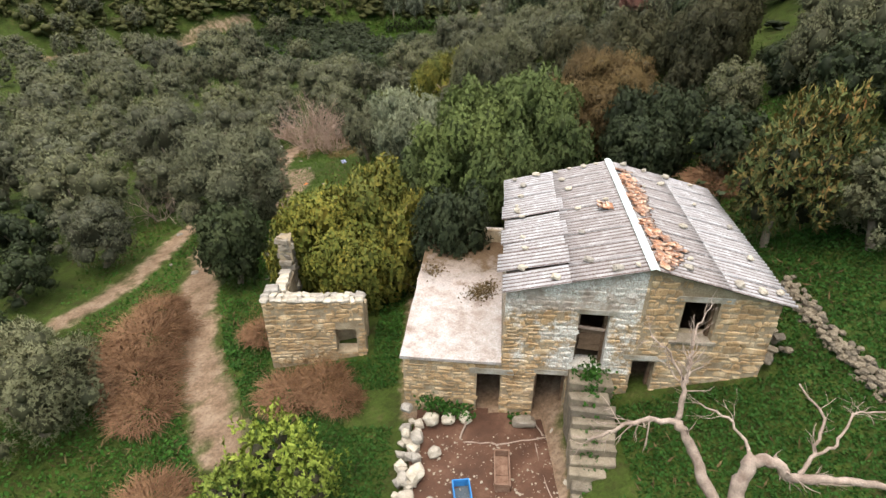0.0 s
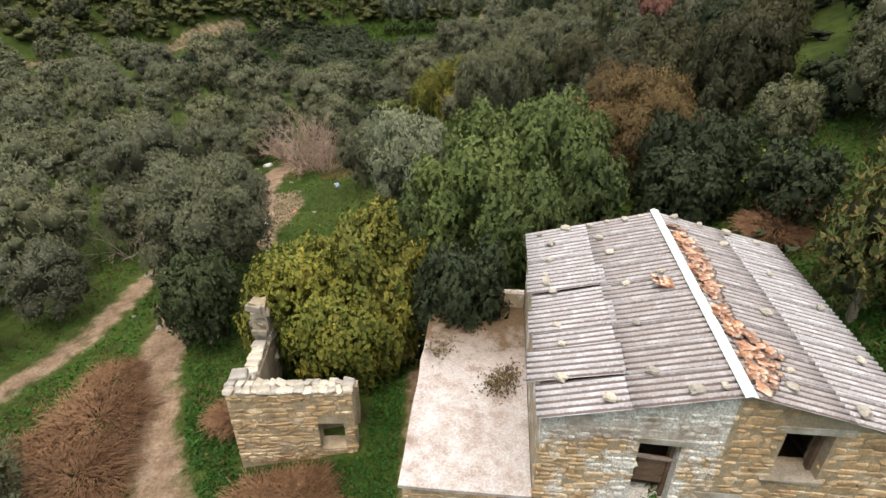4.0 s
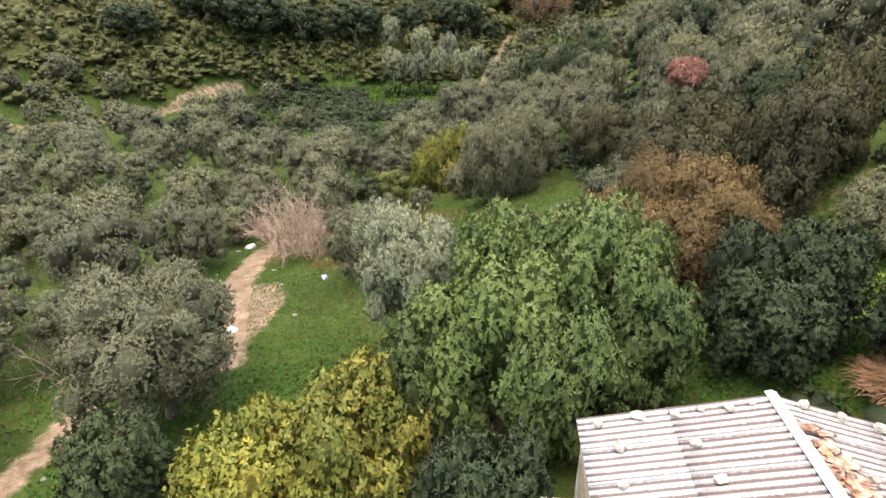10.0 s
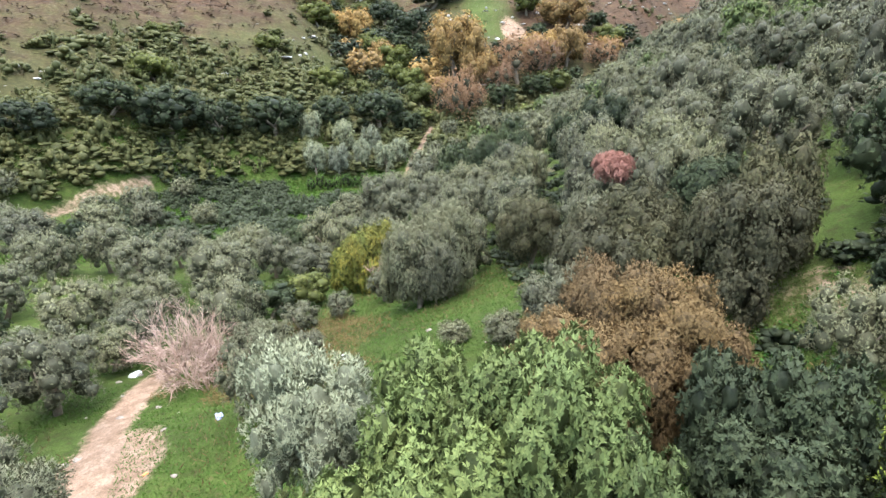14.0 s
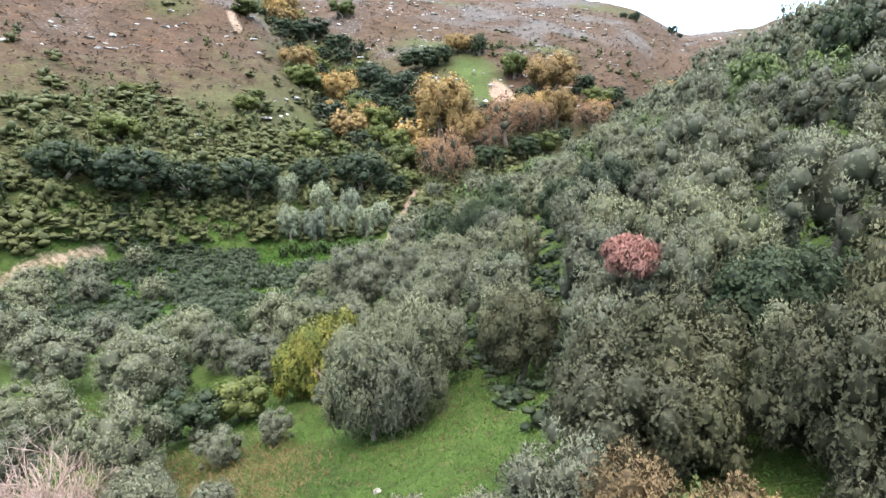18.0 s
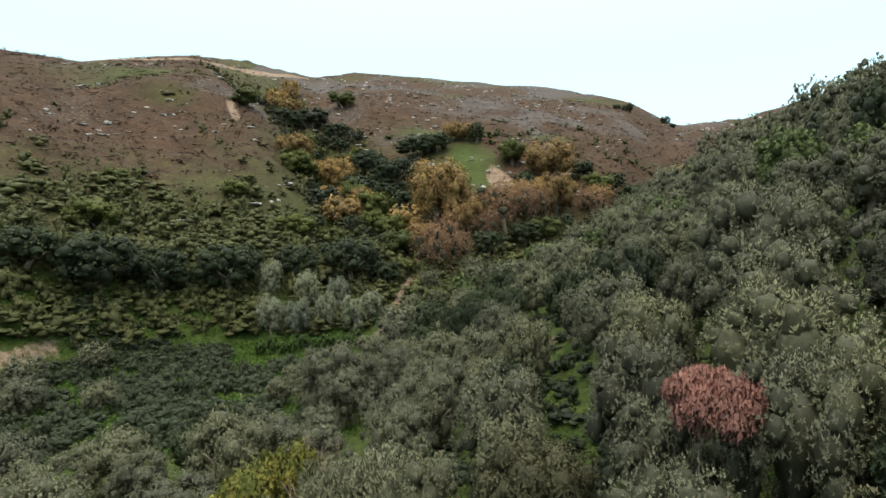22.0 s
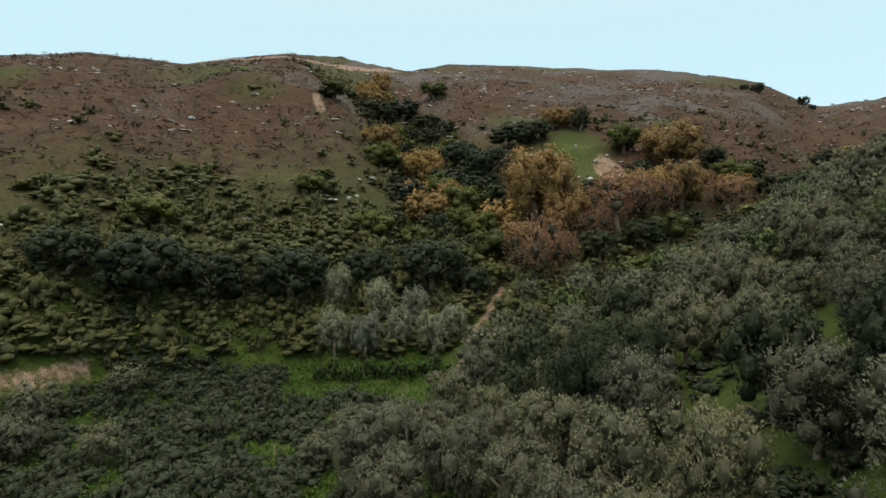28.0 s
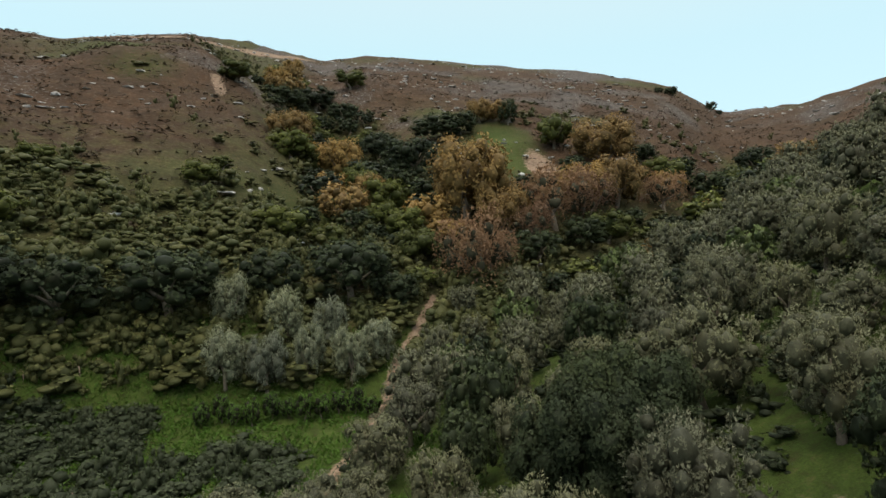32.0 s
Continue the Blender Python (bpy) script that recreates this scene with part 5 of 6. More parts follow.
# autumn trees in the gully: ochre planes, then paler half-bare ones
for x, y, r, h in ((25.5, 181.0, 9.6, 18.0), (-18.0, 231.0, 7.4, 9.5), (-3.0, 221.0, 6.8, 12.0), (67.4, 211.0, 9.2, 14.0), (61.5, 189.0, 6.6, 12.0), (41.3, 251.0, 5.8, 8.0), (-34.7, 311.0, 5.4, 10.0),
                   (-32.4, 343.0, 5.4, 8.0), (-30.0, 327.0, 4.5, 9.0), (-10.5, 229.0, 6.4, 8.0), (31.5, 176.0, 6.0, 11.0), (52.0, 186.0, 6.5, 11.0), (47.5, 247.0, 5.0, 7.0), (5.0, 196.0, 4.0, 6.0)):
    plant("plane_tree", x, y, r, h, "autumn trees in the gully", near=1)
for x, y, r, h in ((43.4, 178.0, 7.8, 13.0), (21.7, 154.0, 6.2, 13.0), (73.4, 190.0, 5.4, 9.0), (51.0, 180.0, 6.0, 11.0), (26.0, 160.0, 5.0, 8.0), (36.0, 172.0, 4.5, 8.0)):
    plant("rusty_tree", x, y, r, h, "autumn trees in the gully", near=1)
for x, y, r, h in ((48.8, 244.0, 4.0, 9.0), (25.6, 238.0, 9.5, 9.0), (33.0, 241.0, 7.0, 8.0), (57.2, 222.0, 6.4, 9.0), (14.9, 206.0, 8.0, 12.0), (7.4, 235.0, 6.5, 9.0), (-17.5, 296.0, 9.0, 10.0), (-5.3, 277.0, 7.0, 9.0),
                   (-4.3, 317.0, 7.5, 9.0), (-38.5, 255.0, 6.5, 7.0), (-14.6, 216.0, 6.6, 9.0), (-9.2, 223.0, 5.8, 8.0), (81.3, 217.0, 5.0, 7.0), (46.1, 169.0, 5.0, 7.0), (52.5, 173.0, 5.0, 7.0), (35.1, 164.0, 5.0, 7.0),
                   (95.6, 206.0, 8.0, 10.0), (114.6, 215.0, 7.0, 9.0), (101.0, 202.0, 6.4, 8.0), (-26.0, 280.0, 8.0, 9.0)):
    plant("scrub_oak" if int(x + y) % 3 == 0 else "dark_tree", x, y, r, h, "oaks in the gully", "evergreen oak in the gully", near=1)
for x, y, r, h in ((7.8, 186.0, 5.4, 8.0), (3.1, 198.0, 4.4, 7.0), (13.8, 162.5, 4.2, 6.5), (1.2, 209.0, 4.0, 6.0), (81.7, 206.0, 6.0, 8.0), (12.0, 172.0, 4.6, 7.0), (8.0, 178.0, 4.0, 6.0), (-44.8, 145.8, 5.0, 6.0),
                   (-24.8, 172.7, 4.5, 4.5), (-10.0, 165.7, 5.0, 6.0), (-23.9, 183.0, 2.7, 3.0), (-50.2, 168.0, 3.4, 3.5), (-2.0, 170.0, 4.0, 5.0)):
    plant("scrub_oak", x, y, r, h, "bushes along the gully", "leafy green bush tree beside the gully", near=1)

# the groves, planted at uneven spacing
OPEN = ((12.6, 14.0, 4.6), (13.3, 22.0, 2.0), (14.0, 25.5, 2.5), (17.5, 32.0, 1.6), (1.0, 12.5, 10.5), (-8.5, 16.0, 6.5), (-6.2, 34.0, 4.6), (-7.0, 41.0, 5.0), (0.5, 42.0, 5.5), (3.0, 36.0, 4.0), (-15.5, 20.5, 3.0),
        (23.4, 87.2, 2.8), (-14.5, 37.0, 4.0), (-13.0, 46.0, 2.5), (6.8, 46.0, 3.0), (13.5, 38.5, 2.0), (5.5, 10.0, 9.0), (8.5, 33.5, 3.0), (20.5, 37.5, 2.0))


def grove(seed, x0, x1, y0, y1, tries, keep, size, kind, group, tight=0.62, tall=1.85):
    """Trees thrown at random into a stretch of land until it is full."""
    rng = random.Random(seed)
    for _ in range(tries):
        px, py, r = rng.uniform(x0, x1), rng.uniform(y0, y1), rng.uniform(*size)
        if keep(px, py) and all((px - a) ** 2 + (py - b) ** 2 > (tight * (r + c)) ** 2 for a, b, c in PLANTED) \
                and all((px - a) ** 2 + (py - b) ** 2 > (c + 0.5 * r) ** 2 for a, b, c in OPEN) \
                and min(float(to_line(np.array(px), np.array(py), w)) for w in (TRACK, BRANCH, CLEARING, FIELD_TRACK)) > 0.8 * r + 0.3 and float(to_line(np.array(px), np.array(py), BANK)) > 0.6 * r:
            plant(kind(rng), px, py, r, r * rng.uniform(0.85, 1.12) * tall, group)


foot = lambda y: float(np.interp(y, FLOOR_Y, FOOT_X))
mix_west = lambda rng: "olive_tree" if rng.random() < 0.94 else "dark_tree"
mix_east = lambda rng: "olive_tree" if rng.random() < 0.9 else "dark_tree" if rng.random() < 0.5 else "carob_tree"
grove(1, -6, 92, 24, 152, 6500, lambda x, y: x - foot(y) > (8 if y < 85 else 1.5) and (x > 13 or y > 54), (2.2, 3.8), mix_east, "olive grove on the slope", 0.82, 2.35)
grove(2, -52, 6, 18, 94, 1500, lambda x, y: x - foot(y) < 9 and x < -9 + max(0, (y - 52)) * 0.6 and (y < 81 or x < -33) and not (-29 < x < -22 and 64 < y < 72), (2.0, 3.5), mix_west, "olive grove in the valley", 0.9, 1.95)
grove(3, -70, -36, 60, 125, 300, lambda x, y: x < -40 and y < 108, (2.0, 3.2), mix_west, "olive grove in the valley", 0.9, 1.85)


# thick mixed woods in the gully and below the eastern ridge
wood = lambda rng: "dark_tree" if rng.random() < 0.66 else "scrub_oak" if rng.random() < 0.6 else "plane_tree"
in_gully = lambda x, y: (float(to_line(np.array(x), np.array(y), GULLY)) < 15 or (x > 12 and x - foot(y) > 2 and y < 150 + 0.62 * (x - 12) + 34)) and math.hypot((x - 46) / 12, (y - 222) / 26) > 1 and x < 40 + 0.5 * (y - 60)
grove(4, -40, 30, 148, 330, 420, lambda x, y: in_gully(x, y) and x < 18, (2.6, 6.0), wood, "woods in the gully", 0.62, 1.3)
grove(5, 10, 120, 146, 216, 600, in_gully, (2.4, 5.4), wood, "woods below the ridge", 0.6, 1.25)
# darker trees closing the slope behind the house
dim = lambda rng: "dark_tree" if rng.random() < 0.5 else "olive_tree" if rng.random() < 0.8 else "mastic_tree"
grove(6, 11, 34, 20, 44, 260, lambda x, y: x - foot(y) > 15.5 and y > 24 - 0.2 * (x - 12), (1.6, 2.8), dim, "trees on the slope behind the house", 0.6, 1.9)


def join_far_grove():
    """The far part of the grove as one mesh of many crowns and stems for each kind of leaf."""
    for kind, name in (("olive_tree", "far_olive_grove"), ("dark_tree", "far_evergreen_trees"), ("carob_tree", "far_carob_trees")):
        verts, normals, faces, off = [], [], [], 0
        for k, v, at in FAR_GROVE:
            if k != kind:
                continue
            co, q, t, nrm = far_arrays(kind, v)
            verts.append(co @ np.array(at.to_3x3()).T + np.array(at.translation))
            nn = nrm @ np.array(at.to_3x3().inverted())
            normals.append(nn / np.linalg.norm(nn, axis=1)[:, None])
            faces += (q + off).tolist() + (t + off).tolist()
            off += len(co)
        if verts:
            tagged(new(name, as_mesh(name, np.concatenate(verts), faces, KINDS[kind]["mat"], normals=np.concatenate(normals), inner=INNER[kind])), "far crowns of the grove on the upper slope", "trees", kind="stuff")


join_far_grove()

# ---- dead and bare trees ----
DEAD_AT = Vector((5.0, 5.2, float(land(5.0, 5.2))))
dead = thing("dead_tree", "bleached dead tree with long bare crooked limbs", "tree", Matrix.Translation(DEAD_AT))
rng = random.Random(21)


def limb(points, radius, end, twigs=5, name="limb"):
    """A crooked limb through points of the world, with side twigs, as one part."""
    bm = bmesh.new()
    fine = []
    for p, q in zip(points, points[1:]):
        for k in range(5):
            fine.append(Vector(p).lerp(Vector(q), k / 5) - DEAD_AT + Vector([rng.uniform(-0.03, 0.03) for _ in range(3)]))
    fine.append(Vector(points[-1]) - DEAD_AT)
    n = len(fine)
    tube(bm, fine, [(radius + (end - radius) * k / n) * rng.uniform(0.9, 1.12) for k in range(n)], 8)
    for _ in range(twigs):
        k = rng.randrange(n // 3, n)
        d = (fine[min(k + 1, n - 1)] - fine[k - 1]).normalized() + Vector([rng.uniform(-0.9, 0.9) for _ in range(3)])
        r0 = max(0.008, 0.4 * (radius + (end - radius) * k / n))
        r0 = min(r0, 0.022)
        tw = bend_line(rng, fine[k], d, rng.uniform(0.25, 0.7), 4, 0.35)
        tube(bm, tw, [r0, r0 * 0.8, r0 * 0.6, r0 * 0.45, 0.004], 4)
        for _ in range(2):
            tt = bend_line(rng, tw[2], d + Vector([rng.uniform(-0.8, 0.8) for _ in range(3)]), rng.uniform(0.15, 0.35), 3, 0.3)
            tube(bm, tt, [r0 * 0.5, r0 * 0.4, r0 * 0.3, 0.003], 3)
    part(name, to_data(name, bm, DEADWOOD, True), None, dead)


limb([(5.0, 5.2, 1.2), (5.02, 5.3, 2.4), (4.95, 5.5, 3.5), (4.85, 5.78, 4.35)], 0.222, 0.148, 0, "trunk")
limb([(4.85, 5.78, 4.35), (4.5, 6.32, 4.84), (4.3, 6.65, 5.3), (4.1, 6.9, 5.65)], 0.104, 0.074, 1)
limb([(4.1, 6.9, 5.65), (3.6, 6.9, 5.68), (3.12, 6.85, 5.57), (2.55, 6.8, 5.28)], 0.059, 0.018, 14)
limb([(4.1, 6.9, 5.65), (4.2, 7.17, 6.12), (4.3, 7.4, 6.4), (4.44, 7.67, 6.59)], 0.052, 0.022, 16)
limb([(4.25, 7.3, 6.2), (4.0, 7.6, 6.6), (3.75, 7.9, 6.75)], 0.022, 0.009, 9)
limb([(4.44, 7.67, 6.59), (4.6, 8.0, 6.9), (4.93, 8.32, 7.11)], 0.022, 0.006, 8)
limb([(4.85, 5.78, 4.35), (4.95, 6.1, 5.0), (5.16, 6.29, 5.39), (5.5, 6.25, 5.4), (5.82, 6.14, 5.14), (6.58, 6.12, 5.1), (7.41, 6.07, 5.02), (8.4, 6.0, 4.9)], 0.141, 0.037, 8)
limb([(5.16, 6.3, 5.39), (5.17, 6.5, 5.5), (4.94, 6.86, 5.77), (4.54, 7.12, 5.84)], 0.037, 0.013, 8)
limb([(5.95, 6.15, 5.12), (6.27, 6.4, 5.39), (6.6, 6.86, 5.77), (6.41, 7.45, 6.0)], 0.041, 0.013, 6)
limb([(6.3, 6.4, 5.4), (6.65, 6.47, 5.51), (7.08, 6.9, 5.86), (7.73, 6.98, 5.78)], 0.030, 0.011, 9)

def twig_bush(seed, mat, stems=11, name="branches"):
    """A leafless bush of height about 1: many stems from one foot, forking into fine twigs."""
    rng, bm = random.Random(seed), bmesh.new()

    def grow(start, way, length, radius, level):
        pts = bend_line(rng, start, way, length, 3, 0.22, 0.03)
        tube(bm, pts, [radius, radius * 0.85, radius * 0.7, radius * 0.5], 4 if level == 0 else 3)
        if level < 3:
            for k in range(4):
                p = pts[rng.randrange(1, 4)]
                d = (pts[-1] - pts[-2]).normalized() + Vector([rng.uniform(-0.8, 0.8) for _ in range(3)]) + Vector((0, 0, 0.12))
                grow(p, d, length * rng.uniform(0.5, 0.78), radius * 0.6, level + 1)

    for k in range(stems):
        a = 6.2832 * (k + rng.random() * 0.7) / stems
        lean = rng.uniform(0.4, 1.7)
        grow((0.03 * math.cos(a), 0.03 * math.sin(a), -0.04), (lean * math.cos(a), lean * math.sin(a), 1), rng.uniform(0.3, 0.45), 0.011, 0)
    return to_data(name, bm, mat, True)


# bare trees by the track and in the grove
bare_pink = twig_bush(3, TWIG, 8)
bare_grey = twig_bush(5, DEADWOOD, 5)
for x, y, h, me, look_ in ((-10.9, 46.6, 6.0, bare_pink, "leafless shrub-like tree with pinkish twigs"), (-12.0, 48.6, 5.4, bare_pink, "leafless shrub-like tree with pinkish twigs"), (-9.6, 47.8, 5.0, bare_pink, "leafless shrub-like tree with pinkish twigs"), (0.6, 61.6, 5.2, bare_pink, "leafless tree beside the yellow tree"), (-13.9, 50.4, 3.6, bare_pink, "low thicket of bare twigs"), (-9.7, 50.2, 3.0, bare_grey, "low thicket of bare twigs"), (1.9, 66.2, 5.6, bare_pink, "leafless tree beside the yellow tree"), (-9.4, 44.6, 3.2, bare_pink, "leafless shrub-like tree with pinkish twigs"),
                           (-14.2, 52.5, 5.4, bare_grey, "grey leafless tree beside the track"), (0.6, 66.0, 4.6, bare_grey, "grey leafless tree among the olives"),
                           (-17.6, 31.0, 3.4, bare_grey, "grey leafless tree among the olives"), (1.5, 57.5, 2.0, bare_pink, "low thicket of bare twigs"), (-5.6, 22.2, 4.6, bare_grey, "bare twigs of a dying fig"),
                           (-1.6, 21.0, 4.4, bare_grey, "bare twigs of a dying fig")):
    t = thing("bare_tree", look_, "tree", pose(x, y, float(land(x, y)), 0, 0, x * 77) @ Matrix.Diagonal((h, h, h, 1)), "bare trees")
    part("bare_crown", me, None, t)

# saplings and brambles near the house
for x, y, r, h in ((-4.7, 10.6, 1.25, 2.6), (-5.9, 9.7, 1.0, 2.0), (-3.6, 10.0, 0.9, 2.0), (-4.2, 8.6, 1.0, 1.9), (-6.6, 8.6, 0.9, 1.6)):
    plant("young_tree", x, y, r, h, "saplings below the yard", near=0)
plant("young_tree", 12.2, 24.2, 1.0, 2.2, near=0)
plant("young_tree", 9.6, 34.6, 1.0, 2.6, near=0)
plant("young_tree", 10.2, 35.4, 0.8, 2.0, near=0)


def canes(seed, count, reach, mat=TWIG, arch=0.55):
    """Arching canes of a bramble mound of radius 1."""
    rng, bm = random.Random(seed), bmesh.new()
    for _ in range(count):
        a, d = rng.uniform(0, 6.283), 0.75 * math.sqrt(rng.random())
        p = Vector((d * math.cos(a), d * math.sin(a), 0.45 * (1 - d * d)))
        b = a + rng.uniform(-0.9, 0.9)
        w = Vector((math.cos(b), math.sin(b), rng.uniform(0.5, 1.4)))
        pts = [p]
        n = 5
        L = reach * rng.uniform(0.5, 1.2)
        w.normalize()
        for k in range(n):
            w = (w + Vector((0, 0, -arch * k / n)) + Vector([rng.uniform(-0.12, 0.12) for _ in range(3)])).normalized()
            pts.append(pts[-1] + w * L / n)
        tube(bm, pts, [0.012, 0.011, 0.010, 0.008, 0.006, 0.003], 3)
    return to_data("canes", bm, mat)


KINDS["bramble"] = dict(mat=BRAMBLE, fine=((0.1, 0.03), 900), lod=((1500, (0.11, 0.014)),) * 3, lumps=36, size=(0.14, 0.26), low=-0.4, up=0.3, fringe=0.6, core=0, boughs=9, ruffle=0.8)
CANE = rough_stuff("bramble_cane", ((0.3, (0.095, 0.048, 0.026)), (0.7, (0.235, 0.135, 0.078))), 4, 30, bumps=0.3)
cane_meshes = [canes(s, 950, 0.6, CANE) for s in (1, 2)]
for k, (x, y, r, h) in enumerate(((-11.4, 15.6, 1.7, 1.5), (-12.0, 17.9, 1.8, 1.5), (-10.4, 14.0, 1.3, 1.1), (-13.4, 16.4, 1.4, 1.2), (-5.3, 14.2, 1.2, 1.1), (-4.2, 14.4, 1.1, 1.2), (-3.4, 13.6, 0.8, 0.9),
                                  (-7.2, 17.8, 1.0, 1.0), (-8.4, 10.2, 1.3, 0.9), (-12.5, 20.0, 1.2, 0.8), (11.6, 22.0, 1.3, 1.5), (12.2, 27.2, 1.4, 1.6), (11.2, 30.0, 1.3, 1.8))):
    at = pose(x, y, float(land(x, y)) - 0.1, 0, 0, k * 67) @ Matrix.Diagonal((r, r, h / TALL * 1.5, 1))
    t = thing("bramble_mound", "rust-brown bramble mound of arching dry canes", "bush", at, "brambles")
    part("cane_tangle", cane_meshes[k % 2], None, t)
    part("foliage", crown("bramble", 0, k % 2), None, t)


# ---- scrub, field crops, rocks and grass that nobody could count ----
def scatter(name, label, category, spots, kinds, mat, inner=SHADY):
    """Many small bushes as one mesh: spots are rows of x, y, radius, height; kinds are crown arrays; inner: core
    colour, darkened for shade.
    """
    verts, normals, quads, tris, off = [], [], [], [], 0
    rng = np.random.default_rng(len(spots))
    xy = np.array([s[:2] for s in spots])
    z = land(xy[:, 0], xy[:, 1])
    for k, (x, y, r, h) in enumerate(spots):
        v, q, t, nrm = kinds[k % len(kinds)]
        a = rng.uniform(0, 6.283)
        m = np.array([[math.cos(a) * r, -math.sin(a) * r, 0], [math.sin(a) * r, math.cos(a) * r, 0], [0, 0, h / TALL]])
        verts.append(v @ m.T + (x, y, z[k] - 0.08 * h))
        nn = nrm @ np.linalg.inv(m)
        normals.append(nn / np.linalg.norm(nn, axis=1)[:, None])
        quads.append(q + off)
        tris.append(t + off)
        off += len(v)
    f = np.concatenate(quads).tolist() + np.concatenate(tris).tolist()
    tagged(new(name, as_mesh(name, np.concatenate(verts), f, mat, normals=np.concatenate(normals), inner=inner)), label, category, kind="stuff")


def spots_in(seed, count, x0, x1, y0, y1, keep, size, tall):
    rng = np.random.default_rng(seed)
    x, y = rng.uniform(x0, x1, count), rng.uniform(y0, y1, count)
    ok = keep(x, y, rng)
    r = rng.uniform(*size, count)
    return [(a, b, c, c * d) for a, b, c, d in zip(x[ok], y[ok], r[ok], rng.uniform(*tall, count)[ok])]


bush = lambda seed, n, leaf, boughs=4, **k: crown_arrays(seed, max(6, n // 3), leaf, rosette=4, cone=1.1, stem=0.4, lumps=k.pop("lumps", 0), size=(0.16, 0.3), low=-0.25, coarse=2, boughs=boughs, loose=0.3, **k)
track_gap = lambda x, y: np.minimum.reduce([to_line(x, y, w) for w in (TRACK, BRANCH, CLEARING, FIELD_TRACK)])
# the field: low grey-green bushes that run together, with grass between
grass_strip = lambda x, y: np.minimum(to_line(x, y, ((-3.0, 92.0), (-1.5, 102.0), (1.5, 110.0), (2.0, 121.0), (-14.0, 122.5))), to_line(x, y, ((-24.0, 84.0), (-20.0, 96.0), (-30.0, 106.0))))
field = lambda x, y, rng: (x < 3 + (y - 90) * 0.12) & (x > -44 + np.abs(y - 105) * 0.2) & (track_gap(x, y) > 1.6) & (to_line(x, y, BANK) > 1.6) & (grass_strip(x, y) > 1.6 + 0.8 * hash_noise(x, y, 3, 44)) & (hash_noise(x, y, 5, 40) > -0.55) & ~((y > 122.5) & (x > -16))
uneven = lambda spots: [(x, y, r * (0.6 + 0.9 * abs(math.sin(x * 7.1 + y * 3.3)) ** 2.5), h * (0.7 + 0.7 * abs(math.sin(x * 5.1 - y * 2.3)) ** 2)) for x, y, r, h in spots]
scatter("field_shrubs", "low grey-green shrubs covering the old field", "shrubs", uneven(spots_in(5, 2300, -46, 6, 84, 129, field, (0.7, 1.5), (1.0, 1.6))),
        [bush(s, 90, (0.2, 0.1), 4, up=0.8, core=0.78, tall=1.1) for s in range(5)], leaf_material("field_leaf", ((0.036, 0.045, 0.022), (0.052, 0.063, 0.031), (0.074, 0.087, 0.045)), patches=0.35, single=0.15), shaded_copy("field_leaf_shaded", ((0.036, 0.045, 0.022), (0.052, 0.063, 0.031), (0.074, 0.087, 0.045)), 0.5, patches=0.35))
# low growth under and between the trees of the eastern slope
under = lambda x, y, rng: (x - np.interp(y, FLOOR_Y, FOOT_X) > 12) & (np.minimum.reduce([np.hypot(x - a, y - b) - c for a, b, c in OPEN]) > 0.2) & (hash_noise(x, y, 4, 46) > -0.35)
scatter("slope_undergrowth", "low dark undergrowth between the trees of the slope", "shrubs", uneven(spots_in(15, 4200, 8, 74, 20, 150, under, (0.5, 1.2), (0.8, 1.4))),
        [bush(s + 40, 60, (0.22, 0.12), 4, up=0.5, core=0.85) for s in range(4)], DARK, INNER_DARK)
# scrub on the hills: green along the foot and the gully, sparse and brown above
bearing = lambda x, y: np.degrees(np.arctan2(x - MIDDLE[0], y - MIDDLE[1]))
far_of = lambda x, y: np.hypot(x - MIDDLE[0], y - MIDDLE[1])
foot_of = lambda x, y: np.interp(bearing(x, y), [r[0] for r in HILL], [r[1] for r in HILL])
off_clearing = lambda x, y: np.hypot((x - 46) / 11, (y - 222) / 27) > 1


def slope_scrub(x, y, rng):
    d = far_of(x, y) - foot_of(x, y)
    near_gully = to_line(x, y, GULLY)
    p = 0.9 * np.exp(-(near_gully / 17) ** 2) + 0.75 * (bearing(x, y) > 12) * np.exp(-(d / 95) ** 2) + np.clip(0.5 * (hash_noise(x, y, 17, 54) - 0.25), 0, 0.3) * np.exp(-(d / 120) ** 2)
    return (d > 2) & (d < 280) & (np.abs(bearing(x, y)) < 62) & (rng.random(x.shape) < p * (0.7 + 0.8 * hash_noise(x, y, 11, 50))) & off_clearing(x, y) & (track_gap(x, y) > 1.5)


def foot_scrub(x, y, rng):
    d = far_of(x, y) - foot_of(x, y)
    edge = 27 + 16 * hash_noise(x, y, 19, 52) + 8 * hash_noise(x, y, 7, 53)
    return (d > 1) & (d < 75) & (np.abs(bearing(x, y)) < 62) & (rng.random(x.shape) < 1 / (1 + np.exp(np.clip((d - edge) / 5, -30, 30)))) & (bearing(x, y) < 16) & (track_gap(x, y) > 1.5) & (to_line(x, y, BANK) > 1.5)


scatter("hillside_scrub", "green scrub on the slopes and in the gully", "shrubs", uneven(spots_in(6, 9000, -150, 190, 95, 340, slope_scrub, (0.7, 2.6), (1.0, 1.5))),
        [bush(s + 10, 110, (0.14, 0.085), 5, up=0.5, core=0.8) for s in range(5)], SCRUB, shaded_copy("scrub_leaf_shaded", ((0.056, 0.060, 0.026), (0.088, 0.088, 0.034), (0.130, 0.116, 0.044)), 0.5, patches=0.25))
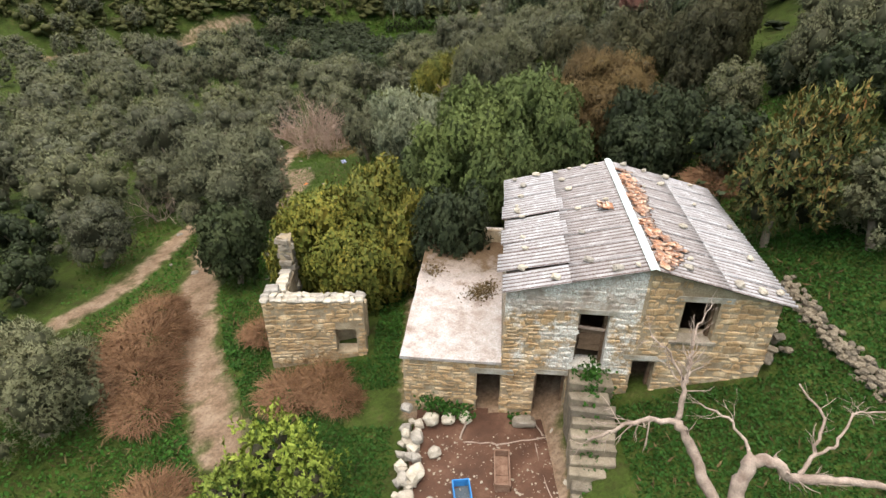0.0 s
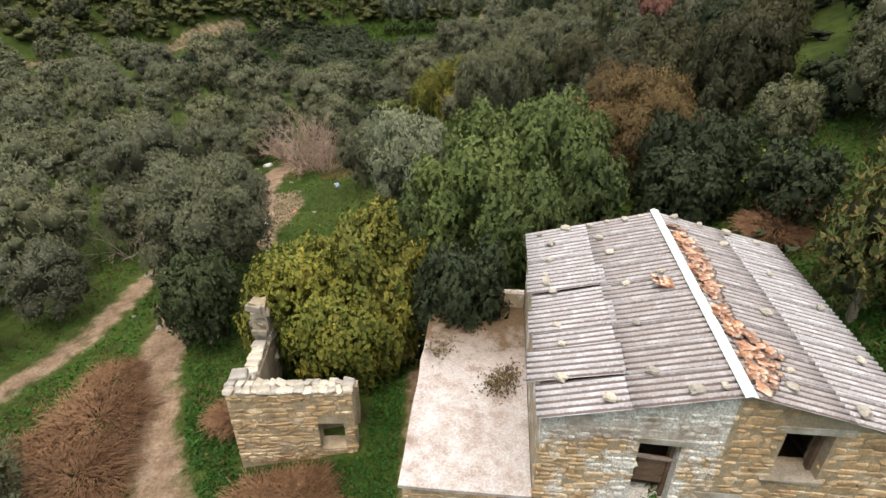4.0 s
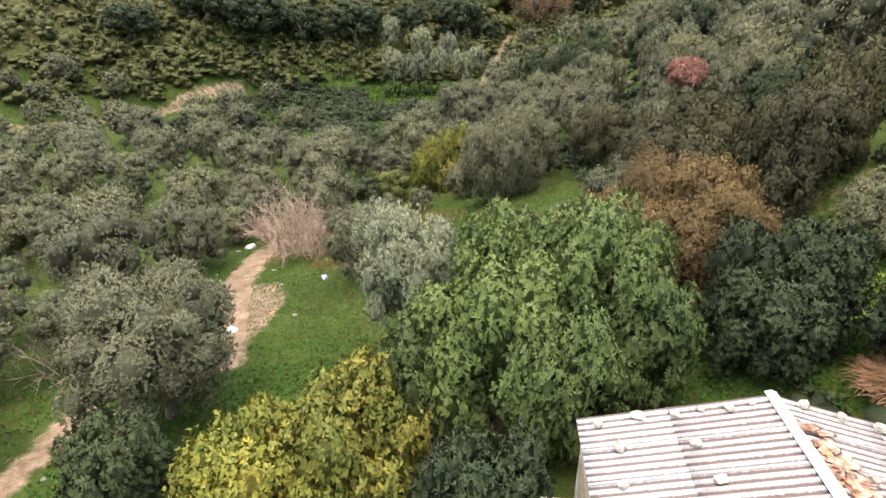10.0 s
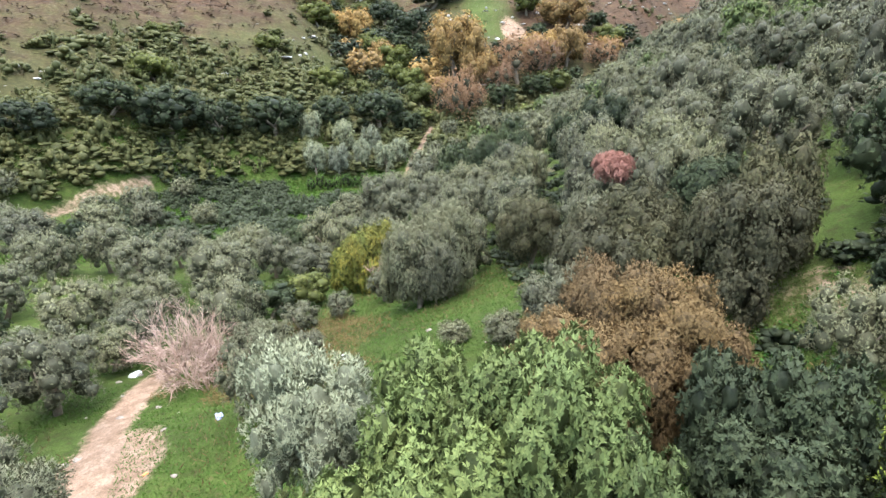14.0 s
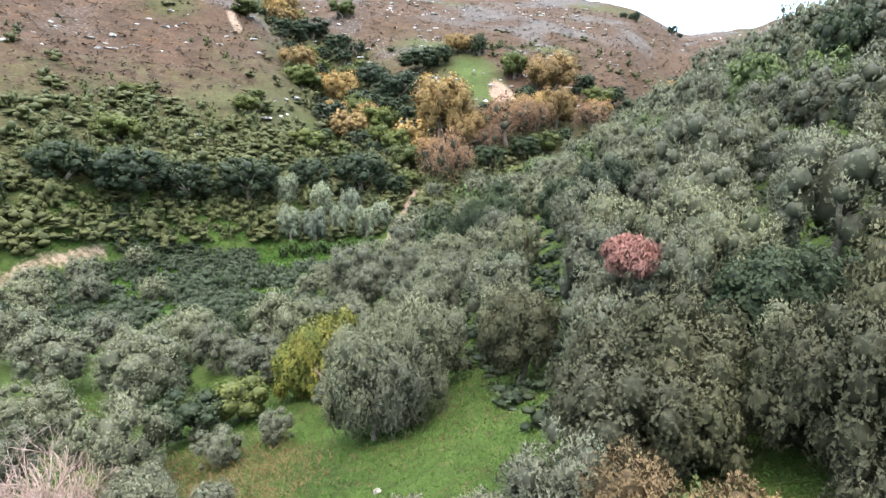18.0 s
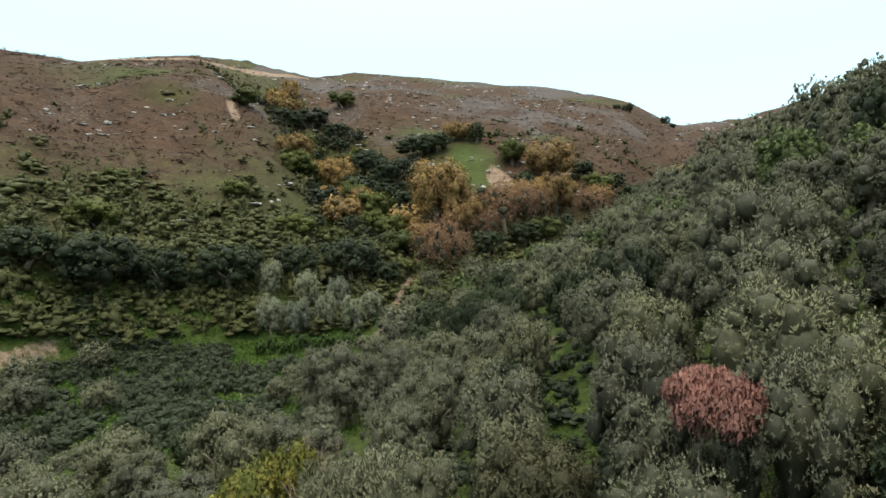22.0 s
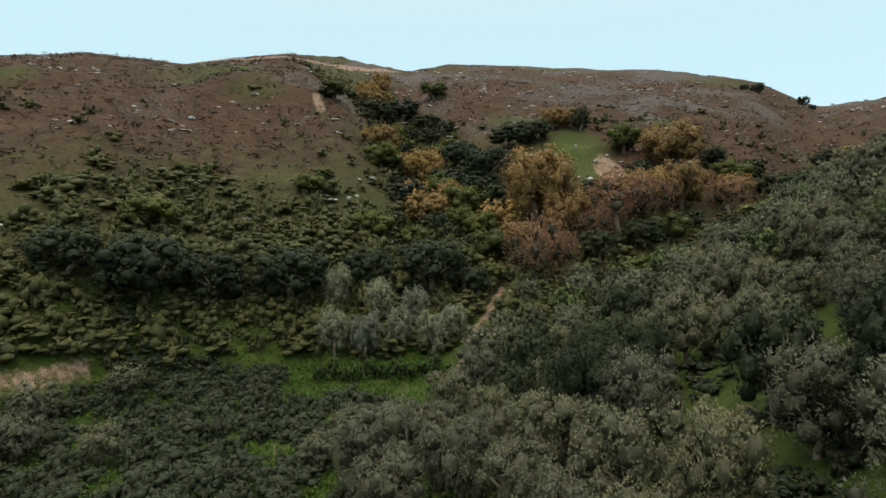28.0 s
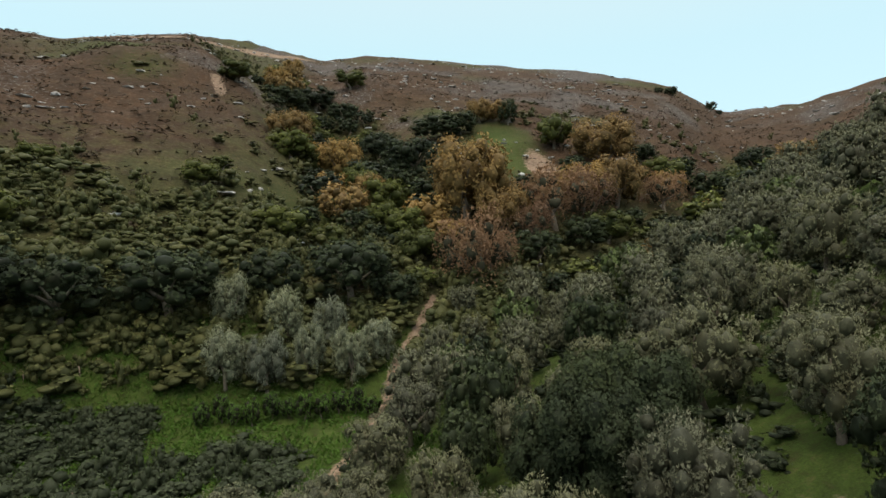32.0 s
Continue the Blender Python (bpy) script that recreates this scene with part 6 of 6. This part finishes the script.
scatter("foot_scrub", "dense green scrub along the foot of the hill", "shrubs", uneven(spots_in(16, 9500, -105, 70, 98, 200, foot_scrub, (0.8, 2.6), (1.0, 1.6))),
        [bush(s + 10, 110, (0.14, 0.085), 5, up=0.5, core=0.8) for s in range(5)], leaf_material("foot_scrub_leaf", ((0.048, 0.056, 0.026), (0.072, 0.080, 0.033), (0.102, 0.102, 0.040), (0.140, 0.134, 0.052)), patches=0.28, single=0.12), shaded_copy("foot_scrub_leaf_shaded", ((0.048, 0.056, 0.026), (0.072, 0.080, 0.033), (0.102, 0.102, 0.040), (0.140, 0.134, 0.052)), 0.5, patches=0.28))


def heath(x, y, rng):
    d = far_of(x, y) - foot_of(x, y)
    return (d > 14) & (d < 330) & (np.abs(bearing(x, y)) < 62) & (rng.random(x.shape) < (0.8 - 0.3 * hash_noise(x, y, 20, 51)) * np.exp(-(d / 260) ** 2)) & (off_clearing(x, y) | (rng.random(x.shape) < 0.3))


scatter("hillside_heath", "brown dwarf heath scattered over the hillside", "shrubs", uneven(spots_in(7, 21000, -200, 220, 100, 380, heath, (0.5, 1.5), (0.5, 0.9))),
        [bush(s + 20, 13, (0.42, 0.3), 2, up=0.5, core=0, fringe=0.3) for s in range(6)], HEATH)


def rocks(name, label, spots, mat=FIELDSTONE, flat=1.0, lift=0.0):
    rng = np.random.default_rng(3)
    bv, bf = BALL_ROUGH
    verts, faces = [], []
    xy = np.array([s[:2] for s in spots])
    z = land(xy[:, 0], xy[:, 1]) * flat + lift
    for k, (x, y, r, h) in enumerate(spots):
        v = bv * (1 + rng.uniform(-0.3, 0.3, (len(bv), 1))) * (r, r * rng.uniform(0.6, 1), h * 0.6)
        a = rng.uniform(0, 6.28)
        v = v @ np.array([[math.cos(a), -math.sin(a), 0], [math.sin(a), math.cos(a), 0], [0, 0, 1]]).T + (x, y, z[k])
        faces += (bf + 12 * k).tolist()
        verts.append(v)
    tagged(new(name, as_mesh(name, np.concatenate(verts), faces, mat)), label, "rocks", kind="stuff")


outcrop = lambda x, y, rng: (far_of(x, y) - foot_of(x, y) > 25) & (rng.random(x.shape) < np.clip(0.25 + 1.0 * hash_noise(x, y, 19, 60) + 0.3 * (x > -20), 0, 1))
rocks("hillside_rocks", "pale limestone rocks strewn over the hillside", uneven(spots_in(8, 3400, -220, 250, 120, 430, outcrop, (0.35, 1.7), (0.3, 0.6))), LIMESTONE)
rocks("grove_stones", "small pale stones lying in the grass", spots_in(9, 420, -18, 26, 20, 95, lambda x, y, rng: (track_gap(x, y) < 3.5) | (np.hypot(x - 23.8, y - 86) < 4.5) | (np.hypot(x - 1, y - 40) < 6), (0.06, 0.26), (0.6, 0.9)))


def ground_leaves(name, label, seed, count, x0, x1, y0, y1, keep, size, mat, tall=0.6):
    """Small leaves and blades standing out of the ground as one mesh."""
    rng = np.random.default_rng(seed)
    x, y = rng.uniform(x0, x1, count), rng.uniform(y0, y1, count)
    edge = np.minimum.reduce([x - x0, x1 - x, y - y0, y1 - y])
    ok = keep(x, y, rng) & (rng.random(count) < np.clip(edge / 3.5, 0, 1) ** 1.3)
    x, y = x[ok], y[ok]
    n = len(x)
    p = np.stack([x, y, land(x, y) - 0.01 + rng.uniform(0, 0.10, n) * (1 + hash_noise(x, y, 1.1, 70))], -1)
    w = rng.normal(size=(n, 3)) * (1, 1, 0.35) + (0, 0, tall)
    w /= np.linalg.norm(w, axis=1)[:, None]
    side = np.cross(w, rng.normal(size=(n, 3)))
    side /= np.linalg.norm(side, axis=1)[:, None]
    ln, wd = size[0] * rng.uniform(0.5, 1.4, (n, 1)), size[1] * rng.uniform(0.6, 1.3, (n, 1))
    v = np.stack([p, p + w * ln * 0.5 + side * wd / 2, p + w * ln, p + w * ln * 0.5 - side * wd / 2], 1).reshape(-1, 3)
    tagged(new(name, as_mesh(name, v, np.arange(4 * n).reshape(-1, 4).tolist(), mat)), label, "ground cover", kind="stuff")


off_house = lambda x, y: ~((x > -1.6) & (x < 9.4) & (y > 11.6) & (y < 20)) & ~((np.abs(x - 1.35) < 2.2) & (y < 13.2) & (y > 2)) & ~((x > -6.6) & (x < -2.6) & (y > 15.7) & (y < 19.5)) & ~((np.abs(x - 4.1) < 0.7) & (y < 12.5) & (y > 8.8))
lush = lambda x, y, rng: off_house(x, y) & (track_gap(x, y) > 1.0) & (hash_noise(x, y, 2.6, 71) > -0.6)
ground_leaves("clover", "lush green clover and weeds round the house", 1, 220000, -12, 17, 2, 21, lush, (0.095, 0.075), CLOVER)
ground_leaves("clover_far", "lush green clover behind the house and beside the track", 11, 70000, -19, 19, 3, 34, lambda x, y, rng: lush(x, y, rng) & ((y > 17) | (x < -8)), (0.15, 0.10), CLOVER)
ground_leaves("grass", "short green grass between the trees", 2, 170000, -22, 22, 26, 72, lambda x, y, rng: (track_gap(x, y) > 1.0) & (hash_noise(x, y, 3.2, 72) > -0.35), (0.15, 0.04), GRASS, 0.9)
ground_leaves("dry_grass", "dry yellowish grass and weeds", 3, 26000, -22, 22, 6, 72, lambda x, y, rng: off_house(x, y) & (track_gap(x, y) > 0.7) & (hash_noise(x, y, 3.7, 73) > 0.15), (0.3, 0.05), BROWN, 1.0)
ground_leaves("meadow_weeds", "dry brown weeds on the slope below the grass", 4, 26000, -16, 2, 38, 58, lambda x, y, rng: (track_gap(x, y) > 1.0) & (np.hypot((x + 6) / 6, (y - 48) / 8) < 1 + 0.4 * hash_noise(x, y, 2.5, 75)), (0.36, 0.035), BROWN, 1.0)


# fence posts round the field and beside the stony clearing
for x, y, h in ((-30.9, 129.2, 1.1), (-30.2, 129.5, 1.0), (-25.9, 131.9, 1.1), (-39.3, 122.1, 1.1), (-17.7, 102.6, 1.2), (-9.7, 102.7, 1.2), (-16.1, 110.9, 1.1), (21.2, 89.1, 1.2), (22.0, 88.6, 1.1)):
    ob = new("fence_post", to_data("fence_post", block(0.09, 0.09, h + 0.3, 0.04, bevel=0.01), TWIG))
    ob.matrix_basis = pose(x, y, float(land(x, y)) + h / 2 - 0.15, (x * 7) % 9 - 4, (y * 5) % 8 - 4, x * 31)
    tagged(ob, "pale weathered fence post standing in the grass", "post", "fence posts")
# lone trees on the skyline
for x, y, r, h in ((172.5, 366.0, 4.5, 6.0), (166.0, 368.0, 3.0, 4.0), (211.0, 389.0, 4.0, 7.0), (217.0, 390.0, 2.5, 4.0)):
    plant("dark_tree", x, y, r, h, "trees on the skyline", "small wind-bent tree on the ridge", near=1, sink=0.6)

ground_leaves("field_grass", "rough grass and weeds between the shrubs of the field", 5, 70000, -48, 14, 82, 146, lambda x, y, rng: (track_gap(x, y) > 0.9) & (to_line(x, y, BANK) > 1.0) & (hash_noise(x, y, 3.0, 76) > -0.5), (0.55, 0.16), GRASS, 0.9)

# ---- loose things about the house ----
stone_data = [to_data("stone", boulder(random.Random(s), 0.28, 1), FIELDSTONE) for s in range(6)]
RS = random.Random(12)


bleached_data = [to_data("stone", boulder(random.Random(s), 0.28, 1), COPING) for s in range(6)]


def loose_stone(x, y, z, sx, sy, sz, label, group, frame_at=None, data=stone_data):
    at = pose(x, y, z, RS.uniform(-8, 8), RS.uniform(-8, 8), RS.uniform(0, 360)) @ Matrix.Diagonal((sx, sy, sz, 1))
    ob = new("stone", data[RS.randrange(6)])
    ob.matrix_basis = frame_at @ at if frame_at else at
    return tagged(ob, label, "stone", group)


# stones that hold the roof sheets down: distance from the ridge (left is minus) and along it
on_roof = lambda u: 5.635 - 0.25 * abs(u)
for u, v in ((-3.4, 7.2), (-2.6, 7.3), (-1.9, 7.25), (-1.4, 7.3), (-0.9, 7.25), (-0.45, 7.3), (-3.1, 6.5), (-1.75, 6.4), (-3.2, 5.6), (-1.6, 5.5), (-3.35, 4.9), (-3.35, 4.5), (-3.2, 4.0),
             (-1.45, 3.9), (-0.55, 4.2), (-3.2, 2.6), (-3.15, 1.9), (-1.5, 2.3), (-3.25, 0.8), (-1.5, 0.7), (-0.35, 0.1), (-0.85, 0.05), (0.55, 7.35), (1.3, 7.3), (2.1, 7.25), (3.0, 7.1),
             (1.7, 6.3), (2.6, 5.2), (3.4, 4.0), (1.6, 3.0), (3.3, 2.0), (1.2, 0.9), (2.3, 0.15), (2.9, 0.1), (3.45, 0.3), (1.0, 0.35), (0.95, 5.6), (-2.4, 0.1)):
    s = RS.uniform(0.15, 0.3)
    loose_stone(u, v, on_roof(u) + 0.05 * s / 0.25, s * 1.2, s * 0.85, s * 0.55, "pale stone weighing down the roof sheets", "stones on the roof", HOUSE, bleached_data)


def half_tile(seed):
    rng = random.Random(seed)
    verts, faces, n = [], [], 7
    for side, r in ((0, 0.085), (1, 0.070)):
        for x in (0.0, rng.uniform(0.22, 0.42)):
            for k in range(n + 1):
                a = math.pi * k / n
                verts.append((x * (1 + rng.uniform(-0.08, 0.08)), r * math.cos(a), r * math.sin(a) * 0.8))
    m = n + 1
    for k in range(n):
        faces += [(k, k + 1, m + k + 1, m + k), (2 * m + k, 3 * m + k, 3 * m + k + 1, 2 * m + k + 1), (k, 2 * m + k, 2 * m + k + 1, k + 1), (m + k, m + k + 1, 3 * m + k + 1, 3 * m + k)]
    faces += [(0, m, 3 * m, 2 * m), (n, 2 * m + n, 3 * m + n, m + n)]
    return as_mesh("tile", verts, faces, TILE, True)


tile_data = [half_tile(s) for s in range(5)]
heap = thing("broken_tiles", "strip of broken terracotta tiles along the ridge", "tiles", HOUSE)
for k in range(280):
    v = RS.uniform(0.05, 6.6)
    wide = 0.22 + 0.75 * max(0, 1 - abs(v - 1.2) / 1.3) + 0.25 * max(0, 1 - abs(v - 4.6) / 1.2)
    u = 0.18 + RS.random() ** 1.3 * wide
    if (v > 5.8 or 2.6 < v < 3.1) and RS.random() < 0.45:
        continue
    part("tile", tile_data[k % 5], None, heap, at=pose(u, v, on_roof(u) + 0.015 + 0.05 * RS.random(), RS.uniform(-15, 15), 14 + RS.uniform(-10, 10), RS.uniform(-50, 50) + (90 if RS.random() < 0.3 else 0)) @ Matrix.Diagonal((RS.uniform(0.4, 1.0), RS.uniform(0.6, 1.1), 0.6, 1)))
for k in range(9):
    part("tile", tile_data[k % 5], None, heap, at=pose(-0.42 - 0.13 * (k % 3), 3.5 + 0.16 * (k // 3), on_roof(-0.5) + 0.02, 0, -14, 180 + RS.uniform(-25, 25)) @ Matrix.Diagonal((0.6, 0.75, 0.6, 1)))

# the yard
trough = thing("feed_trough", "rusty brown wooden feed trough in the yard", "trough", pose(1.62, 10.2, 0.02, 0, 0, -4))
RUSTY = rough_stuff("rusty_board", ((0.3, (0.13, 0.068, 0.046)), (0.7, (0.24, 0.155, 0.115))), 5, 40)
for x, nm in ((-0.2, "side_board"), (0.2, "side_board")):
    part(nm, block(0.035, 1.15, 0.3, 0.03), RUSTY, trough, at=pose(x, 0, 0.17))
for y in (-0.56, 0.56):
    part("end_board", block(0.36, 0.035, 0.3, 0.03), RUSTY, trough, at=pose(0, y, 0.17))
for y, s in ((-0.33, 0.44), (0.25, 0.68)):
    part("bottom_board", block(0.36, s, 0.03, 0.02), RUSTY, trough, at=pose(0, y, 0.06))
crate = thing("crate", "blue plastic crate standing on the soil", "crate", pose(0.5, 9.5, 0.02, 0, 0, 6))
for x in (-0.22, 0.22):
    part("side_wall", block(0.03, 0.62, 0.3, 0.01), BLUE, crate, at=pose(x, 0, 0.16))
for y in (-0.3, 0.3):
    part("end_wall", block(0.41, 0.03, 0.3, 0.01), BLUE, crate, at=pose(0, y, 0.16))
part("bottom", block(0.41, 0.57, 0.03, 0.01), rough_stuff("crate_bottom", ((0.3, (0.05, 0.07, 0.09)), (0.7, (0.09, 0.10, 0.11))), 5, 30), crate, at=pose(0, 0, 0.03))
loose_stone(2.45, 11.95, 0.17, 0.85, 0.45, 0.42, "squared stone block between the stable doors", "stones in the yard")
for x, y, z, s in ((-0.35, 11.9, 0.35, 0.55), (0.15, 12.0, 0.25, 0.5), (0.65, 12.1, 0.2, 0.5), (-0.75, 11.2, 0.35, 0.5), (-0.25, 10.8, 0.2, 0.45), (-0.75, 10.0, 0.3, 0.62), (-1.1, 9.9, 0.2, 0.5), (-0.9, 9.3, 0.1, 0.4),
                   (-0.35, 9.2, 0.15, 0.4), (-1.05, 8.5, 0.05, 0.4), (-1.1, 12.1, 0.6, 0.4), (-1.1, 11.4, 0.3, 0.35), (3.4, 9.8, 0.15, 0.4), (3.3, 11.6, 0.12, 0.35), (3.45, 8.9, 0.1, 0.35)):
    loose_stone(x, y, z, s, s * 0.85, s * 0.7, "pale boulder along the edge of the yard", "stones in the yard", data=bleached_data)
angular = [to_data("stone", block(1, 1, 1, 0.22, random.Random(s + 70), 0.09), COPING) for s in range(6)]
for k in range(34):
    a = k / 33
    x, y = -0.95 + 0.25 * math.sin(k * 1.9) - 0.15 * a, 12.0 - 4.2 * a
    s = RS.uniform(0.14, 0.36)
    loose_stone(x, y, float(land(x, y)) * 0.4 + 0.12 + RS.uniform(0, 0.12), s * 1.2, s, s * 0.7, "pale broken stone along the edge of the yard", "stones in the yard", data=angular)
litter = [(RS.uniform(-0.7, 3.4), RS.uniform(5.0, 11.6), 0.010 + 0.045 * RS.random() ** 3, 0.03) for _ in range(1100)]
rocks("yard_rubble", "small stones and chips lying on the yard", litter, FIELDSTONE, 0.3, 0.055)
for pts, r in (([(0.6, 11.3, 0.06), (1.6, 11.2, 0.07), (2.6, 11.35, 0.06), (3.2, 11.5, 0.05)], 0.022), ([(2.7, 11.2, 0.06), (2.75, 10.0, 0.05), (3.0, 8.8, 0.06)], 0.02), ([(0.75, 12.1, 0.3), (0.5, 11.4, 0.06)], 0.03), ([(2.75, 12.0, 0.2), (2.95, 11.5, 0.06)], 0.02)):
    bm = bmesh.new()
    fine = [Vector(p).lerp(Vector(q), k / 4) + Vector((RS.uniform(-0.03, 0.03), RS.uniform(-0.03, 0.03), 0)) for p, q in zip(pts, pts[1:]) for k in range(4)] + [Vector(pts[-1])]
    tube(bm, fine, [r] * len(fine), 5)
    tagged(new("stick", to_data("stick", bm, DEADWOOD, True)), "crooked dry stick lying on the yard", "stick", "sticks in the yard")

# rubbish and marks by the track
# the white boulder row stands for a bag lying in the grass
for x, y, s, mat, lab, nm in ((-7.5, 39.7, 0.4, LILAC, "crumpled lilac-blue plastic bag in the grass", "plastic_bag"), (-11.2, 34.4, 0.45, WHITE, "crumpled white plastic bag on the track", "plastic_bag"),
                              (-15.0, 48.7, 0.6, WHITE, "crumpled white plastic sheeting beside the track", "plastic_bag"), (-9.6, 36.0, 0.18, ORANGE, "small orange plastic tub in the grass", "tub"),
                              (-1.6, 44.6, 0.5, WHITE, "white bag in the grass, shaped as a boulder", "boulder"), (1.6, 39.6, 0.45, FIELDSTONE, "pale boulder in the grass", "boulder")):
    z = float(land(x, y))
    ob = new(nm, to_data(nm, boulder(RS, 0.5 if mat in (WHITE, LILAC) else 0.3, 2), mat))
    ob.matrix_basis = pose(x, y, z + s * 0.12, 0, 0, RS.uniform(0, 360)) @ Matrix.Diagonal((s * 1.6, s, s * 0.6, 1))
    tagged(ob, lab, nm.replace("_", " "))
# the drystone wall beside the house
mossy_data = [to_data("stone", boulder(random.Random(s), 0.28, 1), MOSSY) for s in range(6)]
dry = thing("drystone_wall", "low tumbledown drystone wall in the grass", "wall")
for k in range(290):
    a = RS.random()
    x, y = 11.05 + 0.3 * (a - 0.4) ** 2 + RS.uniform(-0.27, 0.27), 15.2 - 5.2 * a + RS.uniform(-0.1, 0.1)
    s = RS.uniform(0.12, 0.22)
    part("stone", mossy_data[k % 6], None, dry, at=pose(x, y, float(land(x, y)) + RS.uniform(-0.03, 0.24), 0, 0, RS.uniform(0, 360)) @ Matrix.Diagonal((s * 1.3, s * 1.1, s * 0.75, 1)))
for k in range(26):
    x, y = 9.3 + RS.uniform(-0.3, 0.5), 12.6 + RS.uniform(-0.8, 1.6)
    s = RS.uniform(0.2, 0.4)
    part("stone", mossy_data[k % 6], None, dry, at=pose(x, y, float(land(x, y)) + RS.uniform(0, 0.35), 0, 0, RS.uniform(0, 360)) @ Matrix.Diagonal((s * 1.3, s, s * 0.6, 1)))

# ---- the stones of the walls, one by one ----
def stone_block(seed, mat):
    """A squared rubble stone of size 1 by 1 by 1 with its face towards -y, a little bulged and worn."""
    return to_data("wall_stone", block(1, 1, 1, 0.24, random.Random(seed), 0.17), mat)


face_data = [stone_block(s + 9, STONE) for s in range(9)]


def face_stones(parent, u0, u1, low, top, holes, course, length, seed, limit=300, v=0.0, proud=0.012):
    """Courses of stones, proud of a wall's face, between its openings."""
    rng, made, rest = random.Random(seed), 0, []
    z = low
    while z < max(top(u0), top((u0 + u1) / 2), top(u1)):
        hgt = course * rng.uniform(0.6, 1.5)
        u = u0 + rng.uniform(-0.1, 0.0)
        while u < u1:
            w = length * rng.uniform(0.35, 1.0) * (2.1 if rng.random() < 0.16 else 1.2)
            a, b = max(u, u0), min(u + w, u1)
            hit = [h for h in holes if a < h[1] + 0.02 and b > h[0] - 0.02 and z < h[3] + 0.16 and z + hgt > h[2] - 0.02]
            nxt = u + w
            if hit:
                h = hit[0]
                if a < h[0] - 0.12:
                    b = h[0] - 0.01
                elif b > h[1] + 0.12:
                    a = h[1] + 0.01
                else:
                    u = max(nxt, min(nxt, h[1] + 0.01))
                    continue
                if a < h[0] - 0.12:
                    nxt = h[1] + 0.01
            if b - a > 0.07 and z + hgt < min(top(a), top(b)) - 0.02:
                c = (a + b) / 2
                tall = hgt * rng.uniform(0.72, 1.12)
                at = pose(c, v + 0.06 - proud + rng.uniform(-0.014, 0.010), z + hgt / 2 + rng.uniform(-0.015, 0.015), 0, rng.uniform(-7, 7), rng.uniform(-3, 3)) @ Matrix.Diagonal((b - a - 0.006, 0.13, tall, 1))
                rest.append(at)
            u = nxt
        z += hgt
    rng.shuffle(rest)
    for at in rest[:limit]:
        part("wall_stone", face_data[rng.randrange(9)], None, parent, at=at)
    if rest[limit:]:
        verts, faces, k_stone = [], [], 0
        for at in rest[limit:]:
            me = face_data[(k_stone := k_stone + 1) % 9]
            k = len(verts)
            verts += [at @ x.co for x in me.vertices]
            faces += [[i + k for i in p.vertices] for p in me.polygons]
        tagged(part("rubble", as_mesh("rubble", verts, faces, STONE), None, parent), kind="stuff")


face_stones(front, 0.06, 3.46, 0.3, roofline, DOORS, 0.165, 0.30, 4, 300, proud=0.005)
west = part("west_face", bmesh.new(), MORTAR, house)
face_stones(west, -3.68, 0.03, 2.0, roofline, DOORS, 0.15, 0.26, 14, 300, proud=0.010)
low_face = part("lower_face", bmesh.new(), MORTAR, house)
face_stones(low_face, -3.68, 0.0, 0.0, lambda u: 2.03, DOORS, 0.12, 0.28, 15, 300, proud=0.012)
annex = part("annex_face", bmesh.new(), MORTAR, house)
face_stones(annex, -6.62, -3.7, 0.0, lambda u: 2.04, (ANNEX_DOOR,), 0.13, 0.28, 5, proud=0.005)
face_stones(shed, 0, 3.52, -1.0, lambda u: 1.84 - 0.03 * u, ((2.45, 3.2, -0.5, 0.55),), 0.15, 0.3, 6, proud=0.005)

# weeds on the stair, on the annex roof and at the foot of the walls
def weeds(name, label, spots, size=(0.13, 0.09), frame_at=HOUSE, mat=CLOVER):
    rng = np.random.default_rng(len(spots))
    v = []
    for u, w, z, spread, count in spots:
        p = np.stack([u + rng.normal(scale=spread, size=count), w + rng.normal(scale=spread, size=count), z + np.abs(rng.normal(scale=0.05, size=count))], -1)
        d = rng.normal(size=(count, 3)) * (1, 1, 0.4) + (0, 0, 0.7)
        d /= np.linalg.norm(d, axis=1)[:, None]
        s = np.cross(d, rng.normal(size=(count, 3)))
        s /= np.linalg.norm(s, axis=1)[:, None]
        ln = size[0] * rng.uniform(0.5, 1.4, (count, 1))
        v.append(np.stack([p, p + d * ln / 2 + s * size[1] / 2, p + d * ln, p + d * ln / 2 - s * size[1] / 2], 1).reshape(-1, 3))
    v = np.concatenate(v)
    ob = new(name, as_mesh(name, v, np.arange(len(v)).reshape(-1, 4).tolist(), mat))
    ob.matrix_basis = frame_at
    tagged(ob, label, "weeds", kind="stuff")


weeds("stair_weeds", "green weeds growing over the stone stair", [(-1.2 + 0.1 * math.sin(k * 2), -0.3 - 0.27 * k, 2.08 - 0.18 * k, 0.17, 95) for k in range(10)] + [(-0.72, -0.4 - 0.3 * k, 1.7 - 0.2 * k, 0.16, 60) for k in range(9)] + [(-1.0, -0.15, 2.12, 0.2, 90)])
weeds("wall_weeds", "green weeds along the foot of the walls", [(-5.9 + 0.2 * k, -0.35, 0.55 - 0.05 * k, 0.16, 70) for k in range(7)] + [(-3.2, -0.25, 0.05, 0.12, 60), (-2.9, -0.3, 0.05, 0.1, 40)])
weeds("roof_moss", "moss and dead leaves on the flat roof", [(-4.5, 3.2, 2.25, 0.24, 420), (-4.2, 3.6, 2.26, 0.2, 200), (-6.2, 4.5, 2.28, 0.25, 160), (-5.5, 5.9, 2.3, 0.3, 260)], (0.08, 0.06), mat=BROWN)
